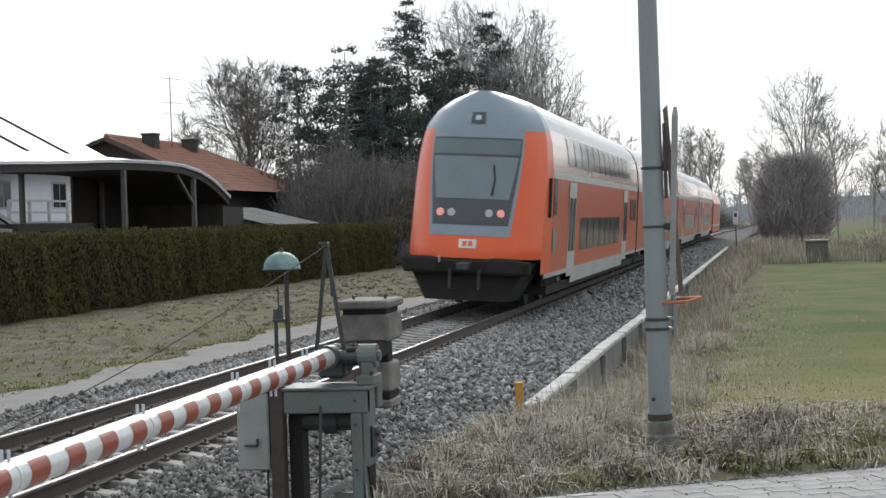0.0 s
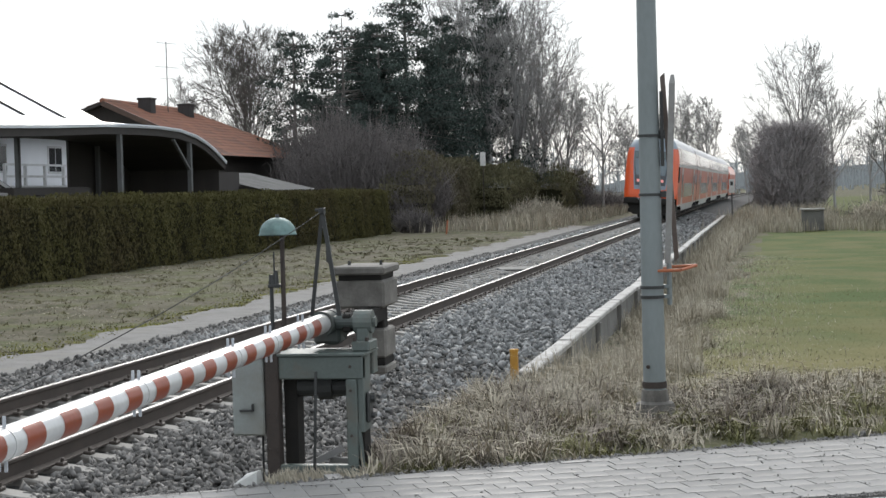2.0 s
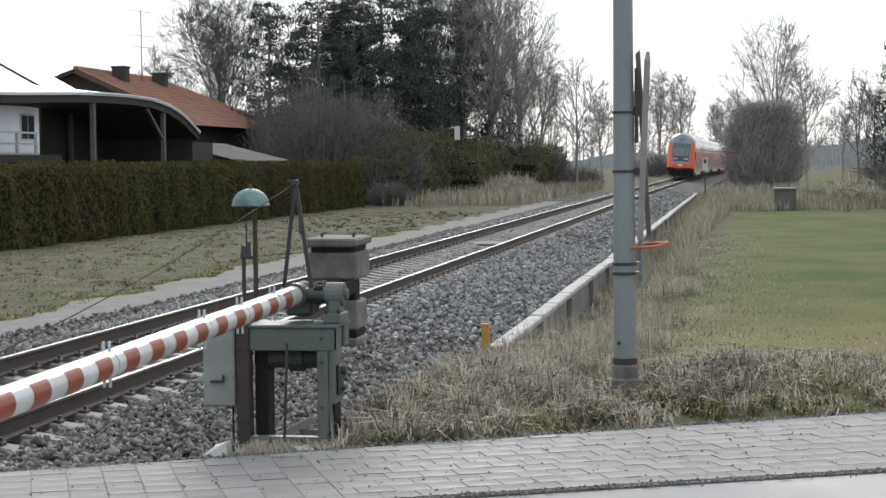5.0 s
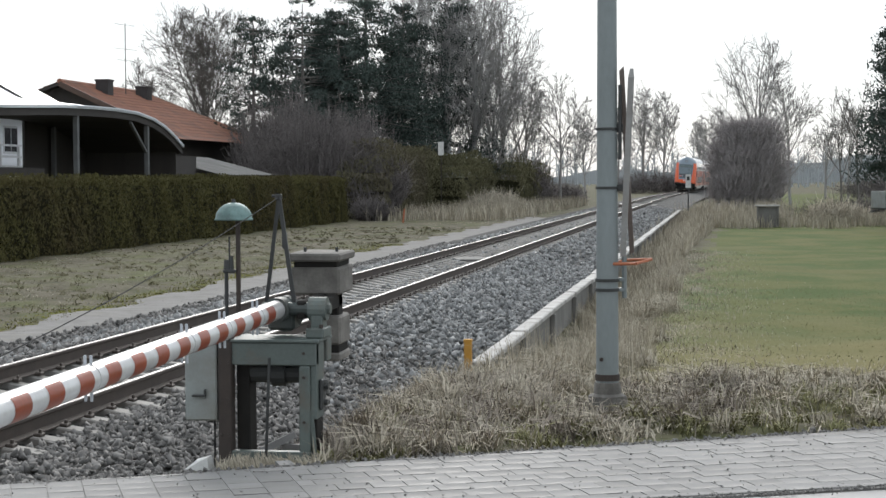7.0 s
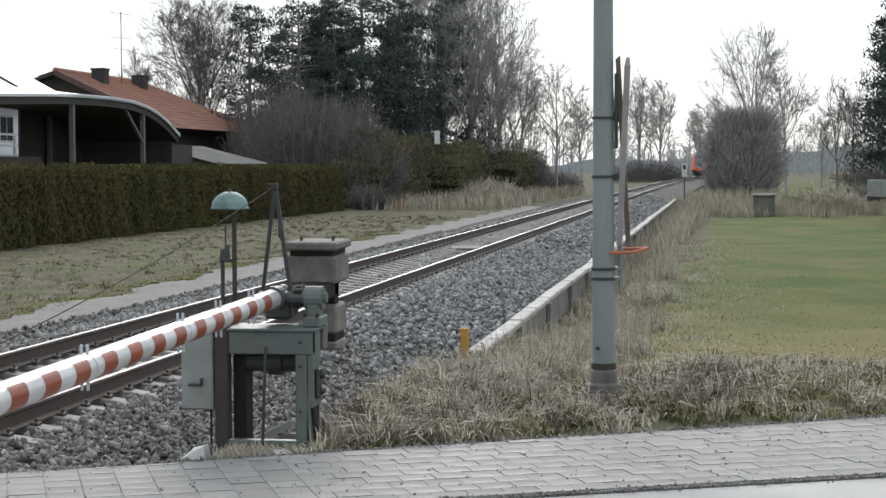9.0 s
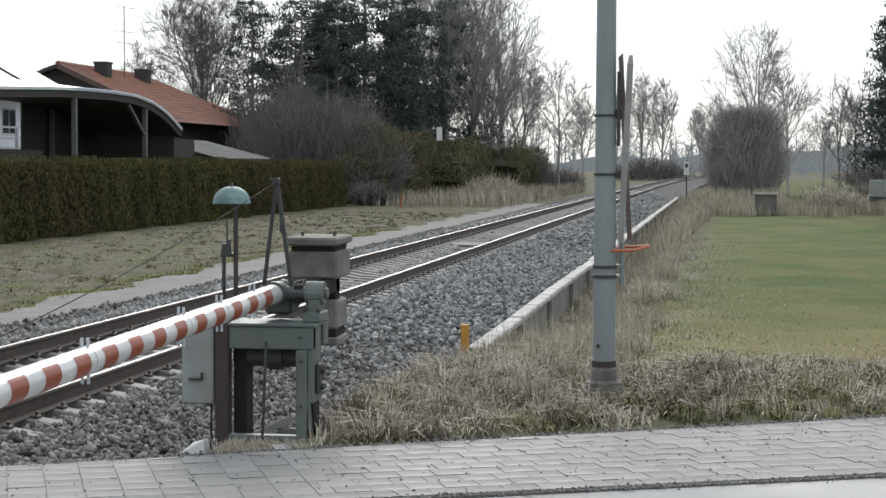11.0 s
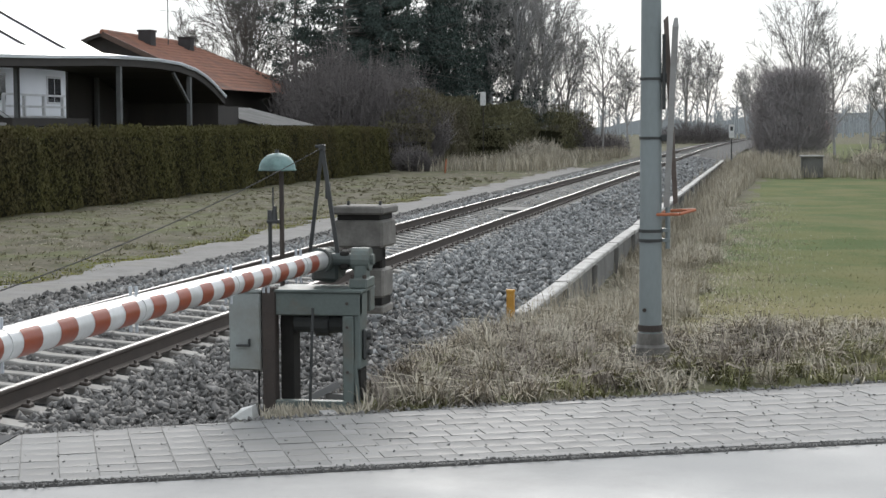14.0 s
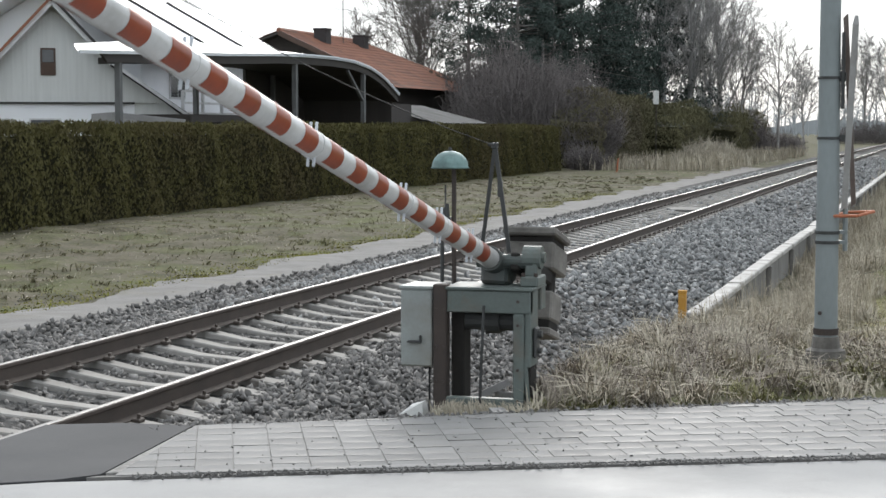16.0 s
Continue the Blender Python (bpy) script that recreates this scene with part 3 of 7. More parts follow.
BOXF = np.array([(0, 2, 3), (0, 3, 1), (4, 5, 7), (4, 7, 6), (0, 1, 5), (0, 5, 4), (1, 3, 7), (1, 7, 5), (3, 2, 6), (3, 6, 7), (2, 0, 4), (2, 4, 6)])


def turns(n):
    q = rs.normal(size=(n, 4))
    q /= np.linalg.norm(q, axis=1)[:, None]
    w, x, y, z = q.T
    return np.stack([1 - 2 * (y * y + z * z), 2 * (x * y - z * w), 2 * (x * z + y * w), 2 * (x * y + z * w), 1 - 2 * (x * x + z * z), 2 * (y * z - x * w), 2 * (x * z - y * w), 2 * (y * z + x * w), 1 - 2 * (x * x + y * y)], 1).reshape(n, 3, 3)


def stones(name, P, size, mat, label, cat="ballast"):
    n = len(P)
    base = BOX8[None] * (1 + 0.62 * rs.uniform(-1, 1, (n, 8, 3))) * np.stack([rs.uniform(0.8, 1.5, n), rs.uniform(0.55, 1.05, n), rs.uniform(0.35, 0.7, n)], 1)[:, None]
    V = np.einsum('nij,nkj->nki', turns(n), base) * size[:, None, None] + P[:, None]
    F = BOXF[None] + (np.arange(n) * 8)[:, None, None]
    return tagged(new(name, fast_mesh(name, V.reshape(-1, 3), F.reshape(-1, 3), mat)), label, cat, kind="stuff")


def ballast(name, y0, y1, per_m2, r0, r1, mat=BALLAST, ramp_in=0.01, ramp_out=0.01):
    n = int((y1 - y0) * 6.3 * per_m2)
    x, y = rs.uniform(-2.7, 3.68, n), rs.uniform(y0, y1, n)
    keep = behind_pave(x, y) > 0.02 + np.where(x > 2.7, 1.3, 0)
    keep &= ~((np.abs(x) < 0.62) & (rs.uniform(size=n) < 0.35))
    keep &= (rs.uniform(size=n) < (y - y0) / ramp_in) & (rs.uniform(size=n) < (y1 - y) / ramp_out)
    x, y = x[keep], y[keep]
    s = rs.uniform(r0, r1, len(x))
    on_rail = (np.abs(np.abs(x) - GAUGE) < 0.13)
    # fewer and lower stones on top of the sleepers
    ph = np.abs(((y - 12.26) / 0.57 + 0.5) % 1.0 - 0.5) * 0.57
    on_sl = (ph < 0.125) & (np.abs(x) < 1.0)
    ok = ~on_rail & ~(on_sl & (rs.uniform(size=len(x)) < 0.97))
    x, y, s, on_sl = x[ok], y[ok], s[ok], on_sl[ok]
    z = bed_z(x) + rs.uniform(-0.03, 0.02, len(x)) - 0.03 * (np.abs(x) < 0.9)
    cx = np.array([track_at(v)[0] for v in y])
    return stones(name, np.stack([x + cx, y, z], 1), s, mat, "crushed grey ballast stones between and beside the sleepers")


ballast("ballast_stones_near", 9.3, 24, 420, 0.019, 0.043, ramp_out=9)
ballast("ballast_stones_middle", 16, 46, 112, 0.028, 0.060, PALEBALLAST, ramp_in=9)
ballast("ballast_stones_far", 46, 130, 17, 0.05, 0.09, PALEBALLAST)
n = 8000
sy = rs.uniform(12, 60, n)
sx = path_right(sy) + (rs.uniform(size=n) ** 0.8) * (-2.2 - path_right(sy)) - np.abs(rs.normal(0, 0.05, n))
stones("shoulder_stones", np.stack([sx, sy, bed_z(sx) + rs.uniform(-0.03, 0.015, n)], 1), rs.uniform(0.022, 0.048, n), BALLAST, "dark crushed stones on the ballast's shoulder by the path")
# grit thrown over the pavers and the gutter
n = 3000
sp = np.array([along(a, b) for a, b in zip(rs.uniform(-0.2, 9, n), np.where(rs.uniform(size=n) < 0.86, rs.normal(-0.09, 0.04, n), rs.uniform(0, 2.0, n)))])
stones("loose_grit", np.column_stack([sp, np.full(n, 0.003)]), rs.uniform(0.003, 0.009, n), GRIT, "scattered grit on the pavement edge", "grit")

# ---- barrier machine ----
PY, PZ, BX = 11.85, 0.985, 3.32       # pivot of the boom: y, z and the boom's x
machine = thing("barrier_machine", "grey-green steel barrier machine on a trestle frame", "barrier machine", pose(0.042, 0, 0))
part("front_beam", M().box(2.98, 3.60, 11.62, 11.70, 0.60, 0.765, 0.008), GREY_GREEN, machine)
part("back_beam", M().box(2.98, 3.60, 11.96, 12.10, 0.60, 0.765, 0.008), GREY_GREEN, machine)
part("top_plate", M().box(2.96, 3.62, 11.60, 12.04, 0.765, 0.785, 0.004), GREY_GREEN, machine)
part("leg", M().box(3.475, 3.555, 11.61, 11.70, -0.16, 0.60, 0.008), GREY_GREEN, machine)
part("leg", M().box(3.555, 3.60, 11.63, 11.86, 0.22, 0.76, 0.006), GREY_GREEN, machine, "side plate of grey-green steel")
part("leg", M().box(2.885, 2.985, 11.60, 11.70, -0.2, 0.80, 0.008), BROWNSTEEL, machine, "brown rusty channel post")
part("leg", M().box(2.985, 3.08, 11.74, 11.92, -0.12, 0.68, 0.008), TUNDER, machine, "black timber upright inside the trestle")
part("sill", M().box(2.98, 3.56, 11.60, 11.68, -0.17, -0.01, 0.006), GREY_GREEN, machine)
part("side_sill", M().bar((3.10, 11.7, -0.06), (3.30, 12.1, 0.03), 0.05, 0.06).box(3.25, 3.47, 11.98, 12.04, -0.09, -0.02), KERB, machine, "pale concrete footing bars")
part("drum_shaft", M().tube((2.98, 11.82, 0.53), (3.56, 11.82, 0.53), 0.075, 0.075, 14).tube((3.24, 11.82, 0.53), (3.34, 11.82, 0.53), 0.10, 0.10, 14), DARKSTEEL, machine, "dark greasy drum shaft")
part("latch_plate", M().box(3.60, 3.63, 11.68, 11.80, 0.28, 0.50, 0.012).tube((3.62, 11.74, 0.45), (3.66, 11.74, 0.45), 0.03, 0.03, 8).tube((3.62, 11.74, 0.33), (3.655, 11.74, 0.33), 0.022, 0.022, 8), DARKSTEEL, machine)
part("brace", M().bar((3.555, 11.64, 0.30), (3.60, 11.62, -0.15), 0.025, 0.02), GREY_GREEN, machine)
part("brace", M().box(3.56, 3.595, 11.66, 11.84, -0.15, 0.22, 0.005), TUNDER, machine)
part("pull_rod", M().path([(3.27, 11.58, 0.66), (3.265, 11.57, 0.5), (3.245, 11.57, 0.0), (3.24, 11.57, -0.2)], 0.012, 6), DARKSTEEL, machine)
part("bearing_block", M().box(3.50, 3.63, 11.72, 11.98, 0.785, 0.86, 0.01).tube((3.50, PY, 0.99), (3.63, PY, 0.99), 0.085, 0.085, 16).box(3.52, 3.61, 11.78, 11.92, 0.80, 0.99, 0.01).tube((3.63, PY, 0.99), (3.655, PY, 0.99), 0.04, 0.04, 8), GREY_GREEN, machine)
for x in (3.52, 3.61):
    part("bolt", M().tube((x, 11.735, 0.86), (x, 11.735, 0.885), 0.016, 0.016, 6), BROWNSTEEL, machine)
for x in (2.905, 2.96):
    for z in (0.1, 0.35, 0.62):
        part("bolt", M().tube((x, 11.60, z), (x, 11.588, z), 0.011, 0.011, 6), BROWNSTEEL, machine)
for z in (0.69, 0.52, 0.2, -0.02):
    part("bolt", M().tube((3.512, 11.61, z), (3.512, 11.598, z), 0.011, 0.011, 6), BROWNSTEEL, machine)
# cabinet hung on the machine's side
cab = part("cabinet", M().box(2.64, 2.875, 11.60, 11.95, 0.20, 0.76, 0.012), CABINET, machine, "grey sheet-metal cabinet")
part("cabinet_lid", M().box(2.632, 2.883, 11.59, 11.96, 0.76, 0.785, 0.006), CABINET, cab)
part("handle", M().box(2.70, 2.80, 11.565, 11.60, 0.375, 0.39, 0.004).box(2.79, 2.80, 11.565, 11.60, 0.375, 0.43, 0.003), DARKSTEEL, cab, "small dark grip")
part("cable", M().path([(2.83, 11.7, 0.20), (2.835, 11.68, 0.05), (2.84, 11.66, -0.2)], 0.008, 5), WIRE, cab)
MX = BX - 0.042
# A-frame mast that guys the boom
part("mast_strut", M().bar((MX - 0.13, 11.95, 0.98), (MX, 11.85, 1.79), 0.026, 0.016), DARKSTEEL, machine)
part("mast_strut", M().bar((MX + 0.11, 11.85, 1.02), (MX, 11.85, 1.80), 0.029, 0.018), DARKSTEEL, machine)
part("mast_head", M().box(MX - 0.02, MX + 0.02, 11.82, 11.88, 1.77, 1.815, 0.006).tube((MX - 0.05, 11.85, 1.80), (MX + 0.02, 11.85, 1.80), 0.012, 0.012, 6), DARKSTEEL, machine)
part("chain", M().path([(MX + 0.03, 11.87, 1.62), (MX + 0.035, 11.89, 1.45), (MX + 0.06, 11.9, 1.3), (MX + 0.08, 11.92, 1.1)], 0.011, 5).box(MX + 0.015, MX + 0.05, 11.86, 11.90, 1.42, 1.54, 0.008), DARKSTEEL, machine)
# bell on its post
bell = thing("warning_bell", "green patinated bell dome on a thin dark post", "bell", pose(2.925, 12.05, 0))
dome = [(0.001, 1.752)] + [(0.135 * math.sin(a), 1.635 + 0.117 * math.cos(a)) for a in np.linspace(0.15, math.pi / 2, 9)] + [(0.145, 1.625), (0.138, 1.62), (0.11, 1.66), (0.05, 1.71)]
bm_dome = M().lathe(0, 0, dome, 28)
bm_dome.smooth = True
part("dome", bm_dome, COPPER, bell)
part("dome_nut", M().tube((0, 0, 1.75), (0, 0, 1.775), 0.018, 0.012, 8), DARKSTEEL, bell)
part("post", M().tube((0.03, 0, -0.3), (0.03, 0, 1.68), 0.019, 0.017, 10), BROWNSTEEL, bell)
part("side_rod", M().tube((-0.055, -0.02, -0.3), (-0.055, -0.02, 1.30), 0.015, 0.015, 8).tube((-0.03, -0.02, 1.3), (-0.03, -0.02, 1.5), 0.007, 0.007, 6), DARKSTEEL, bell)
part("hammer_gear", M().box(-0.075, 0.02, -0.05, 0.02, 1.235, 1.26, 0.006).tube((-0.05, -0.02, 1.26), (-0.05, -0.02, 1.33), 0.026, 0.022, 8).tube((-0.02, -0.02, 1.26), (-0.02, -0.02, 1.36), 0.024, 0.016, 8), DARKSTEEL, bell)

# boom: turns about the pivot; its own space has the pivot at the origin and the boom along -y
boom = thing("barrier_boom", "red and white striped barrier boom with counterweights", "barrier boom", pose(BX, PY, PZ))
R0, R1, LB = 0.0715, 0.0715, 9.2
part("boom_socket", M().tube((0, 0.22, -0.01), (0, -0.10, 0), 0.09, 0.084, 20).tube((0, -0.07, 0), (0, -0.12, 0), 0.090, 0.090, 20).tube((-0.12, 0, 0), (0.30, 0, 0), 0.05, 0.05, 14).box(-0.1, 0.1, 0.02, 0.2, -0.16, 0.02, 0.02).tube((0, 0.05, -0.02), (0, 0.2, -0.06), 0.11, 0.13, 18), DARKGREEN, boom, "dark green cast boom socket")
tv, nt_ = [], 28
for k in range(12):
    yk = -0.10 - k * (LB - 0.1) / 11
    tv += [(R0 * math.cos(q * math.tau / nt_), yk, R0 * math.sin(q * math.tau / nt_)) for q in range(nt_)]
tube = M().add(tv, [(k * nt_ + q, k * nt_ + (q + 1) % nt_, (k + 1) * nt_ + (q + 1) % nt_, (k + 1) * nt_ + q) for k in range(11) for q in range(nt_)])
tube.smooth = True
part("boom_tube", tube, BOOMWHITE, boom, "white painted tube")


def stripe(yc, half, side):
    """A painted red band on one flank of the tube, bare on top."""
    m, n = M(), 12
    # red stops at 50 degrees; the white top is glare put into the paint
    angs = np.linspace(radians(50), radians(-75), n + 1)
    vs = [(side * (R0 + 0.0015) * math.cos(a), yy, (R0 + 0.0015) * math.sin(a)) for yy in (yc + half, yc - half) for a in angs]
    m.add(vs, [(k, k + 1, n + 2 + k, n + 1 + k) for k in range(n)])
    m.smooth = True
    return m


PERIOD, FIRST = 0.386, -0.47
y = FIRST
while y > -LB:
    for side in (1, -1):
        part("red_stripe", stripe(y, 0.096, side), BOOMRED, boom, "red painted band")
    y -= PERIOD
part("end_collar", M().tube((0, -LB, 0), (0, -LB - 0.03, 0), R1 + 0.006, R1 + 0.006, 20), DARKSTEEL, boom)
for i, yy in enumerate((-0.663, -1.435, -2.207, -3.751, -5.295, -6.839)):
    # hanger clips: paired pins that stand out above and below the tube
    for dx in (-0.016, 0.016):
        for z0, z1 in ((0.055, 0.118), (-0.118, -0.055)):
            part("hanger_pin", M().box(dx - 0.008, dx + 0.008, yy - 0.005, yy + 0.005, z0, z1, 0.003), LAMPCLEAR, boom, "pale grey metal pin")
    part("clip_band", M().tube((0, yy - 0.012, 0), (0, yy + 0.012, 0), R0 + 0.003, R0 + 0.003, 24), BOOMWHITE, boom)
part("weight_arm", M().box(0.14, 0.27, 0.72, 0.86, -0.40, 0.30, 0.012).box(0.13, 0.20, -0.04, 0.86, -0.07, 0.06, 0.012).box(0.21, 0.27, 0.0, 0.86, -0.06, 0.05, 0.012), TUNDER, boom, "dark steel counterweight arm")
part("counterweight", M().box(-0.085, 0.30, 0.62, 1.10, 0.045, 0.255, 0.018), WEIGHT, boom, "weathered concrete block")
# black filler blocks stand in for the shade between the slabs
part("gap_shade_block", M().box(-0.06, 0.275, 0.65, 1.08, 0.255, 0.30, 0.006), TUNDER, boom)
part("counterweight", M().box(-0.10, 0.315, 0.58, 1.12, 0.30, 0.362, 0.014), WEIGHT, boom, "mossy concrete cap slab")
part("counterweight", M().box(0.135, 0.30, 0.64, 0.98, -0.335, -0.115, 0.016), WEIGHT, boom, "weathered concrete block")
part("gap_shade_block", M().box(0.145, 0.285, 0.65, 0.96, -0.395, -0.335, 0.006), TUNDER, boom)
part("counterweight", M().box(0.13, 0.30, 0.62, 0.98, -0.455, -0.395, 0.012), WEIGHT, boom, "thin weathered concrete slab")
for dx in (-0.02, 0.23):
    part("lifting_eye", M().tube((dx, 0.85, 0.36), (dx, 0.85, 0.395), 0.012, 0.012, 8), DARKSTEEL, boom)

# the guy wire from the mast's head, in its own space along -y
gw, nw = M(), 5
gv = []
for k in range(29):
    yk, zk = -k * 0.25, -0.08 * math.sin(math.pi * k / 28)
    gv += [(0.0032 * math.cos(q * math.tau / nw), yk, zk + 0.0032 * math.sin(q * math.tau / nw)) for q in range(nw)]
gw.add(gv, [(k * nw + q, k * nw + (q + 1) % nw, (k + 1) * nw + (q + 1) % nw, (k + 1) * nw + q) for k in range(28) for q in range(nw)])
guy_wire = tagged(new("guy_wire", gw.mesh("guy_wire", WIRE)), "thin dark steel wire from the mast to the boom", "wire")
guy_wire.matrix_basis = pose(BX, 11.85, 1.79)

# loose timber and stones by the machine's foot
white_board = tagged(new("white_marker_board", M().add([(2.74, 11.34, -0.12), (2.93, 11.34, -0.12), (2.93, 11.50, -0.12), (2.74, 11.50, -0.12), (2.82, 11.38, -0.055), (2.92, 11.36, -0.02), (2.92, 11.46, -0.02), (2.82, 11.44, -0.045)], [(0, 1, 2, 3), (4, 5, 6, 7), (0, 1, 5, 4), (1, 2, 6, 5), (2, 3, 7, 6), (3, 0, 4, 7)]).mesh("white_marker_board", WHITEP)), "chipped white marker stone by the machine", "marker stone")
plank = tagged(new("plank", M().bar((3.78, 11.9, -0.12), (3.98, 12.1, 0.03), 0.045, 0.03).mesh("plank", KERB)), "pale weathered stake leaning in the grass", "stake")

# ---- pole with the warning cross ----
pole = thing("signal_pole", "tall grey-green tubular steel pole in a concrete foot", "pole", pose(5.46, 15.1, 0))
pm = M().lathe(0, 0, [(0.100, -0.2), (0.100, 0.2), (0.097, 1.2), (0.088, 3.0), (0.076, 5.5), (0.06, 8.5), (0.001, 8.52)], 24)
pm.smooth = True
part("tube", pm, POLEMAT, pole)
part("foot", M().lathe(0, 0, [(0.001, 0.10), (0.115, 0.10), (0.125, 0.0), (0.17, -0.02), (0.19, -0.16), (0.2, -0.5)], 12), WEIGHT, pole, "mossy concrete pole foot")
for z, r, hh in ((0.145, 0.104, 0.028), (0.925, 0.103, 0.014), (1.01, 0.102, 0.014), (1.83, 0.098, 0.012), (2.35, 0.096, 0.012)):
    part("band", M().lathe(0, 0, [(r, z - hh), (r + 0.006, z - hh), (r + 0.006, z + hh), (r, z + hh)], 24), BROWNSTEEL if z < 0.5 else DARKSTEEL, pole, "dark clamp band")
part("bolt", M().tube((-0.045, -0.085, 0.31), (-0.047, -0.108, 0.31), 0.018, 0.018, 8), BROWNSTEEL, pole)
cross = thing("warning_cross", "weathered crossing sign boards seen edge-on, on a steel bracket", "crossing sign", pose(5.46, 15.1, 0))
part("board", M().add([(0.11, -0.06, 2.86), (0.15, -0.06, 2.90), (0.22, 0.34, 1.25), (0.18, 0.34, 1.22), (0.11, -0.02, 2.86), (0.15, -0.02, 2.90), (0.22, 0.40, 1.25), (0.18, 0.40, 1.22)], [(0, 1, 2, 3), (7, 6, 5, 4), (0, 4, 5, 1), (1, 5, 6, 2), (2, 6, 7, 3), (3, 7, 4, 0)]), CROSSEDGE, cross)
part("board", M().add([(0.19, -0.10, 2.80), (0.245, -0.10, 2.80), (0.165, -0.02, 1.22), (0.115, -0.02, 1.22), (0.205, -0.05, 2.88), (0.235, -0.05, 2.88), (0.165, 0.03, 1.22), (0.115, 0.03, 1.22)], [(0, 1, 2, 3), (7, 6, 5, 4), (0, 4, 5, 1), (1, 5, 6, 2), (2, 6, 7, 3), (3, 7, 4, 0)]), CROSSWHITE, cross, "pale grey back of the second board")
part("bracket", M().box(0.08, 0.14, -0.03, 0.03, 2.32, 2.40, 0.006).box(0.10, 0.13, -0.04, 0.02, 2.08, 2.74, 0.004).box(0.08, 0.15, -0.03, 0.03, 1.80, 1.86, 0.006), DARKSTEEL, cross)
part("stand_tube", M().tube((0.15, 0.02, 0.85), (0.15, 0.02, 1.22), 0.022, 0.022, 8).box(0.09, 0.17, -0.01, 0.05, 0.91, 0.94).box(0.09, 0.17, -0.01, 0.05, 1.0, 1.03), POLEMAT, cross)
lp = [(0.04, -0.06, 1.155), (0.26, -0.16, 1.165), (0.39, 0.02, 1.195), (0.15, 0.16, 1.18), (0.04, -0.06, 1.155)]
part("guard_loop", M().path(lp, 0.014, 8), ORANGEP, cross, "faded orange loop of steel tube")

# ---- yellow cable marker ----
marker = thing("cable_marker", "short yellow-painted marker post in the dry grass", "marker post", pose(3.68, 18.6, 0))
part("post", M().box(-0.042, 0.042, -0.04, 0.04, -0.6, 0.13, 0.008), YELLOWP, marker)
part("cap", M().box(-0.046, 0.046, -0.044, 0.044, 0.10, 0.135, 0.006), YELLOWP, marker)

# ---- low retaining wall along the ballast ----
retaining = tagged(new("retaining_wall"), "low retaining wall of concrete boards with a pale cap", "retaining wall", kind="structure")
cap = M().box(-0.10, 0.10, 0.012, 1.988, -0.255, -0.17, 0.016).mesh("cap_board", WALLCAP)
brd = M().box(-0.03, 0.03, 0.01, 1.99, -0.95, -0.252, 0.008).mesh("wall_board", WALLBOARD)
pst = M().box(0.03, 0.12, -0.07, 0.07, -1.0, -0.255, 0.012).mesh("wall_post", WALLBOARD)
for i in range(46):
    y0 = 19.0 + 2.0 * i
    tilt = rs.uniform(-0.004, 0.004)
    part("cap_board", cap, None, retaining, at=pose(3.72 + tilt * 3, y0, rs.uniform(-0.008, 0.008)))
    part("wall_board", brd, None, retaining, at=pose(3.72, y0, 0))
    if i % 2 == 0:
        part("wall_post", pst, None, retaining, at=pose(3.72, y0 + 0.02, 0))

# ---- hedges ----
def leaf_cloud(P, N, size, rs_, aspect=0.5, droop=0.0):
    """Small pointed leaf pieces (two triangles each) at P, facing about N."""
    n = len(P)
    up = np.stack([rs_.normal(0, 0.45, n), rs_.normal(0, 0.45, n), np.ones(n) - droop], 1)
    up /= np.linalg.norm(up, axis=1)[:, None]
    side = np.cross(up, N + rs_.normal(0, 0.6, (n, 3)))
    side /= np.linalg.norm(side, axis=1)[:, None] + 1e-9
    s = (size * rs_.uniform(0.6, 1.4, n))[:, None]
    V = np.stack([P - up * s * 0.5, P + side * s * aspect * 0.5, P + up * s * 0.6, P - side * s * aspect * 0.5], 1)
    F = (np.arange(n) * 4)[:, None] + np.arange(4)[None]
    return V.reshape(-1, 3), F


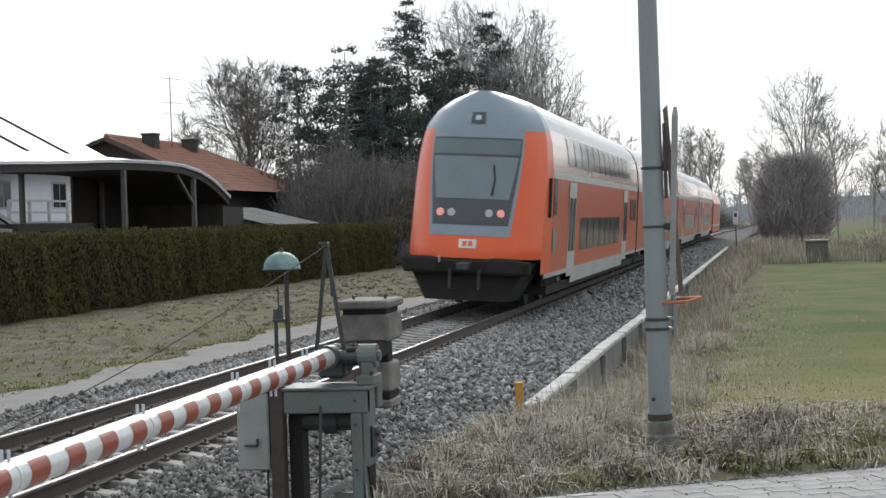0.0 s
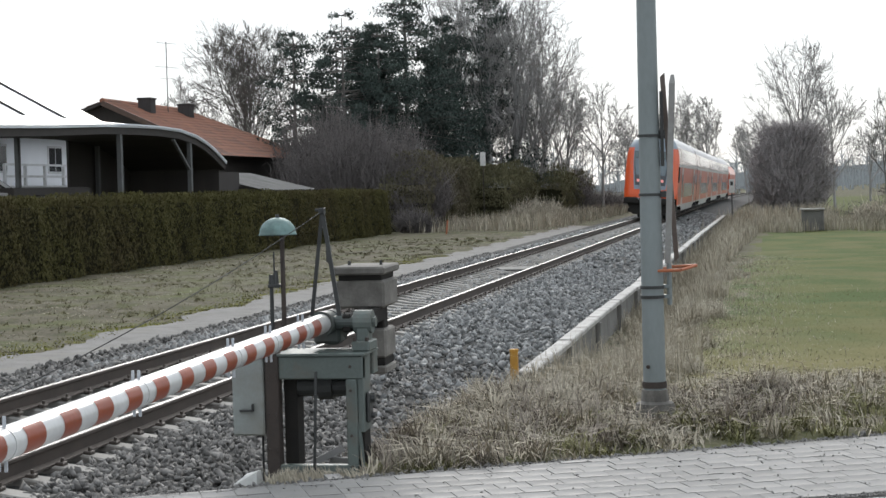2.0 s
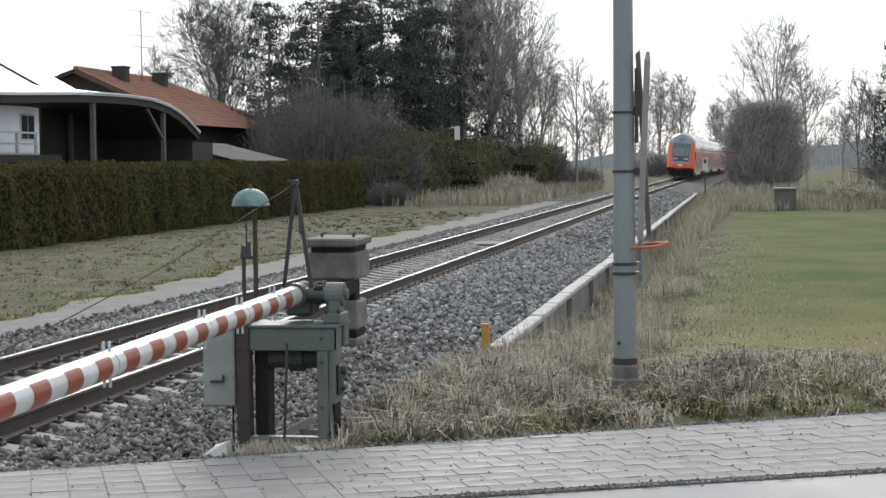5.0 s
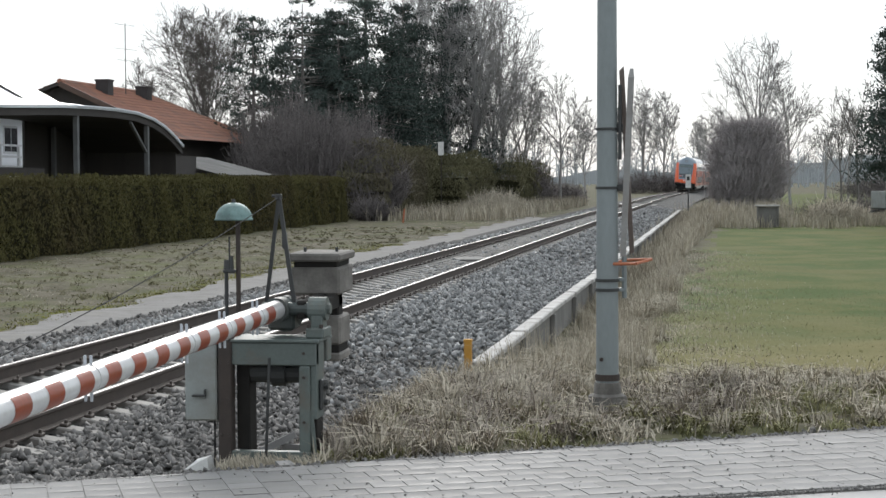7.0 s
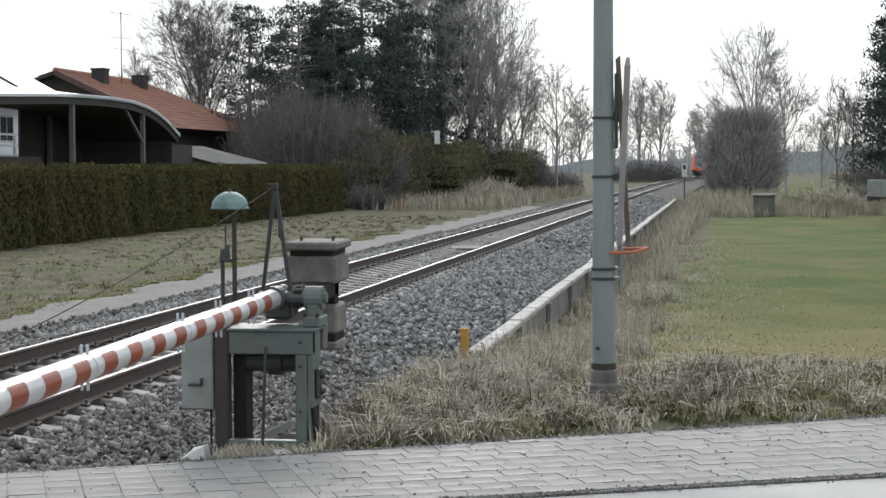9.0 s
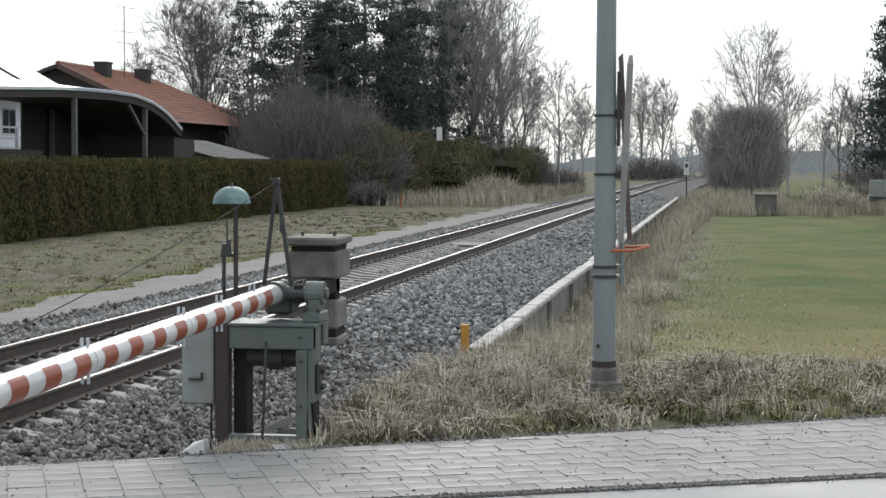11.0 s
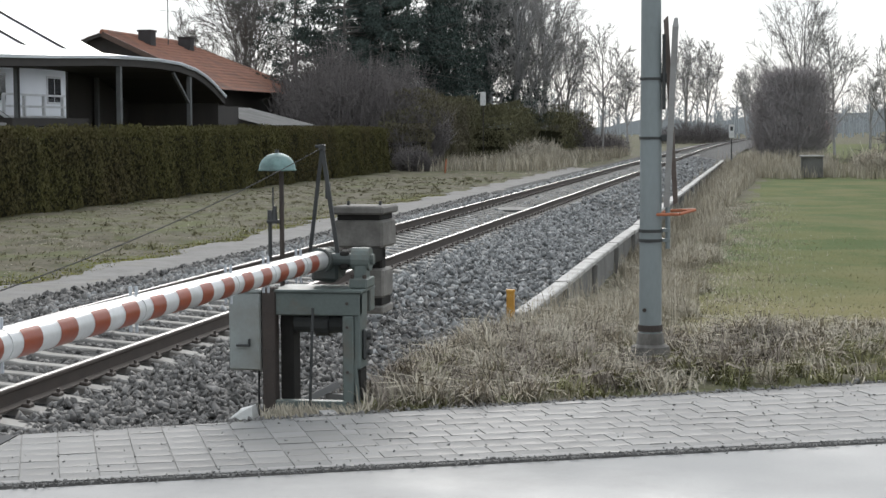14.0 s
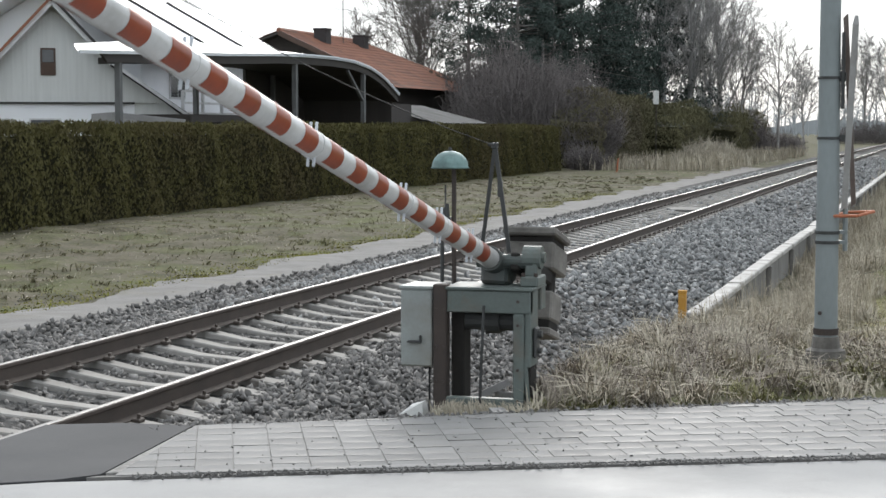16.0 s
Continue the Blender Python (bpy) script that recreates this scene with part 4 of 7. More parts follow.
def hedge(name, label, x0, x1, y0, y1, z0, z1, n, size, seed, wob=0.12, mat=None, group=""):
    ob = thing(name, label, "hedge", pose(0, 0, 0), group)
    r = np.random.RandomState(seed)
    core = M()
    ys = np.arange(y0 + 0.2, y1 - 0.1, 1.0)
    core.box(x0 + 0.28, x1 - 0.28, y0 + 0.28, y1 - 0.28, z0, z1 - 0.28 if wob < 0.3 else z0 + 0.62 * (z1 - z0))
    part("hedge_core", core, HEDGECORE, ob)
    w, l, h = x1 - x0, y1 - y0, z1 - z0
    area = np.array([l * h, l * w, w * h, w * h])
    pick = r.choice(4, n, p=area / area.sum())
    a, b = r.uniform(size=n), r.uniform(size=n)
    P, N = np.zeros((n, 3)), np.zeros((n, 3))
    for f in range(4):
        k = pick == f
        if f == 0:
            P[k] = np.stack([np.full(k.sum(), x1), y0 + a[k] * l, z0 + b[k] * h], 1); N[k] = (1, 0, 0.3)
        elif f == 1:
            P[k] = np.stack([x0 + b[k] * w, y0 + a[k] * l, np.full(k.sum(), z1)], 1); N[k] = (0.3, 0, 1)
        else:
            yy = y0 if f == 2 else y1
            P[k] = np.stack([x0 + a[k] * w, np.full(k.sum(), yy), z0 + b[k] * h], 1); N[k] = (0, -1 if f == 2 else 1, 0.3)
    yy = P[:, 1]
    bumpy = wob * (np.sin(yy * 2.1 + P[:, 2]) * np.sin(yy * 0.83 + 1.3) + 0.6 * np.sin(yy * 5.3 + P[:, 2] * 3) * np.sin(P[:, 2] * 2.7 + yy))
    inset = np.abs(r.normal(0, 0.14, n)) - bumpy
    P -= N * inset[:, None]
    top = smooth(P[:, 2], z1 - 0.5, z1)
    P[:, 0] -= N[:, 0] * top * 0.16
    if wob > 0.3:
        # uneven top, falling away at both ends
        end = np.minimum(P[:, 1] - y0, y1 - P[:, 1])
        P[:, 2] = z0 + (P[:, 2] - z0) * (0.90 + 0.08 * np.sin(0.55 * P[:, 1] + seed) + 0.05 * np.sin(1.7 * P[:, 1] + P[:, 0])) * (1 - 0.3 * np.exp(-np.maximum(end, 0) / 0.9))
    V, F = leaf_cloud(P, N, size, r)
    tagged(part("foliage", fast_mesh("foliage", V, F, mat or HEDGE), None, ob), kind="stuff")
    return ob


hedge("trimmed_hedge", "long trimmed thuja hedge, olive green and brown", -15.4, -13.9, 26.0, 91.5, -0.42, 2.0, 108000, 0.092, 3)
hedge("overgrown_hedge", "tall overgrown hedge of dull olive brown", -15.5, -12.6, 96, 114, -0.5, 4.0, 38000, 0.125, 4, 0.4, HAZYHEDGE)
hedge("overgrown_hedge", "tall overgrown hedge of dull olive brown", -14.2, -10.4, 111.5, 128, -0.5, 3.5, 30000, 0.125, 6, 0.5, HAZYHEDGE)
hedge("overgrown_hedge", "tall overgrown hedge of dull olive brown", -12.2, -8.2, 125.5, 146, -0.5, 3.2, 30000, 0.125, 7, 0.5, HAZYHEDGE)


# ---- open shed with a curved sheet roof ----
shed = thing("open_shed", "open timber shed with a wavy sheet-metal roof", "shed", pose(0, 0, 0))
SX0, SX1 = -21.8, -17.3
# roof: a wave along y; its crest over the far bay, falling to the far end
roof_pts = [(43.6, 4.12), (48, 4.27), (54, 4.46), (59, 4.66), (62, 4.72), (64.5, 4.74), (67, 4.69), (69, 4.50), (70.3, 4.26), (71.3, 4.0), (72.2, 3.70), (73.0, 3.43)]
rp = M()
n = len(roof_pts)
top_v = []
ys = np.linspace(43.6, 73.0, 61)
zs = np.interp(ys, [p[0] for p in roof_pts], [p[1] for p in roof_pts])
xs = np.linspace(SX0, SX1, 42)
for y, z in zip(ys, zs):
    for i, x in enumerate(xs):
        # the near end is cut at a slant
        ya = y + (SX1 - x) * 1.75 * (73.0 - y) / 29.4
        top_v.append((x, ya, float(np.interp(ya, [p[0] for p in roof_pts], [p[1] for p in roof_pts])) + (0.025 if i % 2 else 0.0) + (SX1 - x) * 0.12 * min(1.0, 0.12 + (ya - 43.6) / 14)))
nx = len(xs)
rp.add(top_v + [(x, y, z - 0.05) for x, y, z in top_v], [(j * nx + i, j * nx + i + 1, (j + 1) * nx + i + 1, (j + 1) * nx + i) for j in range(len(ys) - 1) for i in range(nx - 1)]
       + [(len(top_v) + j * nx + i, len(top_v) + (j + 1) * nx + i, len(top_v) + (j + 1) * nx + i + 1, len(top_v) + j * nx + i + 1) for j in range(len(ys) - 1) for i in range(nx - 1)])
part("roof_sheet", rp, SHEDROOF, shed)
edge_drop = [(a, b - 0.075) for a, b in roof_pts]
part("roof_edge", M().prism([(a, b + 0.01) for a, b in roof_pts] + edge_drop[::-1], SX1 - 0.02, SX1 + 0.02, 'x'), SHEDROOF, shed, "pale bent sheet along the roof's edge")
for y in np.arange(60.5, 73, 0.21):
    z = float(np.interp(y, [p[0] for p in roof_pts], [p[1] for p in roof_pts]))
    part("sheet_wave", M().tube((SX1 - 0.3, y, z + 0.02), (SX1 + 0.06, y, z + 0.0), 0.055, 0.055, 6), SHEDROOF, shed)
part("roof_beam", M().prism([(45.0, 4.11)] + [(a, b - 0.06) for a, b in roof_pts[1:]] + [(a, b - 0.34) for a, b in roof_pts[:0:-1]] + [(45.4, 3.86)], SX1 - 0.14, SX1 - 0.06, 'x'), TIMBER, shed)
for y in (46.3, 60.7, 68.6):
    zt = float(np.interp(y, [p[0] for p in roof_pts], [p[1] for p in roof_pts])) - 0.3
    part("post", M().box(SX1 - 0.27, SX1 - 0.09, y - 0.1, y + 0.1, -0.42, zt, 0.015), POSTMAT, shed)
    if y > 50:
        part("post", M().box(SX0 + 0.1, SX0 + 0.28, y - 0.1, y + 0.1, -0.42, zt, 0.015), POSTMAT, shed)
part("brace", M().bar((SX1 - 0.18, 66.6, 4.3), (SX1 - 0.18, 68.5, 3.1), 0.12, 0.1), POSTMAT, shed)
for y in np.arange(53.2, 72.5, 2.4):
    zt = float(np.interp(y, [p[0] for p in roof_pts], [p[1] for p in roof_pts])) - 0.08
    part("rafter", M().box(SX0, SX1 - 0.15, y - 0.06, y + 0.06, zt - 0.22, zt, 0.01), TIMBER, shed)
part("back_wall", M().prism([(66.0, -0.42), (66.0, 5.18)] + [(a, b + 0.46) for a, b in roof_pts if a > 66.5] + [(73.0, -0.42)], SX0 - 0.1, SX0, 'x'), TIMBER, shed)
part("roof_lining", M().prism([(a, b - 0.30) for a, b in roof_pts if a > 58] + [(a, b - 0.34) for a, b in roof_pts[::-1] if a > 58], SX0, SX1 - 0.16, 'x'), TIMBER, shed, "dark boarding under the roof")
part("side_wall", M().box(SX0, SX1 - 0.3, 72.8, 72.9, -0.42, 3.4), TIMBER, shed)
# stacked timber under it
wood = thing("timber_stack", "stack of dark sawn timber under the shed roof", "timber stack", pose(-19.6, 57, -0.42))
for k in range(7):
    part("plank_layer", M().box(-1.0 + 0.1 * (k % 2), 1.0, -3.2 + 0.3 * (k % 3), 3.4 - 0.25 * (k % 2), k * 0.42, k * 0.42 + 0.3, 0.03), TIMBER, wood)
clutter = thing("board_pile", "pile of pale boards and rubble behind the hedge", "board pile", pose(-18.6, 50.5, -0.42))
for k in range(9):
    part("board", M().box(-0.5, 0.5, -1.6, 1.6, 0, 0.22, 0.02), KERB if k % 3 else WALLBOARD, clutter, at=pose(rs.uniform(-0.5, 0.5), rs.uniform(-1.5, 2.5), 1.45 + 0.13 * k, rs.uniform(-9, 9), rs.uniform(-4, 4), rs.uniform(-25, 25)))
part("pallet_base", M().box(-1.0, 1.0, -3, 4, 0, 1.5, 0.05), TIMBER, clutter)
# lean-to with a low pitched sheet roof
leanto = thing("lean_to", "low lean-to with a corrugated sheet roof", "lean-to", pose(0, 0, 0))
lr = M()
for i in range(40):
    y0, y1 = 78.4 + i * 0.22, 78.4 + (i + 1) * 0.22
    dz, d0 = 0.08 * ((i + 1) % 2), 0.08 * (i % 2)
    za = zb = 2.42
    lr.add([(-20.6, y0, za + 0.63 + d0), (-20.6, y1, zb + 0.63 + dz), (-17.0, y1, zb - 0.30 + dz), (-17.0, y0, za - 0.30 + d0)], [(0, 1, 2, 3)])
part("roof_sheet", lr, LEANROOF, leanto, "weathered grey corrugated sheet")
part("wall", M().box(-20.5, -17.2, 78.6, 87, -0.42, 2.05), TIMBER, leanto)
part("shed_wall", M().box(-21.5, -18.4, 73.4, 78.3, -0.42, 3.05), TIMBER, leanto)


# ---- houses ----
def tiled_slope(ob, x0, x1, y0, y1, ze, zr, rows, cols, down, mat=TILE, hip=0.0):
    """Roof tiles on a slope that falls to x1 (down=1) or x0 (down=-1), ridge along y."""
    xe, xr = (x1, x0) if down > 0 else (x0, x1)
    m = M()
    L = math.hypot(xe - xr, zr - ze)
    nx_, nz_ = (zr - ze) / L * (1 if xe > xr else -1), abs(xe - xr) / L
    for r in range(rows):
        a, b = r / rows, (r + 1.15) / rows
        for c in range(cols):
            ye = y1 + hip * a
            ya, yb = y0 + (ye - y0) * c / cols, y0 + (ye - y0) * (c + 1) / cols
            ym = (ya + yb) / 2
            pts = []
            for s_, lift in ((a, 0.01), (b, 0.05)):
                for yy, hump in ((ya, 0.0), (ym, 0.055), (yb - 0.01, 0.0)):
                    q = lift + hump
                    pts.append((xr + (xe - xr) * s_ + nx_ * q, yy, zr + (ze - zr) * s_ + nz_ * q))
            m.add(pts, [(0, 1, 4, 3), (1, 2, 5, 4)])
    return tagged(part("roof_tiles", m, mat, ob), kind="stuff")


farm = thing("tiled_house", "house with a red-brown tiled roof and two dark chimneys", "house", pose(0.5, 0, -0.25))
HX0, HXR, HX1 = -41.0, -31.5, -24.5
part("wall", M().box(HX0 + 0.6, HX1 - 0.9, 93.3, 106.9, -0.42, 4.9), TIMBER, farm, "dark boarded wall")
part("gable", M().prism([(HX0 + 0.6, 4.9), (HX1 - 0.9, 4.9), (HXR, 7.7)], 93.3, 93.5, 'y'), TIMBER, farm)
part("roof_deck", M().prism([(HX0, 4.55), (HXR, 7.8), (HX1, 4.55), (HX1, 4.45), (HXR, 7.65), (HX0, 4.45)], 92.5, 107.6, 'y'), TIMBER, farm)
tiled_slope(farm, HXR, HX1, 92.5, 107.6, 4.48, 7.84, 15, 64, 1, hip=7.6)
part("hip_slope", M().add([(HXR, 107.6, 7.8), (HX1, 115.2, 4.44), (HX0, 115.2, 4.44), (HX1, 107.6, 4.44), (HX0, 107.6, 4.44)], [(0, 1, 2), (0, 3, 1), (0, 2, 4)]), TILE, farm)
part("end_wall", M().box(HX0 + 0.6, HX1 - 0.9, 106.9, 114.2, -0.42, 4.6), TIMBER, farm)
tiled_slope(farm, HX0, HXR, 92.5, 107.6, 4.48, 7.84, 10, 30, -1)
part("ridge", M().tube((HXR, 92.5, 7.86), (HXR, 107.6, 7.86), 0.16, 0.16, 8), TILE, farm)
part("barge_board", M().bar((HX1, 92.45, 4.5), (HXR, 92.45, 7.72), 0.3, 0.08), BROWNWIN, farm)
for y, hh in ((96.6, 8.2), (103.6, 8.15)):
    part("chimney", M().box(-30.9, -30.1, y, y + 0.9, 5.8, hh, 0.03).box(-30.95, -30.05, y - 0.05, y + 0.95, hh - 0.12, hh, 0.02), CHIMNEY, farm)
ant = part("antenna", M().tube((-30.6, 101, 6.8), (-30.6, 101, 11.9), 0.035, 0.03, 6), DARKSTEEL, farm, "thin television antenna mast")
for z, w in ((11.8, 1.0), (10.3, 1.15), (9.6, 0.8)):
    part("antenna_rod", M().tube((-30.6 - w * 0.3, 101 - w, z), (-30.6 + w * 0.3, 101 + w, z), 0.014, 0.014, 5), DARKSTEEL, ant)

white = thing("white_house", "white rendered house with a pale sheet roof and skylights", "house", pose(0, 0, 0))
part("wall", M().box(-38, -26.6, 66, 82, -0.42, 5.0), PLASTER, white)
part("gable", M().prism([(-37, 4.9), (-26.6, 5.0), (-31.2, 7.9)], 66.0, 66.25, 'y'), PLASTER, white)
part("gable", M().prism([(-37, 4.9), (-26.6, 5.0), (-31.2, 7.9)], 81.75, 82, 'y'), PLASTER, white)
part("roof", M().prism([(-37.2, 4.84), (-31.2, 8.13), (-25.2, 4.84), (-25.2, 4.71), (-31.2, 7.98), (-37.2, 4.71)], 64.6, 83.2, 'y'), BRIGHTROOF, white)
for y in (68.8, 73.4, 78.2):
    part("roof_seam", M().bar((-25.2, y, 4.89), (-31.2, y, 8.18), 0.10, 0.16), CHIMNEY, white)
for y in (71.2, 80.6):
    part("skylight", M().add([(-30.7, y - 0.7, 7.90), (-30.7, y + 0.7, 7.90), (-29.5, y + 0.7, 7.245), (-29.5, y - 0.7, 7.245)], [(0, 1, 2, 3)]), GLASS, white)
for y, z in ((69.5, 0.6), (75, 0.6), (79, 0.6), (69.5, 3.2), (75.5, 3.2)):
    w = part("window", M().box(-26.62, -26.55, y - 0.8, y + 0.8, z, z + 1.3, 0.01), FRAMEW, white)
    part("pane", M().box(-26.56, -26.53, y - 0.7, y - 0.05, z + 0.1, z + 1.2), GLASS, w)
    part("pane", M().box(-26.56, -26.53, y + 0.05, y + 0.7, z + 0.1, z + 1.2), GLASS, w)
part("balcony", M().box(-26.5, -24.6, 66, 80, 2.45, 2.6), FRAMEW, white)
for y in np.arange(66, 80.5, 2.0):
    part("balcony_post", M().box(-24.72, -24.6, y - 0.06, y + 0.06, -0.4, 3.5), FRAMEW, white)
for z in (2.95, 3.45):
    part("balcony_rail", M().box(-24.7, -24.62, 66, 80, z, z + 0.09), FRAMEW, white)

barn = thing("boarded_house", "gabled house with pale grey boards over white render", "house", pose(-26.7, 58.7, 0, 0, 0, 30))
BXC, BY = 0.0, 0.0
part("wall", M().box(BXC - 3.6, BXC + 3.1, BY, BY + 6.5, -0.42, 2.9), PLASTER, barn)
part("gable_cladding", M().prism([(BXC - 3.2, 2.9), (BXC + 4.3, 2.9), (BXC + 2.2, 4.32), (BXC, 6.65), (BXC - 3.2, 3.25)], BY - 0.05, BY + 0.15, 'y'), SIDING, barn)
part("wing_wall", M().prism([(BXC + 3.1, -0.42), (BXC + 5.0, -0.42), (BXC + 5.0, 2.35), (BXC + 4.3, 2.89), (BXC + 3.1, 2.89)], BY + 0.02, BY + 6.4, 'y'), SIDING, barn)
part("wing_roof", M().prism([(BXC + 2.15, 4.55), (BXC + 5.45, 2.28), (BXC + 5.45, 2.15), (BXC + 2.15, 4.42)], BY - 0.6, BY + 7, 'y'), CHIMNEY, barn, "long low dark roof slope")
part("barge_board", M().bar((BXC + 2.2, BY - 0.63, 4.45), (BXC + 5.45, BY - 0.63, 2.18), 0.12, 0.05), FRAMEW, barn)
part("drip_board", M().box(BXC - 3.6, BXC + 3.1, BY - 0.1, BY - 0.05, 2.85, 2.93), CHIMNEY, barn)
for sgn in (1, -1):
    ex, ez = (2.2, 4.49) if sgn > 0 else (-3.45, 3.15)
    part("roof", M().prism([(BXC, 6.85), (BXC + ex, ez), (BXC + ex, ez - 0.13), (BXC, 6.71)], BY - 0.6, BY + 7, 'y'), CHIMNEY if sgn > 0 else TILE, barn)
    part("barge_board", M().bar((BXC, BY - 0.63, 6.73), (BXC + ex, BY - 0.63, ez - 0.11), 0.16, 0.05), FRAMEW, barn)
    part("verge_tiles", M().bar((BXC, BY - 0.55, 6.91), (BXC + ex, BY - 0.55, ez + 0.07), 0.1, 0.4), TILE if sgn < 0 else CHIMNEY, barn)
for i in range(2):
    for j in range(4):
        a, b = 0.12 + 0.4 * i, 0.12 + 0.4 * i + 0.38
        ya, yb = BY + 0.1 + j * 1.3, BY + 0.1 + j * 1.3 + 1.25
        part("solar_panel", M().add([(BXC - 3.65 * a, ya, 6.92 - 3.95 * a), (BXC - 3.65 * a, yb, 6.92 - 3.95 * a), (BXC - 3.65 * b, yb, 6.92 - 3.95 * b), (BXC - 3.65 * b, ya, 6.92 - 3.95 * b)], [(0, 1, 2, 3)]), SOLAR, barn)
w = part("window", M().box(BXC - 0.45, BXC + 0.12, BY - 0.09, BY - 0.05, 3.95, 5.0), BROWNWIN, barn)
part("pane", M().box(BXC - 0.38, BXC + 0.05, BY - 0.11, BY - 0.09, 4.45, 4.93), GLASS, w)
for x, wd in ((-0.9, 1.2), (2.1, 1.0), (-3.1, 0.7)):
    w = part("window", M().box(BXC + x, BXC + x + wd, BY - 0.05, BY + 0.02, 1.5, 2.3), FRAMEW, barn)
    part("pane", M().box(BXC + x + 0.06, BXC + x + wd - 0.06, BY - 0.07, BY - 0.05, 1.56, 2.24), GLASS, w)

# ---- trees ----
def grown(seed, h, w, r0, first=0.2, limbs_n=9, side_n=9, twig_n=7, fine_n=4, spread=0.62, low=0.30):
    """A broad bare crown as (p, q, r_p, r_q): a trunk that forks into rising limbs, each with side boughs, twigs and fine tips inside an egg-shaped outline."""
    r = np.random.RandomState(seed)
    cz, az = h * (0.5 + low * 0.5), h * (0.5 - low * 0.5)
    half = w * 0.5

    def room(p, d):
        """Length from p along d to the crown's outline."""
        k = np.array([1 / half, 1 / half, 1 / az])
        a, b = (p - np.array([0, 0, cz])) * k, d * k
        A, B, C = b @ b, a @ b, a @ a - 1
        q = B * B - A * C
        return max(0.0, (-B + math.sqrt(q)) / A) if q > 0 else 0.0

    def turn(d, angle):
        o = np.cross(d, r.normal(size=3))
        o /= np.linalg.norm(o) + 1e-9
        return d * math.cos(angle) + o * math.sin(angle)

    def run(p, d, L, ra, rb, n, wander, lift):
        pts = [p]
        for k in range(n):
            d = d + r.normal(0, wander, 3) + np.array([0, 0, lift])
            d = d / np.linalg.norm(d)
            pts.append(pts[-1] + d * L / n)
            segs.append((pts[-2], pts[-1], ra + (rb - ra) * k / n, ra + (rb - ra) * (k + 1) / n))
        return pts

    segs = []
    stem = run(np.zeros(3), np.array([r.normal(0, 0.02), r.normal(0, 0.02), 1.0]), h * 0.62, r0, r0 * 0.35, 6, 0.035, 0.02)
    for i in range(limbs_n):
        f = (i + 0.5) / limbs_n
        at = first + (0.60 - first) * f
        k = min(5, int(at / 0.62 * 6))
        p = stem[k] + (stem[k + 1] - stem[k]) * (at / 0.62 * 6 - k)
        a = i * 2.4 + r.uniform(-0.5, 0.5)
        tilt = spread * (1.25 - 0.95 * f) * r.uniform(0.75, 1.2)
        d = np.array([math.cos(a) * math.sin(tilt), math.sin(a) * math.sin(tilt), math.cos(tilt)])
        L = max(room(p, d), 0.12 * h) * r.uniform(0.85, 1.0)
        ra = r0 * (0.52 - 0.22 * f)
        limb = run(p, d, L, ra, 0.02, 7, 0.07, 0.035)
        for j in range(side_n):
            t = 1.0 + 5.9 * (j + r.uniform(0, 1)) / side_n
            k = int(t)
            p2 = limb[k] + (limb[k + 1] - limb[k]) * (t - k)
            d2 = limb[k + 1] - limb[k]
            d2 = turn(d2 / np.linalg.norm(d2), r.uniform(0.45, 0.95))
            L2 = min(room(p2, d2), L * r.uniform(0.28, 0.5) * (1.15 - t / 14))
            if L2 < 0.25:
                L2 = r.uniform(0.3, 0.7)
            bough = run(p2, d2, L2, max(0.02, ra * 0.32 * (1.1 - t / 8)), 0.012, 4, 0.10, 0.05)
            for m in range(twig_n):
                t3 = 0.4 + 3.55 * (m + r.uniform(0, 1)) / twig_n
                k3 = int(t3)
                p3 = bough[k3] + (bough[k3 + 1] - bough[k3]) * (t3 - k3)
                d3 = bough[k3 + 1] - bough[k3]
                d3 = turn(d3 / np.linalg.norm(d3), r.uniform(0.4, 0.9))
                L3 = L2 * r.uniform(0.25, 0.5) + 0.15
                twig = run(p3, d3, L3, 0.014, 0.008, 2, 0.12, 0.10)
                for q in range(fine_n):
                    p4 = twig[0] + (twig[2] - twig[0]) * r.uniform(0.3, 1.0)
                    d4 = turn(d3, r.uniform(0.3, 0.8)) + np.array([0, 0, 0.25])
                    segs.append((p4, p4 + d4 * L3 * r.uniform(0.35, 0.7), 0.009, 0.006))
    return segs


def limb_mesh(name, segs, mat, thin=0.012):
    """Three-sided tapered tubes for all limbs, joined."""
    P = np.array([s[0] for s in segs]); Q = np.array([s[1] for s in segs])
    A = np.maximum(np.array([s[2] for s in segs]), thin); B = np.maximum(np.array([s[3] for s in segs]), thin)
    D = Q - P
    D /= np.linalg.norm(D, axis=1)[:, None] + 1e-9
    ref = np.where(np.abs(D[:, 2:3]) > 0.9, np.array([[1.0, 0, 0]]), np.array([[0, 0, 1.0]]))
    U = np.cross(D, ref); U /= np.linalg.norm(U, axis=1)[:, None]
    W = np.cross(D, U)
    k = 3
    ang = np.arange(k) * math.tau / k
    ring = U[:, None] * np.cos(ang)[None, :, None] + W[:, None] * np.sin(ang)[None, :, None]
    V = np.concatenate([P[:, None] + ring * A[:, None, None], Q[:, None] + ring * B[:, None, None]], 1)
    f = np.array([(i, (i + 1) % k, k + (i + 1) % k, k + i) for i in range(k)])
    F = f[None] + (np.arange(len(P)) * 2 * k)[:, None, None]
    return fast_mesh(name, V.reshape(-1, 3), F.reshape(-1, 4), mat)


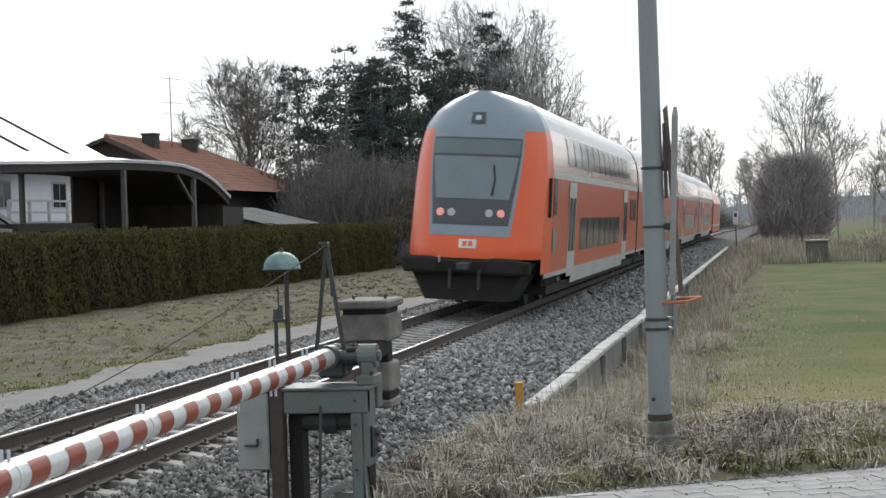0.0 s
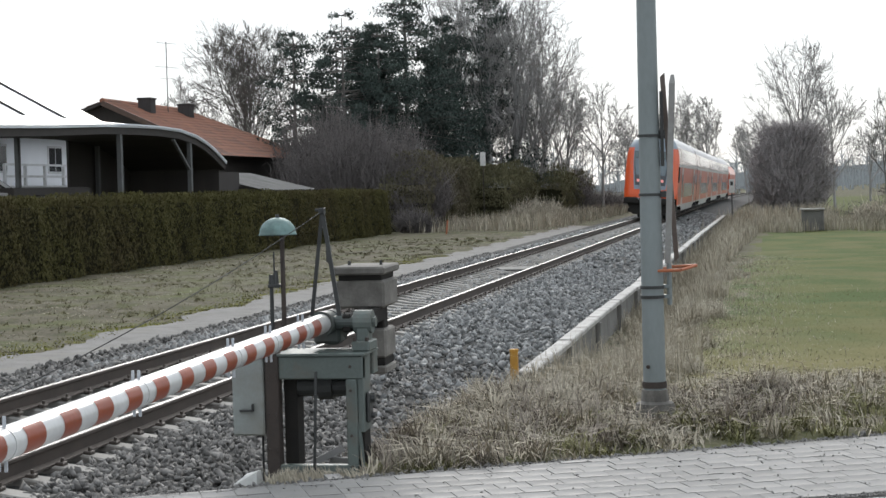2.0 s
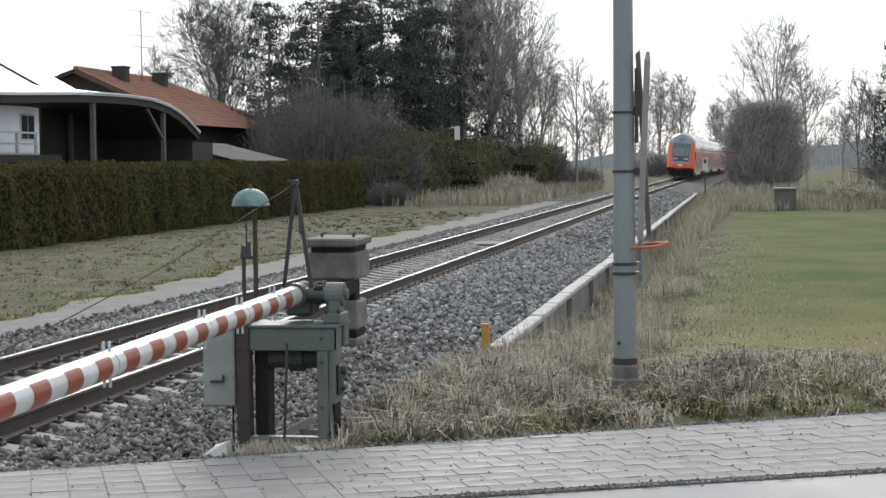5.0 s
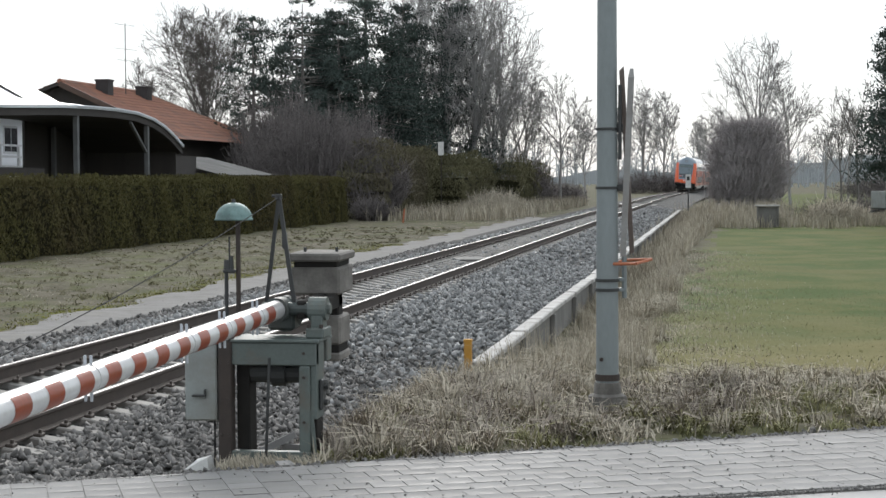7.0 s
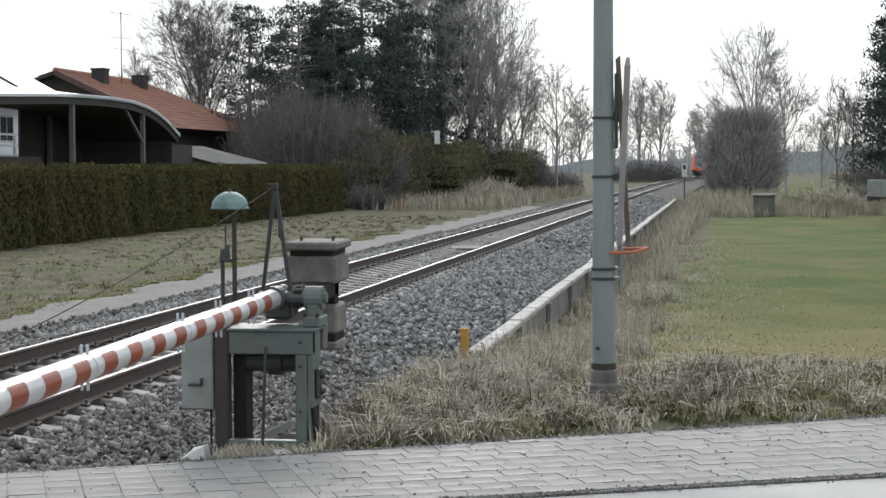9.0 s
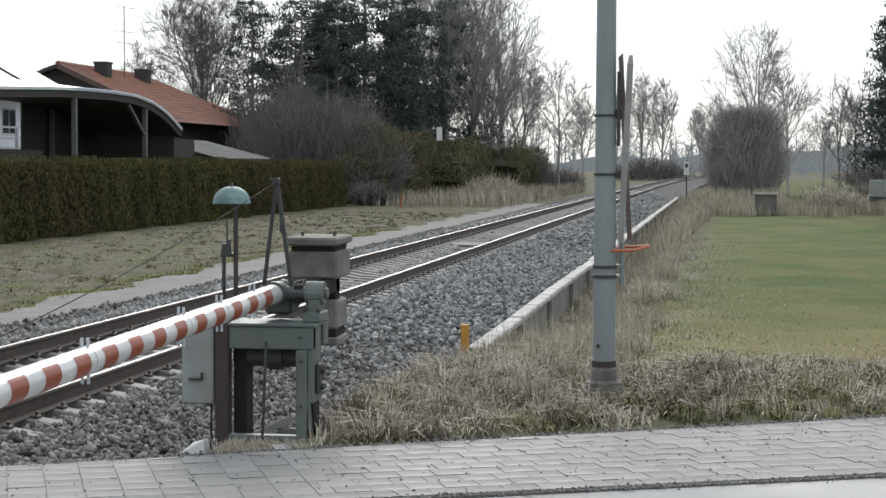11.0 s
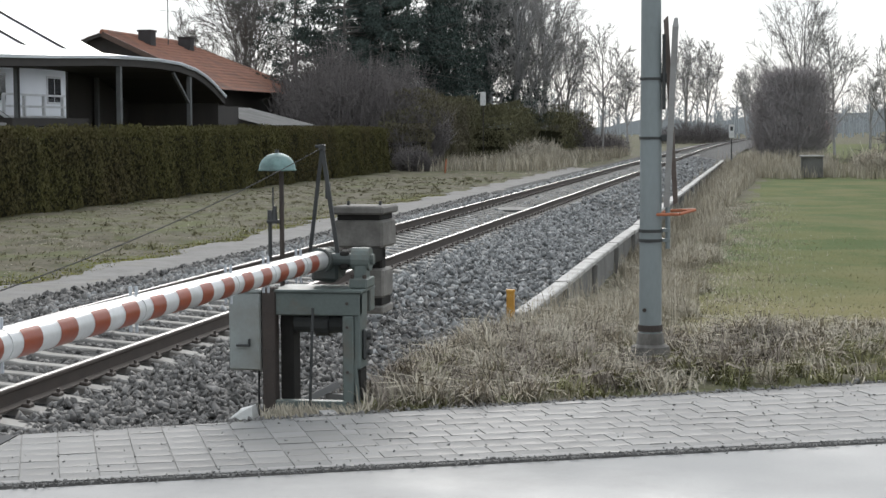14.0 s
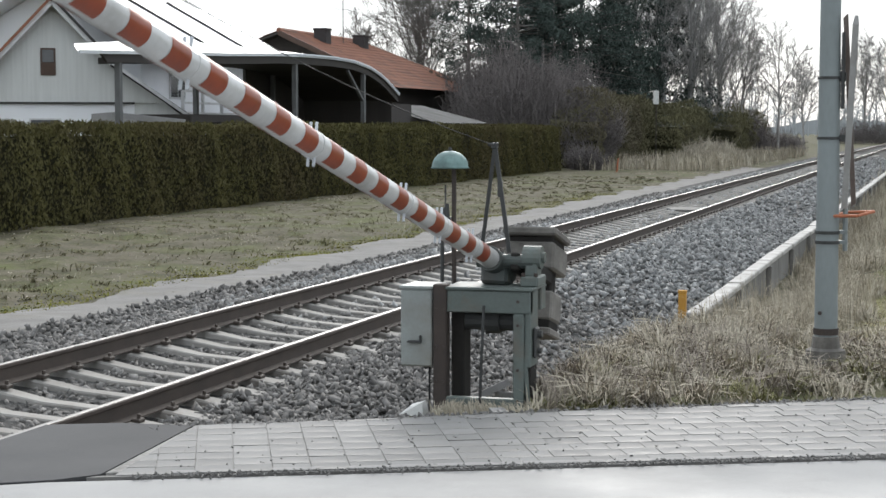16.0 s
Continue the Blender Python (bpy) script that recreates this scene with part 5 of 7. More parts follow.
def twig_mesh(name, segs, mat, thin=0.01):
    """Fine twigs as three-sided tapering spikes, joined."""
    P = np.array([s[0] for s in segs]); Q = np.array([s[1] for s in segs])
    A = np.maximum(np.array([s[2] for s in segs]), thin) * 2.0
    D = Q - P
    D /= np.linalg.norm(D, axis=1)[:, None] + 1e-9
    ref = np.where(np.abs(D[:, 2:3]) > 0.9, np.array([[1.0, 0, 0]]), np.array([[0, 0, 1.0]]))
    U = np.cross(D, ref); U /= np.linalg.norm(U, axis=1)[:, None]
    W = np.cross(D, U)
    ang = np.arange(3) * math.tau / 3
    ring_ = U[:, None] * np.cos(ang)[None, :, None] + W[:, None] * np.sin(ang)[None, :, None]
    V = np.concatenate([P[:, None] + ring_ * A[:, None, None], Q[:, None]], 1)
    F = np.array([(0, 1, 3), (1, 2, 3), (2, 0, 3)])[None] + (np.arange(len(P)) * 4)[:, None, None]
    return fast_mesh(name, V.reshape(-1, 3), F.reshape(-1, 3), mat)


def bare_tree(label, x, y, h, w, seed, limbs_n=9, r0=None, mat=None, thin=0.0115, z=-0.5, first=0.2, name="bare_tree", spread=0.62, low=0.3, side_n=9, twig_n=7, fine_n=4):
    segs = grown(seed, h, w, r0 or h * 0.016, first, limbs_n, side_n, twig_n, fine_n, spread, low)
    ob = thing(name, label, "tree", pose(x, y, z))
    part("trunk", limb_mesh("trunk", segs[:6], mat or BARK), None, ob)
    tagged(part("crown", limb_mesh("crown", segs[6:], mat or BARK, thin), None, ob), kind="stuff")
    return ob


def conifer(label, x, y, h, w, seed, z=-0.5, layers=26, bare=0.12, dens=1.0, pine=False):
    """A spruce or pine: trunk, drooping boughs and many needle tufts along them."""
    r = np.random.RandomState(seed)
    ob = thing("conifer", label, "tree", pose(x, y, z))
    trunk = M().tube((0, 0, 0), (0, 0, h * 0.97), h * 0.016, 0.03, 8)
    part("trunk", trunk, BARK, ob)
    segs, P, N = [], [], []
    for i in range(layers):
        f = bare + (1 - bare) * (i + r.uniform(0, 0.7)) / layers
        zz = h * f
        reach = w * 0.5 * ((1 - f) ** 0.62 * (0.75 + 0.25 * min(1, f / 0.2)) if not pine else min(1.0, 2.1 * max(0.04, 1.03 - f)) ** 0.7 * (0.9 + 0.2 * math.sin(14.0 * f + seed)))
        for b in range(r.randint(6, 9)):
            a = r.uniform(0, math.tau)
            L = reach * r.uniform(0.45, 1.2) + 0.25
            tip = np.array([math.cos(a) * L, math.sin(a) * L, zz + L * r.uniform(-0.25, 0.28)])
            root = np.array([0, 0, zz])
            segs.append((root, tip, 0.05, 0.012))
            m = max(8, int(L * 46 * dens))
            t = r.uniform(0.2, 1.05, m) ** 0.8 if not pine else r.normal(0.92, 0.13, m)
            q = root + (tip - root) * t[:, None] + r.normal(0, 0.10 + 0.07 * L, (m, 3)) * np.array([1, 1, 0.7])
            P.append(q)
            N.append(np.tile(np.array([math.cos(a), math.sin(a), 0.6]), (m, 1)))
    P, N = np.concatenate(P), np.concatenate(N)
    V, F = leaf_cloud(P, N, np.full(len(P), 0.21), r, 0.34, 0.5)
    tagged(part("bough_work", limb_mesh("bough_work", segs, BARK), None, ob), kind="stuff")
    tagged(part("needles", fast_mesh("needles", V, F, NEEDLE), None, ob), kind="stuff")
    return ob


def brush(label, x, y, w, d, h, n, seed, mat=None, z=-0.5, thin=0.010, boxy=0.0, name="shrub", lean=0.5):
    """A leafless shrub: many fine stems fanning up from the ground, filling a rounded or clipped outline."""
    r = np.random.RandomState(seed)
    segs = []
    for i in range(n):
        a, rad = r.uniform(0, math.tau), math.sqrt(r.uniform())
        bx, by = math.cos(a) * rad * w * 0.42, math.sin(a) * rad * d * 0.42
        hh = h * ((1 - rad ** 2 * (1 - boxy)) ** 0.5 * 0.62 + 0.38) * r.uniform(0.35, 1.0) ** 0.8 * (0.88 + 0.16 * math.sin(2.1 * bx + seed) * math.cos(1.7 * by))
        p = np.array([bx * 0.8, by * 0.8, hh * r.uniform(0, 0.5)])
        q = np.array([bx * (1.05 + 0.1 * lean), by * 1.1, hh]) + r.normal(0, 0.10 * lean * w, 3) * np.array([1, 1, 0.15])
        mid_ = (p + q) / 2 + r.normal(0, 0.12, 3)
        segs += [(p, mid_, 0.018, 0.012), (mid_, q, 0.012, 0.006)]
        for k in range(4):
            s = p + (q - p) * r.uniform(0.3, 0.98) + r.normal(0, 0.1, 3)
            segs.append((s, s + r.normal(0, 0.33, 3) + np.array([0, 0, 0.28]), 0.010, 0.005))
    ob = thing(name, label, "shrub", pose(x, y, z))
    tagged(part("crown", twig_mesh("crown", segs, mat or TWIGS, thin), None, ob), kind="stuff")
    for k in range(5):
        a = k * 1.26 + seed
        part("stem", M().tube((math.cos(a) * 0.06 * w, math.sin(a) * 0.06 * d, 0), (math.cos(a) * 0.2 * w, math.sin(a) * 0.2 * d, h * 0.5), 0.04, 0.012, 6), mat or TWIGS, ob)
    return ob


# dark conifers behind the second hedge
for i, (x, y, h, w) in enumerate(((-17.4, 113, 17.7, 9.6), (-14.2, 127, 18.3, 9.2), (-19.2, 111, 13.8, 7.0), (-16.9, 124, 15.6, 8.0), (-21.5, 117, 13.8, 7.0), (-15.9, 117, 12.8, 7.5))):
    conifer("tall dark green conifer with ragged boughs", x, y, h, w, 20 + i, dens=1.25)
for i, (x, y, h, w) in enumerate(((-24.3, 109.5, 13.6, 5.4), (-20.8, 109, 14.4, 6.0), (-22.5, 114, 13.2, 6.4), (-18.6, 110, 13.4, 6.0))):
    conifer("dark pine with clumped boughs and gaps between", x, y, h, w, 34 + i, layers=15, bare=0.30, dens=1.0, pine=True)
conifer("dark green conifer at the meadow's edge", 14.9, 84, 11.0, 4.6, 31, bare=0.22, dens=1.3)
# bare trees round them
bare_tree("bare broad deciduous tree behind the houses", -31.6, 122, 14.9, 11.0, 141, 14, first=0.2, low=0.14, spread=0.8, side_n=12, twig_n=9, fine_n=5)
bare_tree("bare broad deciduous tree behind the houses", -37.5, 124, 10.0, 6.5, 40, 7)
AMONG = "tall bare tree among the conifers"
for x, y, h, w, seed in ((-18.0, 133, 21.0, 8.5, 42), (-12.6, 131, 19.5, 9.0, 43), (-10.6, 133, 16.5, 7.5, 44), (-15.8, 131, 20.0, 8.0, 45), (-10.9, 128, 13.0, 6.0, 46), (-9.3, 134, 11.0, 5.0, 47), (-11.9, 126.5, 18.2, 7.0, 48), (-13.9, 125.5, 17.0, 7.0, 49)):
    bare_tree(AMONG, x, y, h, w, seed, 9, mat=HAZYBARK, spread=0.5, low=0.10, first=0.14, side_n=8)
bare_tree("lone bare tree with forked limbs beside the track", -7.0, 142, 11.4, 5.6, 51, 8, r0=0.17, mat=HAZYBARK, first=0.26, spread=0.95, low=0.24, side_n=8, twig_n=6, fine_n=3, thin=0.012)
bare_tree("bare tree behind the dense bush", 9.3, 150, 14.2, 9.0, 52, 9, r0=0.2, mat=HAZYBARK, first=0.2, spread=0.6, low=0.25, thin=0.013, side_n=8, twig_n=6)
bare_tree("bare tree behind the dense bush", 12.2, 148, 10.8, 6.2, 53, 8, r0=0.15, mat=HAZYBARK, low=0.12, thin=0.013, side_n=8, twig_n=6)
bare_tree("bare tree behind the dense bush", 6.0, 160, 9.4, 4.6, 54, 6, r0=0.12, mat=HAZYBARK, low=0.15, side_n=7)
BENDT = "hazy bare tree at the bend of the line"
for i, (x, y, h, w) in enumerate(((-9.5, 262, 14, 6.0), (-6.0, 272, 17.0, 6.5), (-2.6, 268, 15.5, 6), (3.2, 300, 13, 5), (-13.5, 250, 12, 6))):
    bare_tree(BENDT, x, y, h, w, 60 + i, 9, mat=HAZYBARK, thin=0.022, spread=0.42, low=0.10, side_n=9, twig_n=6, fine_n=3)
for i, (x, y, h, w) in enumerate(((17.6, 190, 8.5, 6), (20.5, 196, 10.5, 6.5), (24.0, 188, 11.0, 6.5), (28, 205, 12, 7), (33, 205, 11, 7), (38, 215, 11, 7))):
    bare_tree("bare field tree with many upright limbs", x, y, h, w, 70 + i, 7, r0=0.17, mat=HAZYBARK, thin=0.015, spread=0.5, low=0.15, side_n=7, twig_n=5, fine_n=3)
for x, seed in ((15.6, 76), (16.9, 77)):
    bare_tree("slender bare tree at the field's edge", x, 135, 9.0 if seed == 76 else 10.0, 3.0, seed, 6, r0=0.11, mat=BARK, spread=0.4, low=0.25, side_n=6, twig_n=4, fine_n=3)
# leafless brush
THICKET = "brown leafless thicket behind the hedge"
for x, y, w, d, h, n, seed in ((-17.6, 98.5, 9.5, 7, 8.0, 2200, 81), (-20.2, 102, 7.5, 6, 9.4, 1700, 82), (-14.4, 98, 6, 5, 5.4, 1500, 83), (-24.0, 110, 7, 6, 6.6, 800, 84), (-16.2, 103, 7, 5, 8.2, 1000, 94)):
    brush(THICKET, x, y, w, d, h, n, seed, thin=0.0085, boxy=0.25)
brush("dark brown shrub at the hedge's end", -9.4, 136, 6, 8, 4.6, 900, 95)
rb = np.random.RandomState(85)
nb = 19000
ang, rad, hz = rb.uniform(0, math.tau, nb), np.sqrt(rb.uniform(0, 1, nb)), rb.uniform(0, 1, nb)
wide = 2.9 * (0.5 + 0.25 * hz + 0.36 * np.sin(np.clip(hz * 1.05 + 0.12, 0, 1) * math.pi) ** 0.8) * np.where(hz > 0.86, np.sqrt(np.maximum(0.05, 1 - ((hz - 0.86) / 0.2) ** 2)), 1)
wide = wide * (1 + 0.10 * np.sin(3 * ang + 4 * hz) + 0.07 * np.sin(7 * ang - 9 * hz)) * rb.uniform(0.86, 1.10, nb)
pts = np.stack([np.cos(ang) * rad * wide + 0.35 * hz, np.sin(ang) * rad * wide, 0.1 + hz * 5.9], 1)
tips = pts + np.stack([np.cos(ang) * 0.25, np.sin(ang) * 0.25, np.full(nb, 0.45)], 1) * (0.3 + 2.2 * rb.uniform(0, 1, (nb, 1)) ** 4) + rb.normal(0, 0.22, (nb, 3))
bush = thing("shrub", "dense leafless brown bush beside the railway", "shrub", pose(7.9, 117, -0.5))
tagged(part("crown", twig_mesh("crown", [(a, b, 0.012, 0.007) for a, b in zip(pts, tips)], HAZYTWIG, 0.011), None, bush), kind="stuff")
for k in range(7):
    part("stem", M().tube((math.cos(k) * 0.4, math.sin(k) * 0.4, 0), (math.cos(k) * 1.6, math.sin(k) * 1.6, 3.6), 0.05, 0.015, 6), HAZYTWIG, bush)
brush("low dry brown leafless shrub", -13.0, 93.5, 2.4, 2.0, 1.6, 260, 86)
brush("dry brown scrub along the line", -9.5, 118, 4, 20, 1.7, 700, 87, mat=DRYGRASS)
brush("dry brown scrub along the line", -7.2, 150, 4, 14, 2.4, 500, 88)
brush("dark low wood beyond the fields", 26, 190, 16, 8, 4.0, 900, 89)
brush("dark low wood at the bend", -4, 255, 14, 10, 4.5, 900, 90)
brush("dark dead scrub between the reeds and the far field", 17.5, 102.5, 15, 3, 1.5, 600, 92)
brush("twigs by the field box", 12.5, 92, 3.5, 3, 1.2, 300, 91, mat=DRYGRASS)

# far woods: crowded thin crowns at the edge of sight, hazed by their colour
far = np.random.RandomState(9)
segs = []
for i in range(950):
    y = far.uniform(380, 620)
    x = far.uniform(-0.62, 0.35) * y
    hh = far.uniform(7, 13) * (1.25 if x < -40 else 0.8)
    p = np.array([x, y, -1.0])
    q = p + np.array([far.normal(0, 0.6), 0, hh])
    segs.append((p, q, 0.25, 0.10))
    for k in range(9):
        s = p + (q - p) * far.uniform(0.35, 0.95)
        segs.append((s, s + np.array([far.normal(0, 1.4), 0, far.uniform(0.6, 2.4)]), 0.12, 0.05))
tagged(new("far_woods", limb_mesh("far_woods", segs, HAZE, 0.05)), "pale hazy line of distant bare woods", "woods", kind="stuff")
ridge_m = M()
xs = np.linspace(-700, 500, 90)
for a, b in zip(xs, xs[1:]):
    za, zb = 6 + 3 * math.sin(a * 0.021) + 1.5 * math.sin(a * 0.13), 6 + 3 * math.sin(b * 0.021) + 1.5 * math.sin(b * 0.13)
    ridge_m.add([(a, 640, -1), (b, 640, -1), (b, 640, zb), (a, 640, za), (a, 646, -1), (b, 646, -1), (b, 646, zb), (a, 646, za)], [(0, 1, 2, 3), (3, 2, 6, 7), (7, 6, 5, 4)])
tagged(new("far_ridge", ridge_m.mesh("far_ridge", HAZE)), "wooded rise on the horizon in a pale haze colour", "backdrop", kind="structure")

# ---- things beside the line ----
box_ = thing("field_box", "low weathered concrete box at the meadow's edge", "box", pose(8.75, 88, -0.42))
part("inside", M().box(-0.5, 0.5, -0.3, 0.4, -0.2, 0.82, 0.02), WALLBOARD, box_, "dark hollow inside")
for sx in (-0.55, 0.47):
    part("side", M().box(sx, sx + 0.08, -0.42, 0.42, -0.2, 0.85, 0.01), WALLBOARD, box_)
part("lid", M().box(-0.62, 0.62, -0.5, 0.5, 0.85, 0.92, 0.02), WALLCAP, box_)
sign = thing("track_sign", "small white track sign on a thin dark post", "track sign", pose(3.95, 128, -0.6))
part("post", M().tube((0, 0, -0.3), (0, 0, 2.6), 0.045, 0.045, 8), DARKSTEEL, sign)
part("sign_board", M().box(-0.2, 0.2, -0.07, -0.045, 1.75, 2.75, 0.005), WHITEP, sign)
part("sign_bar", M().box(-0.1, 0.1, -0.08, -0.07, 2.3, 2.6, 0.002), DARKSTEEL, sign)
sign2 = thing("track_sign", "small pale board on a post before the hedge", "track sign", pose(-11.1, 106, -0.5))
part("post", M().tube((0, 0, 0), (0, 0, 4.6), 0.03, 0.03, 8), TIMBER, sign2)
part("sign_board", M().box(-0.17, 0.17, -0.07, -0.04, 3.9, 4.75, 0.005), WHITEP, sign2)
stake = thing("orange_stake", "short faded orange survey stake", "stake", pose(-10.2, 88, -0.42))
part("post", M().tube((0, 0, -0.2), (0.1, 0, 0.75), 0.045, 0.045, 6), ORANGEP, stake)
duct = tagged(new("track_duct", M().box(-0.62, 0.62, 43.4, 44.9, -0.215, -0.17, 0.01).mesh("track_duct", WALLBOARD)), "flat dark cover between the rails", "track cover")

trailer = thing("farm_trailer", "grey open farm trailer parked at the meadow's edge", "trailer", pose(16.4, 95, -0.62, 0, 0, 20))
for sy in (-0.9, 0.9):
    part("side_board", M().box(-1.7, 1.7, sy - 0.03, sy + 0.03, 0.85, 1.75, 0.01), CABINET, trailer)
for sx in (-1.7, 1.7):
    part("end_board", M().box(sx - 0.03, sx + 0.03, -0.87, 0.87, 0.85, 1.75, 0.01), CABINET, trailer)
part("bed", M().box(-1.72, 1.72, -0.9, 0.9, 0.75, 0.85, 0.02), DARKSTEEL, trailer)
part("drawbar", M().bar((-1.7, 0, 0.7), (-2.9, 0, 0.55), 0.12, 0.1), DARKSTEEL, trailer)
for sy in (-0.8, 0.8):
    part("wheel", M().tube((0.3, sy - 0.1, 0.36), (0.3, sy + 0.1, 0.36), 0.36, 0.36, 18), TUNDER, trailer)

# ---- the train: double-deck push-pull set running away ----
TS = 1.045
WP = [(1.36, 0.42), (1.40, 0.85), (1.40, 1.3), (1.40, 2.80), (1.385, 3.2), (1.34, 3.6), (1.26, 3.92), (1.10, 4.2), (0.86, 4.42), (0.62, 4.55), (0.32, 4.61), (0.0, 4.63)]
TILT = CANT_ANGLE


def half_width(z):
    return float(np.interp(z, [p[1] for p in WP], [p[0] for p in WP]))


def ring(z0, z1, y0, y1, steps=6, out=0.0):
    """Both side skins between two heights, from y0 to y1."""
    m = M()
    for s in (-1, 1):
        zs_ = np.linspace(z0, z1, steps + 1)
        for a, b in zip(zs_, zs_[1:]):
            wa, wb = half_width(a) + out, half_width(b) + out
            m.add([(s * wa, y0, a), (s * wa, y1, a), (s * wb, y1, b), (s * wb, y0, b)], [(0, 1, 2, 3)])
    return m


def side_plate(s, ya, yb, z0, z1, out, steps=2):
    m = M()
    zs_ = np.linspace(z0, z1, steps + 1)
    for a, b in zip(zs_, zs_[1:]):
        wa, wb = half_width(a) + out, half_width(b) + out
        m.add([(s * wa, ya, a), (s * wa, yb, a), (s * wb, yb, b), (s * wb, ya, b)], [(0, 1, 2, 3)])
    return m


def bogie(ob, y):
    bg = part("bogie", M().box(-1.15, 1.15, y - 1.6, y + 1.6, 0.42, 0.62, 0.03).box(-1.18, -1.02, y - 1.7, y + 1.7, 0.35, 0.75, 0.03).box(1.02, 1.18, y - 1.7, y + 1.7, 0.35, 0.75, 0.03), TUNDER, ob)
    for dy in (-1.25, 1.25):
        for s in (-1, 1):
            part("wheel", M().tube((s * 0.66, y + dy, 0.46), (s * 0.79, y + dy, 0.46), 0.46, 0.44, 20).tube((s * 0.79, y + dy, 0.46), (s * 1.0, y + dy, 0.46), 0.10, 0.10, 10), DARKSTEEL, bg)
            part("axle_box", M().box(s * 1.1 - 0.12, s * 1.1 + 0.12, y + dy - 0.2, y + dy + 0.2, 0.32, 0.62, 0.03), LAMPCLEAR if dy > 0 else TUNDER, bg)


def coach(name, label, front, L=26.6):
    """A double-deck coach from y=0 to y=L with its rail level at z=0; front: a driving cab at y=0."""
    ob = thing(name, label, "railway coach", pose(0, 0, 0), "coaches of the train")
    y0 = 2.6 if front else 0.25
    yb = 4.6 if front else 3.3
    part("skirt", ring(0.42, 0.80, yb + 2.1, L - 5.5, 2), TWHITE, ob)
    for s_ in (-1, 1):
        part("bogie_skirt", side_plate(s_, y0 - (1.0 if front else 0), yb + 2.1, 0.70, 0.80, 0, 1), TWHITE, ob)
        part("bogie_skirt", side_plate(s_, L - 5.5, L - 0.25, 0.70, 0.80, 0, 1), TWHITE, ob)
    part("lower_side", ring(0.80, 2.86, y0, L - 0.25, 5), TRED, ob)
    part("waist_band", ring(2.86, 3.02, y0, L - 0.25, 1, 0.004), TWHITE, ob)
    # sky glare on this band is painted in, over the same red
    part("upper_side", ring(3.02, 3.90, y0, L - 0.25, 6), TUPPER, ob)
    rf = M()
    zs_ = [3.90, 4.03, 4.15, 4.30, 4.45, 4.55, 4.61, 4.63]
    pr = [(-half_width(z), z) for z in zs_] + [(half_width(z), z) for z in zs_[::-1][1:]]
    pr[len(zs_) - 1] = (0.0, 4.63)
    for a, b in zip(pr, pr[1:]):
        rf.add([(a[0], y0, a[1]), (a[0], L - 0.25, a[1]), (b[0], L - 0.25, b[1]), (b[0], y0, b[1])], [(0, 1, 2, 3)])
    rf.smooth = True
    part("roof", rf, TROOF, ob)
    outline = [(half_width(z), z) for z in (0.42, 0.8, 1.3, 2.55, 2.8, 3.15, 3.55, 3.95, 4.3, 4.55)]
    outline = outline + [(0, 4.63)] + [(-a, b) for a, b in outline[::-1]]
    part("end_wall", M().prism(outline, L - 0.26, L - 0.24, 'y'), TDARK, ob)
    if not front:
        part("end_wall", M().prism(outline, 0.24, 0.26, 'y'), TDARK, ob)
    part("gangway", M().box(-0.75, 0.75, L - 0.3, L + 0.1, 0.9, 3.0, 0.03), TUNDER, ob)
    part("floor_pan", M().box(-1.3, 1.3, y0 + 0.2, L - 0.3, 0.3, 0.5), TUNDER, ob)
    # windows
    for s in (-1, 1):
        for k in range(12):
            ya = 5.4 + k * 1.5
            part("upper_window", side_plate(s, ya, ya + 1.32, 3.20, 3.86, 0.012, 3), TGLASS, ob)
        for k in range(7):
            ya = 8.2 + k * 1.62
            part("lower_window", side_plate(s, ya, ya + 1.45, 1.18, 1.98, 0.012, 1), TGLASS, ob)
        for yd in (5.6, 20.6):
            d = part("door", side_plate(s, yd, yd + 1.5, 0.6, 2.82, 0.02, 1), TWHITE, ob, "pale grey sliding door")
            for dy in (0.18, 0.85):
                part("door_window", side_plate(s, yd + dy, yd + dy + 0.42, 1.2, 2.45, 0.03, 1), TGLASS, d)
        for yw in (23.4, 3.4 if not front else 24.9):
            part("side_window", side_plate(s, yw, yw + 1.0, 1.85, 2.55, 0.012, 1), TGLASS, ob)
        part("side_emblem", side_plate(s, 2.75 if front else 13.2, 3.25 if front else 13.8, 1.25 if front else 1.95, 1.75 if front else 2.35, 0.014, 1), TWHITE if not front else TGREY, ob)
    bogie(ob, 4.6 if front else 3.3)
    bogie(ob, L - 3.4)
    return ob


cab_car = coach("driving_coach", "red double-deck driving coach with a blue-grey cab front", True)


def nose_pt(u, z, out=0.0):
    """The cab's skin: u -1..1 across, z up; the front leans back above the bumper."""
    w = half_width(min(max(z, 0.42), 4.625)) if z < 4.3 else max(0.30, half_width(min(z, 4.62)))
    lean = max(0.0, z - 1.25) * 0.30 + max(0.0, z - 3.7) ** 2 * 0.35
    back = 1.0 * abs(u) ** 3.6
    return Vector((u * w * (1 - 0.05 * max(0, 1.3 - z)), lean + back - out, z))


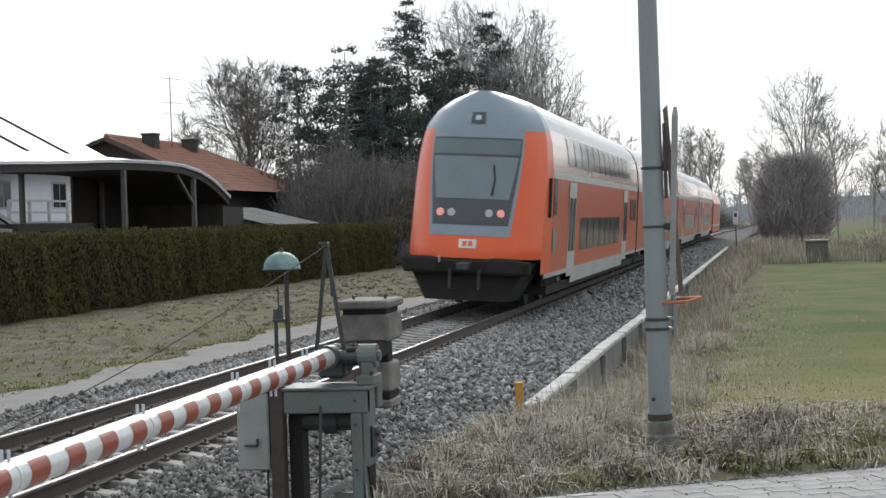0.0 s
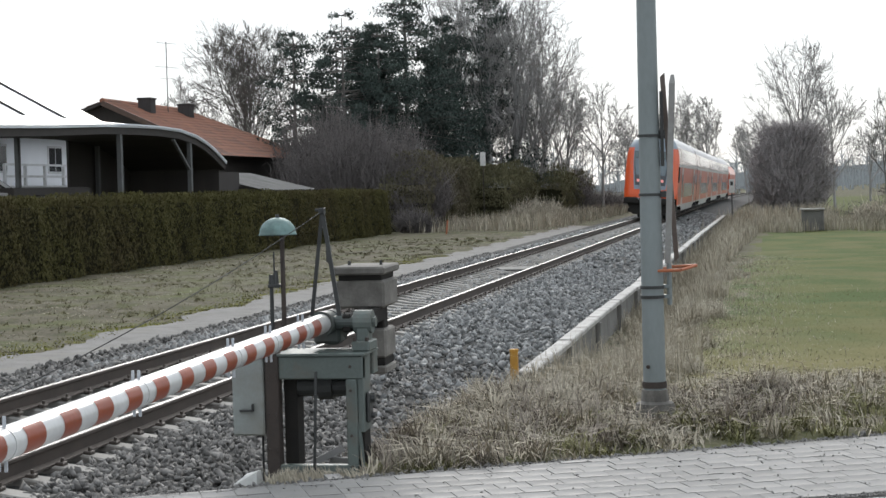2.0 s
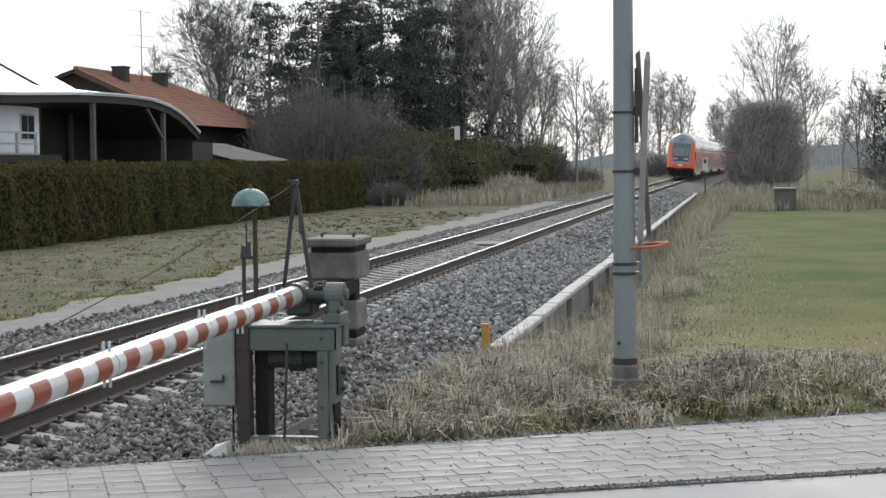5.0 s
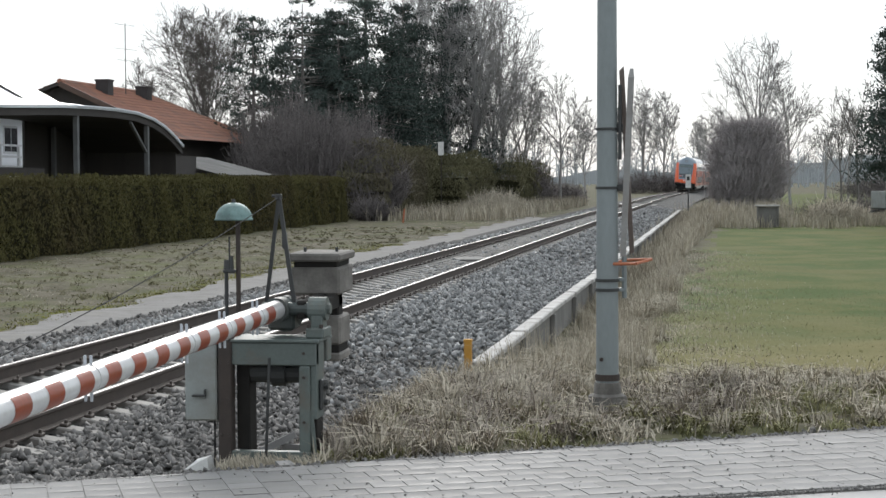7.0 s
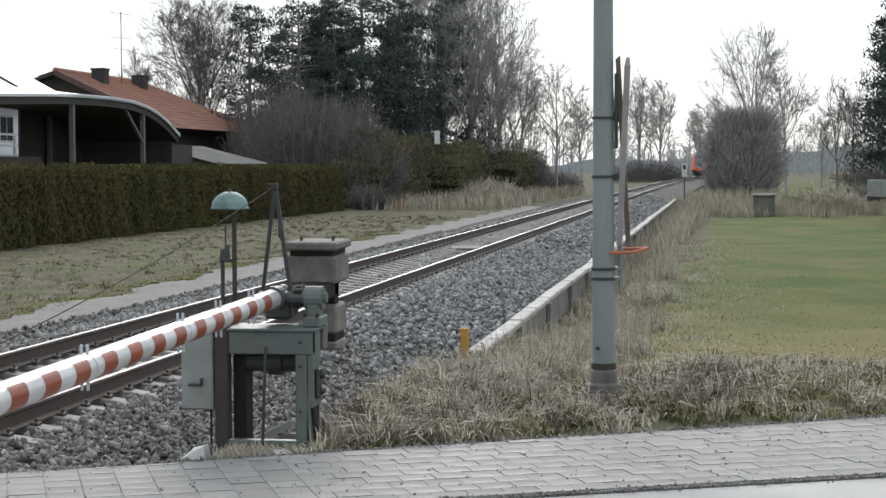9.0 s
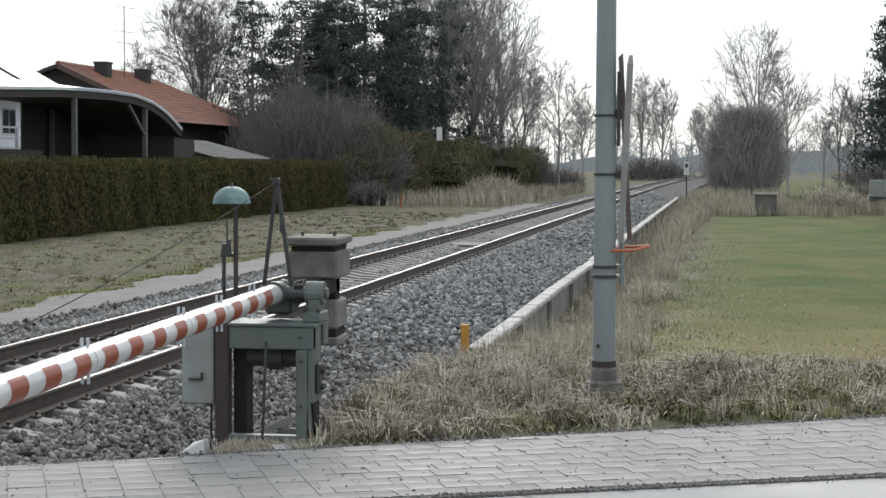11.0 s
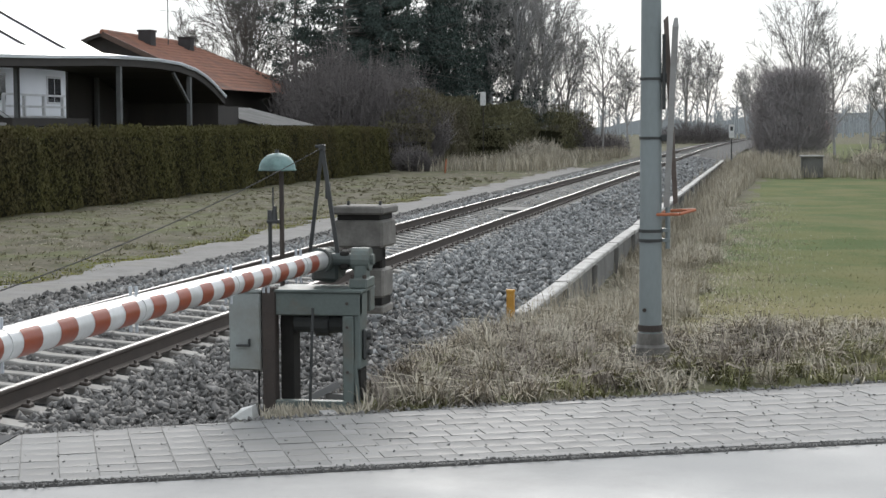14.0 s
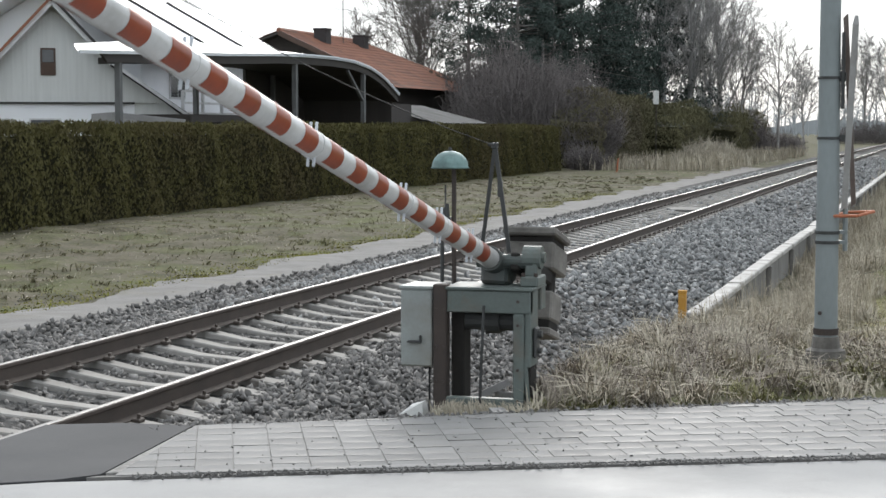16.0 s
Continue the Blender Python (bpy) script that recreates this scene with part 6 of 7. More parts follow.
def nose_patch(u0, u1, z0, z1, out, nu=10, nz=8, u0t=None, u1t=None):
    """A patch of the cab's skin; u0t, u1t: its side edges at the top."""
    u0t, u1t = (u0 if u0t is None else u0t), (u1 if u1t is None else u1t)
    vs, fs = [], []
    for j in range(nz + 1):
        f = j / nz
        a, b = u0 + (u0t - u0) * f, u1 + (u1t - u1) * f
        vs += [nose_pt(a + (b - a) * i / nu, z0 + (z1 - z0) * f, out) for i in range(nu + 1)]
    fs = [(j * (nu + 1) + i, j * (nu + 1) + i + 1, (j + 1) * (nu + 1) + i + 1, (j + 1) * (nu + 1) + i) for j in range(nz) for i in range(nu)]
    m = M().add(vs, fs)
    m.smooth = True
    return m


shell = nose_patch(-1, 1, 1.12, 3.85, 0, 24, 20)
part("cab_shell", shell, TFRONT, cab_car, "bright orange-red cab shell")
# flanks that join the cab to the side walls
for s in (-1, 1):
    fl = M()
    zs_ = np.linspace(0.80, 3.85, 16)
    for a, b in zip(zs_, zs_[1:]):
        pa, pb = nose_pt(s, max(a, 1.05)), nose_pt(s, max(b, 1.05))
        fl.add([(s * half_width(a), pa.y, a), (s * half_width(a), 2.62, a), (s * half_width(b), 2.62, b), (s * half_width(b), pb.y, b)], [(0, 1, 2, 3)])
    part("cab_flank", fl, TFRONT, cab_car)
    part("cab_window", side_plate(s, 2.75, 3.25, 2.05, 2.85, 0.016, 2), TGLASS, cab_car)
    part("mirror", M().box(s * 1.40 - 0.03, s * 1.40 + 0.06, 1.9, 2.0, 2.0, 2.85, 0.02), TUNDER, cab_car)
crown = nose_patch(-1, 1, 3.80, 4.63, 0.004, 24, 12)
part("cab_crown", crown, TGREY, cab_car, "blue-grey cab roof dome")
cr = M()
prv = None
for z in np.linspace(3.80, 4.63, 9):
    cur = [(-nose_pt(1, z).x, nose_pt(1, z).y, z), (nose_pt(1, z).x, nose_pt(1, z).y, z), (max(0.30, half_width(z)), 2.64, z), (-max(0.30, half_width(z)), 2.64, z)]
    if prv:
        cr.add([prv[1], prv[2], cur[2], cur[1]], [(0, 1, 2, 3)])
        cr.add([prv[0], prv[3], cur[3], cur[0]], [(0, 1, 2, 3)])
    prv = cur
cr.add(prv, [(0, 1, 2, 3)])
part("cab_crown_side", cr, TGREY, cab_car)
part("mask", nose_patch(-0.60, 0.60, 1.58, 3.84, 0.010, 16, 16, -0.74, 0.74), TGREY, cab_car, "blue-grey front mask")
part("mask_rim", nose_patch(-0.565, 0.565, 1.80, 3.62, 0.016, 16, 12, -0.70, 0.70), TDARK, cab_car, "dark window surround")
scr = part("windscreen", nose_patch(-0.545, 0.545, 2.34, 3.22, 0.024, 14, 8, -0.645, 0.645), TSCREEN, cab_car, "reflecting windscreen")
part("wiper", M().path([nose_pt(0.30, 2.42, 0.05), nose_pt(0.33, 2.75, 0.05), nose_pt(0.30, 3.05, 0.05)], 0.018, 5), TUNDER, scr)
part("destination_panel", nose_patch(-0.655, 0.655, 3.27, 3.58, 0.024, 12, 4, -0.68, 0.68), material("destination_glass", (0.12, 0.16, 0.165), (0.10, 0.13, 0.135), rough=0.15, scale=2, bump=0), cab_car, "dim greenish destination display")
part("lamp_panel", nose_patch(-0.545, 0.545, 1.86, 2.26, 0.024, 12, 4), TDARK, cab_car)
part("crest", nose_patch(-0.12, 0.12, 3.92, 4.16, 0.03, 3, 3), TDARK, cab_car, "square headlamp recess")
part("top_lamp", nose_patch(-0.05, 0.05, 3.99, 4.09, 0.045, 2, 2), LAMPCLEAR, cab_car)
part("emblem", nose_patch(-0.13, 0.13, 1.33, 1.51, 0.018, 4, 2), WHITEP, cab_car, "plain white emblem plate")
part("emblem_bar", nose_patch(-0.075, -0.015, 1.37, 1.47, 0.024, 2, 2), TFRONT, cab_car)
part("emblem_bar", nose_patch(0.015, 0.075, 1.37, 1.47, 0.024, 2, 2), TFRONT, cab_car)
for s in (-1, 1):
    for u, ma, nm in ((0.45, LAMPRED, "tail_lamp"), (0.28, LAMPCLEAR, "headlamp")):
        p = nose_pt(s * u, 2.05, 0.03)
        part(nm, M().tube(p, p + Vector((0, -0.03, 0)), 0.085, 0.075, 16), ma, cab_car)
    part("buffer", M().tube((s * 0.87, 0.1, 0.98), (s * 0.87, -0.45, 0.98), 0.10, 0.10, 12).box(s * 0.87 - 0.34, s * 0.87 + 0.34, -0.55, -0.45, 0.82, 1.16, 0.06), TUNDER, cab_car)
    part("hand_rail", M().path([(s * 0.55, -0.06, 1.02), (s * 0.55, -0.1, 1.16)], 0.02, 5), LAMPCLEAR, cab_car)
part("plough", M().add([(-0.84, 0.02, 0.26), (0.84, 0.02, 0.26), (1.24, 0.1, 1.0), (-1.24, 0.1, 1.0), (-0.9, 1.4, 0.24), (0.9, 1.4, 0.24), (1.36, 1.9, 1.08), (-1.36, 1.9, 1.08)], [(0, 1, 2, 3), (4, 7, 6, 5), (1, 5, 6, 2), (0, 3, 7, 4), (0, 4, 5, 1), (3, 2, 6, 7)]), TUNDER, cab_car, "black track plough and apron")
part("coupler", M().box(-0.12, 0.12, -0.5, 0.1, 0.88, 1.05, 0.03).tube((-0.3, -0.15, 0.9), (-0.3, -0.2, 0.5), 0.04, 0.03, 6).tube((0.3, -0.15, 0.9), (0.3, -0.2, 0.5), 0.04, 0.03, 6), DARKSTEEL, cab_car)
part("bumper_beam", M().box(-1.32, 1.32, -0.06, 0.12, 0.80, 1.10, 0.04), TUNDER, cab_car)

mid_car = coach("middle_coach", "red double-deck middle coach with a pale window band", False)

loco = thing("locomotive", "red locomotive pulling at the head of the train", "locomotive", pose(0, 0, 0))
lo = [(1.45, 0.5), (1.48, 1.2), (1.48, 2.9), (1.25, 3.55), (0.9, 3.85)]
lo = lo + [(-a, b) for a, b in lo[::-1]]
part("body", M().prism(lo, 0.3, 18.6, 'y'), TRED, loco)
part("roof_gear", M().box(-0.8, 0.8, 2, 17, 3.85, 4.1, 0.05), TROOF, loco)
part("frame", M().box(-1.42, 1.42, 0.1, 18.8, 0.4, 0.95, 0.04), TUNDER, loco)
part("waist_stripe", M().box(-1.49, 1.49, 0.28, 18.62, 1.0, 1.14), TWHITE, loco)
part("end_window", M().box(-1.1, 1.1, 0.27, 0.31, 2.3, 3.1), TGLASS, loco)
bogie(loco, 4.2)
bogie(loco, 14.6)

SPEED, START = 29.3, 35.6
train = [cab_car, mid_car] + [copy_thing(mid_car, pose(0, 0, 0)) for _ in range(2)] + [loco]
for ob in train:
    ob.scale = (TS, TS, TS)


def train_rows(offset, length):
    """Poses of one vehicle: its rear end runs along the line at constant speed."""
    rows = []
    for k in range(33):
        t = k * 0.5
        y = START + SPEED * t + offset
        xa, _ = track_at(y + length * 0.15)
        xb, _ = track_at(y + length * 0.85)
        a = math.degrees(math.atan2(xb - xa, length * 0.7))
        x = xa - (xb - xa) * 0.15 / 0.7
        rows.append((t, pose(x, y, 0, 0, TILT, -a)))
    return rows


def boom_rows():
    """The boom lies closed, then rises."""
    lift = [(0, -0.9), (7, -1.2), (12.5, -1.2), (13.4, -1.1), (14, 0.3), (14.5, 2.0), (15, 4.5), (15.5, 7.7), (16, 13.3)]
    # the shaft lies a little in front of and over the tube's end
    shaft = Matrix.Translation((0, -0.12, 0.10))
    return [(t, pose(BX, PY, PZ) @ shaft @ pose(0, 0, 0, -a - 0.2, 0, 0) @ shaft.inverted()) for t, a in lift]


def wire_rows():
    drop = [(0, -6.7), (7, -6.9), (12.5, -6.9), (13.4, -6.8), (14, -5.2), (14.5, -3.9), (15, -0.8), (15.5, 2.6), (16, 8.0)]
    return [(t, pose(BX, 11.85, 1.79, -a, 0, 0)) for t, a in drop]


def motions():
    offset = 0.0
    for ob, length in zip(train, [26.7 * TS] * 4 + [18.9 * TS]):
        walk(ob, train_rows(offset, length))
        offset += length
    walk(boom, boom_rows())
    walk(guy_wire, wire_rows())

# ---- grass ----
def blades(name, P, length, width, lean, mat, label, seed, kinks=True):
    """Bent grass blades, two quads each."""
    r = np.random.RandomState(seed)
    n = len(P)
    a = r.uniform(0, math.tau, n) * 0.45 + 3.0 * np.sin(P[:, 0] * 2.3 + 1.7 * np.sin(P[:, 1] * 1.9)) + 2.0 * np.sin(P[:, 1] * 3.1)
    d = np.stack([np.cos(a), np.sin(a), np.zeros(n)], 1)
    L = (length * r.uniform(0.5, 1.3, n))[:, None]
    ln = (lean * r.uniform(0.2, 1.5, n))[:, None]
    b = a + r.uniform(1.0, 2.1, n)
    s = np.stack([np.cos(b), np.sin(b), np.zeros(n)], 1) * (width * r.uniform(0.6, 1.4, n))[:, None]
    up = np.array([0, 0, 1.0])
    m1 = P + L * 0.5 * (up * np.sqrt(np.maximum(0.1, 1 - (ln * 0.6) ** 2)) + d * ln * 0.6)
    m2 = m1 + L * 0.5 * (up * (1 - ln) + d * np.minimum(1.0, ln * 1.2))
    V = np.stack([P - s, P + s, m1 + s * 0.8, m1 - s * 0.8, m2 + s * 0.15, m2 - s * 0.15], 1)
    F = np.stack([np.array([0, 1, 2, 3]), np.array([3, 2, 4, 5])])[None] + (np.arange(n) * 6)[:, None, None]
    return tagged(new(name, fast_mesh(name, V.reshape(-1, 3), F.reshape(-1, 4), mat)), label, "grass", kind="stuff")


def tussocks(name, C, per, reach, mat, label, seed, width=0.0045):
    """Grass hummocks: blades that rise from each centre in C and arch over to all sides, one way more than the others."""
    r = np.random.RandomState(seed)
    n = len(C)
    k = np.repeat(np.arange(n), per)
    size = r.uniform(0.6, 1.3, n)[k]
    a = r.uniform(0, math.tau, n)[k] + r.normal(0, 1.25, len(k))
    d = np.stack([np.cos(a), np.sin(a), np.zeros(len(k))], 1)
    b = a + r.normal(0, 0.5, len(k))
    d2 = np.stack([np.cos(b), np.sin(b), np.zeros(len(k))], 1)
    P = C[k] + np.stack([r.normal(0, 0.05, len(k)), r.normal(0, 0.05, len(k)), np.zeros(len(k))], 1) * size[:, None]
    L = (reach * size * r.uniform(0.45, 1.25, len(k)))[:, None]
    up = np.array([0, 0, 1.0])
    rise = r.uniform(0.25, 0.75, len(k))[:, None]
    s_ = np.stack([-np.sin(a), np.cos(a), r.normal(0, 0.4, len(k))], 1) * (width * r.uniform(0.6, 1.5, len(k)))[:, None]
    m1 = P + L * (up * rise * 0.75 + d * 0.28)
    m2 = m1 + L * (up * (rise - 0.55) * 0.55 + d2 * 0.42)
    V = np.stack([P - s_, P + s_, m1 + s_ * 0.85, m1 - s_ * 0.85, m2 + s_ * 0.15, m2 - s_ * 0.15], 1)
    F = np.stack([np.array([0, 1, 2, 3]), np.array([3, 2, 4, 5])])[None] + (np.arange(len(k)) * 6)[:, None, None]
    return tagged(new(name, fast_mesh(name, V.reshape(-1, 3), F.reshape(-1, 4), mat)), label, "grass", kind="stuff")


def spread(n, x0, x1, y0, y1, seed, keep=None, clump=0.0):
    r = np.random.RandomState(seed)
    x, y = r.uniform(x0, x1, n), r.uniform(y0, y1, n)
    if clump:
        c = r.randint(0, max(1, n // 40), n)
        cx, cy = r.uniform(x0, x1, n // 40 + 1), r.uniform(y0, y1, n // 40 + 1)
        x, y = cx[c] + r.normal(0, clump, n), cy[c] + r.normal(0, clump, n)
    if keep is not None:
        k = keep(x, y)
        x, y = x[k], y[k]
    return np.stack([x, y, height(x, y) - 0.01], 1)


def verge(x, y):
    d = behind_kerb(x, y)
    return (behind_pave(x, y) > 0.04) & ~((np.abs(x - 5.50) < 0.26) & (y > 13.9) & (y < 15.25)) & (d < 6.4 + 0.5 * np.sin(x * 2)) & (x > 2.55 + 0.05 * y * 0) & ~((x > 2.5) & (x < 3.68) & (y < 12.3) & (y > 10.6)) & ((x > 3.2) | (behind_pave(x, y) < 0.5))


blades("verge_dry_grass", spread(30000, 2.6, 12.5, 10.5, 20, 1, verge, 0.09), 0.20, 0.0055, 1.5, DRYGRASS, "matted dry straw-coloured grass on the verge", 1)
blades("verge_dead_stems", spread(16000, 2.7, 8.5, 11.5, 18.5, 21, lambda x, y: verge(x, y) & (x < 5.2 + 0.8 * np.sin(y * 3)), 0.11), 0.26, 0.0055, 1.5, DEADSTEM, "tangled dead brown stems on the bank", 21)
blades("mound_dead_stems", spread(2600, 5.95, 6.9, 15.1, 16.0, 22, None, 0.12), 0.20, 0.005, 1.7, DEADSTEM, "tangled dead stems over the earth mound", 22)
tussocks("verge_tussocks", spread(420, 3.3, 12.5, 11.2, 19.5, 23, lambda x, y: verge(x, y) & (behind_pave(x, y) > 0.25)), 70, 0.30, DRYGRASS, "hummocks of matted straw on the verge", 23)
tussocks("verge_green_tussocks", spread(420, 3.3, 12.5, 11.0, 18, 24, lambda x, y: verge(x, y) & (behind_kerb(x, y) < 4.6)), 55, 0.20, GREENGRASS, "low green hummocks along the pavement", 24)
tussocks("verge_dead_tussocks", spread(120, 3.3, 6.7, 11.8, 17, 25, lambda x, y: verge(x, y) & (behind_pave(x, y) > 0.4)), 60, 0.30, DEADSTEM, "tangled brown hummocks on the bank", 25)
tussocks("wall_tussocks", spread(330, 3.95, 5.6, 17, 34, 26, lambda x, y: x < 5.3 + 0.4 * np.sin(y)), 45, 0.42, DRYGRASS, "bleached hummocks of tall grass along the wall", 26)
blades("verge_green_grass", spread(26000, 2.6, 13, 10.5, 19, 2, lambda x, y: verge(x, y) & (behind_kerb(x, y) < 5.2), 0.10), 0.09, 0.005, 0.9, GREENGRASS, "short green grass among the straw", 2)
blades("bank_dry_grass", spread(12000, 2.75, 5.15, 13.4, 20.5, 3, lambda x, y: (behind_pave(x, y) > 0.9) & (y < 19.3), 0.10), 0.30, 0.0045, 1.6, DRYGRASS, "tall bent dry grass on the bank", 3)
blades("wall_dry_grass", spread(20000, 3.85, 5.9, 18, 50, 4, lambda x, y: (x < 5.2 + 0.4 * np.sin(y)) & ((x > 4.45) | (y > 30)), 0.16), 0.36, 0.005, 0.5, DRYGRASS, "tall dry grass along the retaining wall", 4)
blades("far_dry_grass", spread(16000, 3.9, 7.2, 48, 118, 5, lambda x, y: x < 5.0 + (y - 48) * 0.03, 0.3), 0.6, 0.012, 0.4, DRYGRASS, "tall dry grass along the retaining wall", 5)
blades("reed_strip", spread(9000, 4.5, 22, 86, 100, 6, None, 0.5), 0.75, 0.016, 0.35, DRYGRASS, "pale tall reeds at the meadow's end", 6)
blades("bush_reeds", spread(3000, 4.6, 10.5, 98, 114, 61, None, 0.35), 1.15, 0.014, 0.35, DRYGRASS, "pale tall reeds round the foot of the bush", 61)
blades("field_blades", spread(15000, 5.4, 14, 15, 40, 7, lambda x, y: behind_kerb(x, y) > 4.8), 0.045, 0.006, 0.9, GREENGRASS, "short meadow grass", 7)
rd = np.random.RandomState(51)
mx = 5.1 + np.abs(rd.normal(0, 0.9, 12000))
my = rd.uniform(17, 60, 12000)
blades("meadow_margin_straw", np.stack([mx, my, height(mx, my)], 1), 0.09, 0.005, 1.1, DRYGRASS, "thin straw thinning out into the meadow", 51)
ma_, mb_ = rd.uniform(2, 9, 9000), 5.0 + np.abs(rd.normal(0, 1.3, 9000))
mp_ = np.array([along(a, b) for a, b in zip(ma_ + mb_ * 0.45, mb_)])
blades("meadow_front_straw", np.column_stack([mp_, height(mp_[:, 0], mp_[:, 1])]), 0.08, 0.005, 1.1, DRYGRASS, "thin straw thinning out into the meadow", 52)
blades("left_strip_blades", spread(16000, -13.8, -4.3, 20, 80, 8, lambda x, y: x < path_left(y) + 0.1, 0.4), 0.055, 0.008, 1.3, DULLGRASS, "short winter grass beside the path", 8)
blades("left_dry_blades", spread(9000, -13.8, -4.3, 20, 90, 9, lambda x, y: x < path_left(y) + 0.1, 0.35), 0.065, 0.010, 1.5, DRYGRASS, "dry grass clumps beside the path", 9)
tussocks("left_tussocks", spread(900, -13.6, -5.4, 20, 80, 14, lambda x, y: x < path_left(y) - 0.5), 16, 0.13, DULLGRASS, "low tussocks of winter grass beside the path", 14, 0.008)
rl = np.random.RandomState(15)
ly = rl.uniform(18, 60, 9000)
lx = path_left(ly) + 0.1 - np.abs(rl.normal(0, 0.45, 9000)) + 0.15 * np.sin(ly * 1.7)
blades("path_edge_moss", np.stack([lx, ly, height(lx, ly)], 1), 0.04, 0.010, 1.2, MOSS, "yellow-green moss and grass along the path", 15)
blades("far_bank_reeds", spread(9000, -12.5, -5.5, 92, 150, 10, lambda x, y: x < -4.5, 0.6), 0.9, 0.02, 0.4, DRYGRASS, "pale dry reeds before the far hedge", 10)
rf_ = np.random.RandomState(41)
nf = 900
pf = np.stack([rf_.uniform(3.0, 3.75, nf), 11.44 + rf_.normal(0, 0.09, nf), np.full(nf, -0.1)], 1)
blades("machine_foot_grass", pf, 0.11, 0.004, 0.9, DRYGRASS, "thin dry grass at the barrier machine's foot", 41)
ng = 1000
pg = np.stack([rf_.uniform(-5.6, -3.2, ng), rf_.uniform(14, 48, ng), np.zeros(ng)], 1)
pg[:, 2] = height(pg[:, 0], pg[:, 1]) + 0.006
stones("path_pebbles", pg, rf_.uniform(0.006, 0.018, ng), GRAVEL, "loose pebbles strewn over the gravel path", "gravel")
# thin stalks with seed heads
blades("seed_stalks", spread(900, 3.9, 5.6, 15.5, 24, 11, None), 0.6, 0.0035, 0.3, DRYGRASS, "thin dry stalks standing over the grass", 11)
rm = np.random.RandomState(77)
pm_ = np.stack([rm.normal(6.45, 0.28, 260), rm.normal(15.6, 0.3, 260), np.zeros(260)], 1)
pm_[:, 2] = height(pm_[:, 0], pm_[:, 1]) - 0.015
stones("earth_mound", pm_, rm.uniform(0.02, 0.05, 260), material("dark_earth", (0.075, 0.06, 0.045), (0.05, 0.04, 0.03), scale=6, fine=40, rough=1.0, bump=0.5, spec=0.1), "small dark mound of earth in the grass", "earth mound")

# soil and grit along the pavement's back edge
re_ = np.random.RandomState(31)
ex = re_.uniform(1.9, 10, 2200)
ey = 9.96 + 0.56 * (ex - 1.795) + re_.normal(0.02, 0.06, 2200)
stones("edge_soil", np.stack([ex, ey, np.full(2200, -0.012)], 1), re_.uniform(0.006, 0.02, 2200), GRIT, "loose soil and grit along the pavement's back edge", "grit")

# ---- pieces of the setting ----
PITCH_S, PITCH_D = 0.219, 0.197
rp_ = np.random.RandomState(12)
tr = math.degrees(math.atan2(ROAD_DIR.y, ROAD_DIR.x))


def cut_outline(pts, keep):
    """Cuts a convex outline where the signed distance keep() turns negative."""
    out = []
    for p, q in zip(pts, pts[1:] + pts[:1]):
        a, b = keep(*p), keep(*q)
        if a >= 0:
            out.append(p)
        if (a >= 0) != (b >= 0):
            f = a / (a - b)
            out.append((p[0] + (q[0] - p[0]) * f, p[1] + (q[1] - p[1]) * f))
    return out


def paver_outline(pts):
    """A paver of any outline with a chamfered top edge."""
    n = len(pts)
    cx, cy = sum(p[0] for p in pts) / n, sum(p[1] for p in pts) / n
    ins = [(cx + (x - cx) * 0.985, cy + (y - cy) * 0.985) for x, y in pts]
    return M().add([(x, y, -0.05) for x, y in pts] + [(x, y, -0.0014) for x, y in pts] + [(x, y, 0.0) for x, y in ins],
                   [tuple(range(2 * n, 3 * n))] + [(a * n + k, a * n + (k + 1) % n, (a + 1) * n + (k + 1) % n, (a + 1) * n + k) for a in (0, 1) for k in range(n)])


def by_rail(u, v):
    """Distance inside the pavement's cut edge towards the rails, in the road's own directions."""
    x, y = along(u, v)
    return (x - 2.05 + 0.149 * (y - 8.43)) * 0.989


def by_verge(u, v):
    return -behind_pave(*along(u, v)) - 0.02


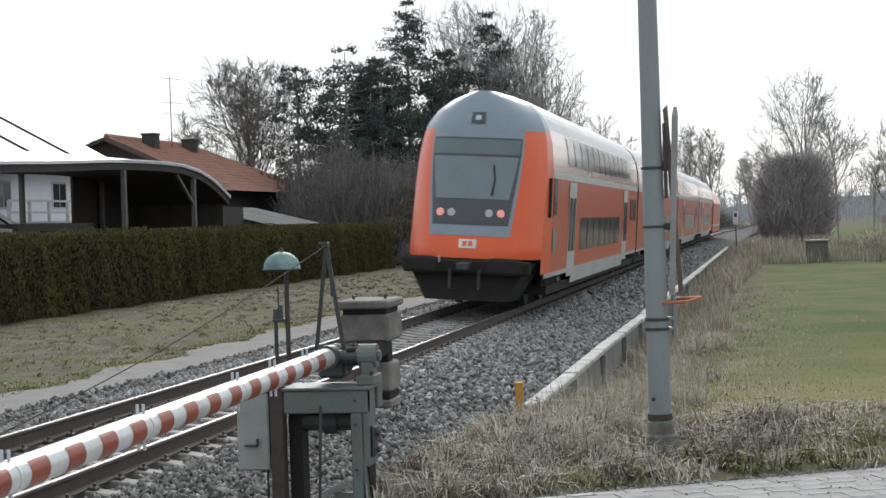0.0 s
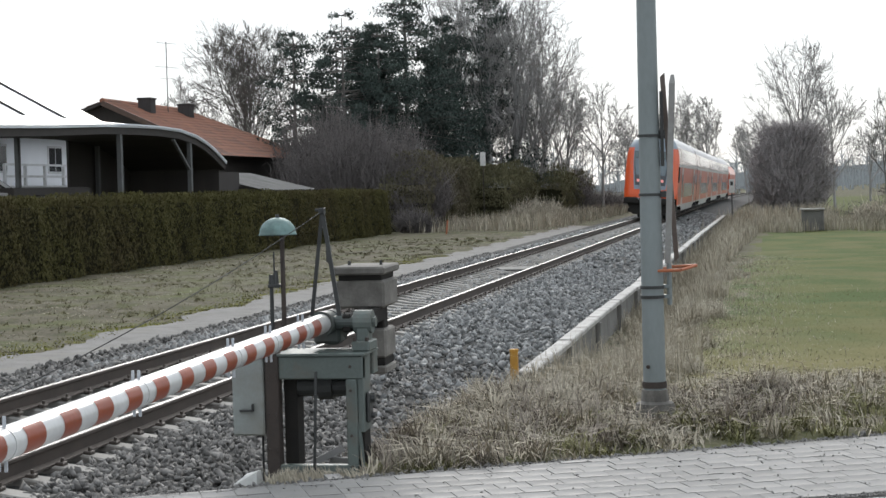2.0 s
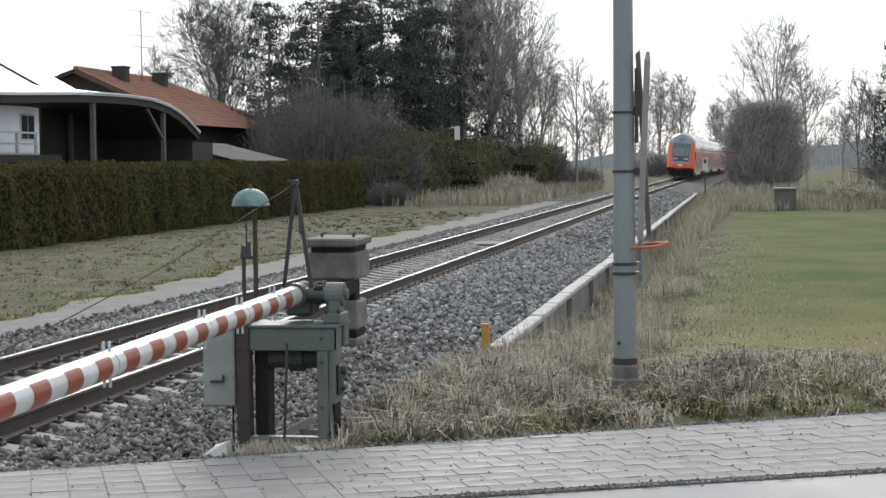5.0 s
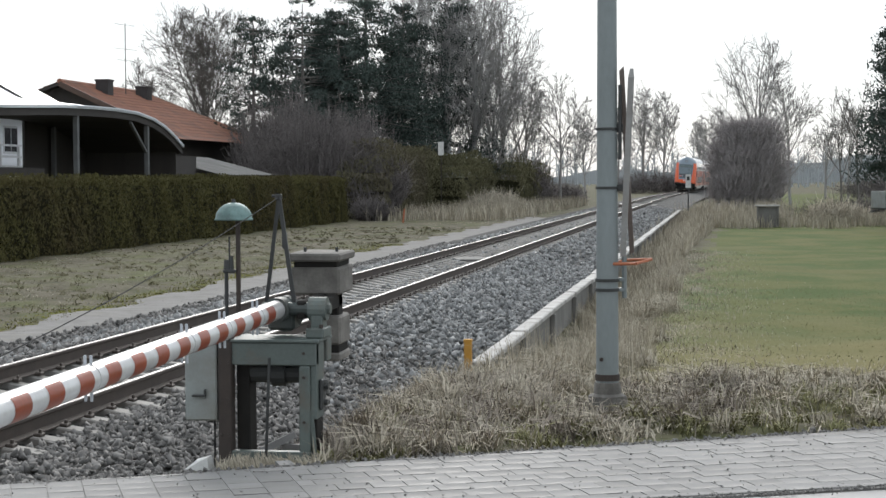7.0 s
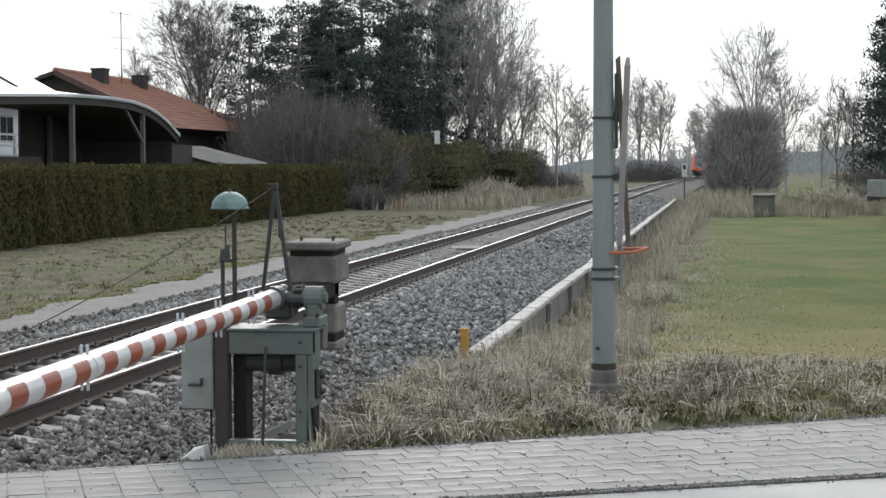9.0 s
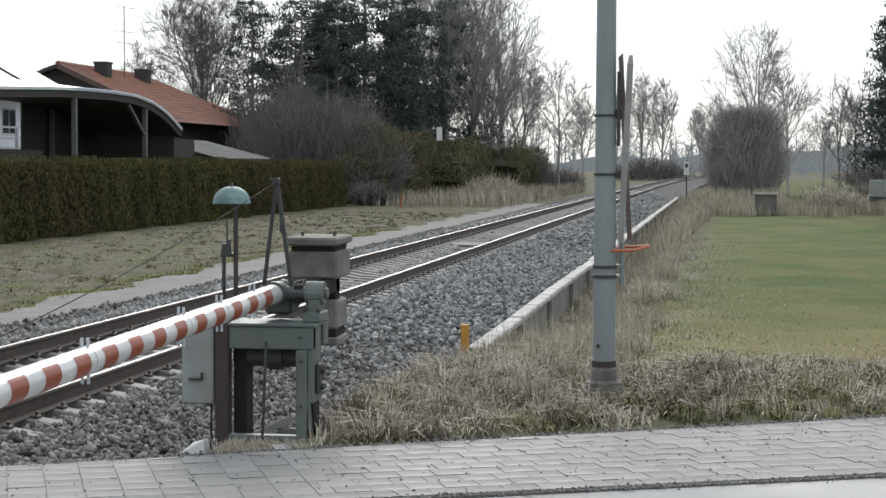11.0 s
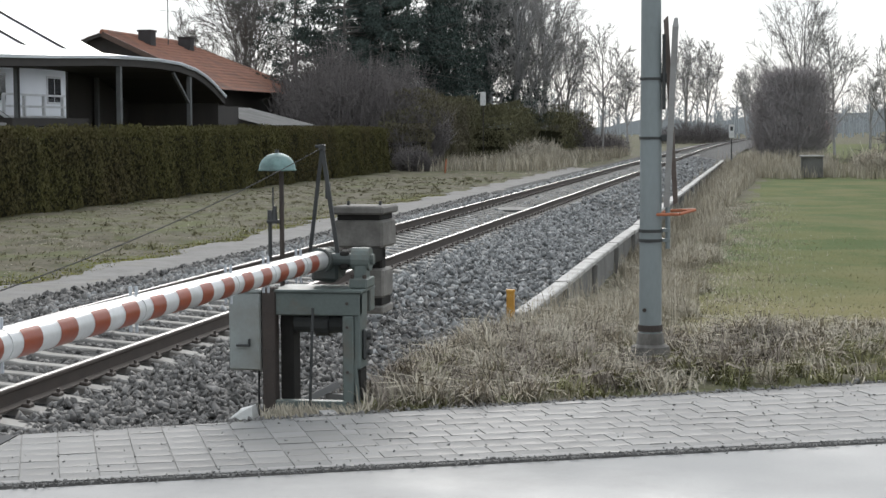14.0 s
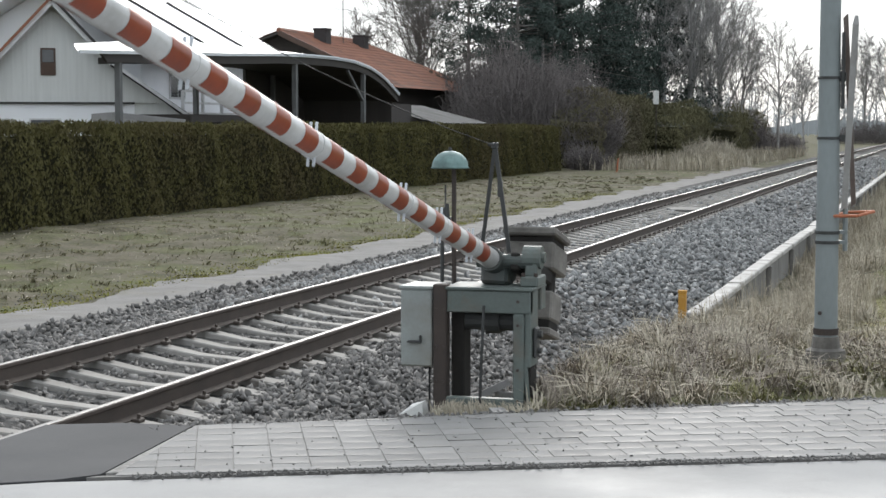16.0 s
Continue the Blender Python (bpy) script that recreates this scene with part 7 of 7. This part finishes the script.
whole = paver_outline([(-0.107, -0.0965), (0.107, -0.0965), (0.107, 0.0965), (-0.107, 0.0965)]).mesh("paver", PAVER)
for row in range(10):
    v = 0.17 + PITCH_D * (row - 0.5)
    for col in range(-8, 52):
        u = 0.139 + PITCH_S * (col + 0.5)
        shift = (0.0, 0.5, 0.25, 0.7)[row % 4] if u > 2.1 else 0.0
        if shift and u - PITCH_S <= 2.1:
            # a cut piece where the staggered bond begins
            fw = PITCH_S * shift - 0.005
            fx, fy = along(u - PITCH_S / 2 + PITCH_S * shift / 2, v)
            part("paver", paver_outline([(-fw / 2, -0.0965), (fw / 2, -0.0965), (fw / 2, 0.0965), (-fw / 2, 0.0965)]).mesh("paver", PAVER), None, pavement, at=pose(fx, fy, 0, 0, 0, tr))
        u += PITCH_S * shift
        corners = [(u + a * 0.107, v + b * 0.0965) for a, b in ((-1, -1), (1, -1), (1, 1), (-1, 1))]
        m_ = whole
        if min(by_rail(*c) for c in corners) < 0 or min(by_verge(*c) for c in corners) < 0:
            cut = cut_outline(cut_outline(corners, by_rail), by_verge) if max(by_rail(*c) for c in corners) > 0.03 else []
            if len(cut) < 3 or max(p[0] for p in cut) - min(p[0] for p in cut) < 0.03:
                continue
            m_ = paver_outline([(a - u, b - v) for a, b in cut]).mesh("paver", PAVER)
        x, y = along(u, v)
        part("paver", m_, None, pavement, at=pose(x, y, rp_.uniform(-0.002, 0.002), rp_.uniform(-0.4, 0.4), rp_.uniform(-0.4, 0.4), tr + rp_.uniform(-0.3, 0.3)))
for col in range(30):
    x, y = along(0.0 + col * 0.5, 0.022)
    part("kerb_stone", kerb_stone, None, pavement, at=pose(x, y, -0.011, 0, 0, tr))

for i in range(230):
    y = 9.41 + 0.57 * i
    cx, a = track_at(y)
    if behind_kerb(0.3, y) < 1.0:
        continue
    so = part("sleeper", SLEEPER_MESH, None, ballast_bed, at=pose(cx, y, -0.188, 0, CANT_ANGLE, -math.degrees(a)))
    part("rail_clip", CLIP_MESH, None, so)

motions()
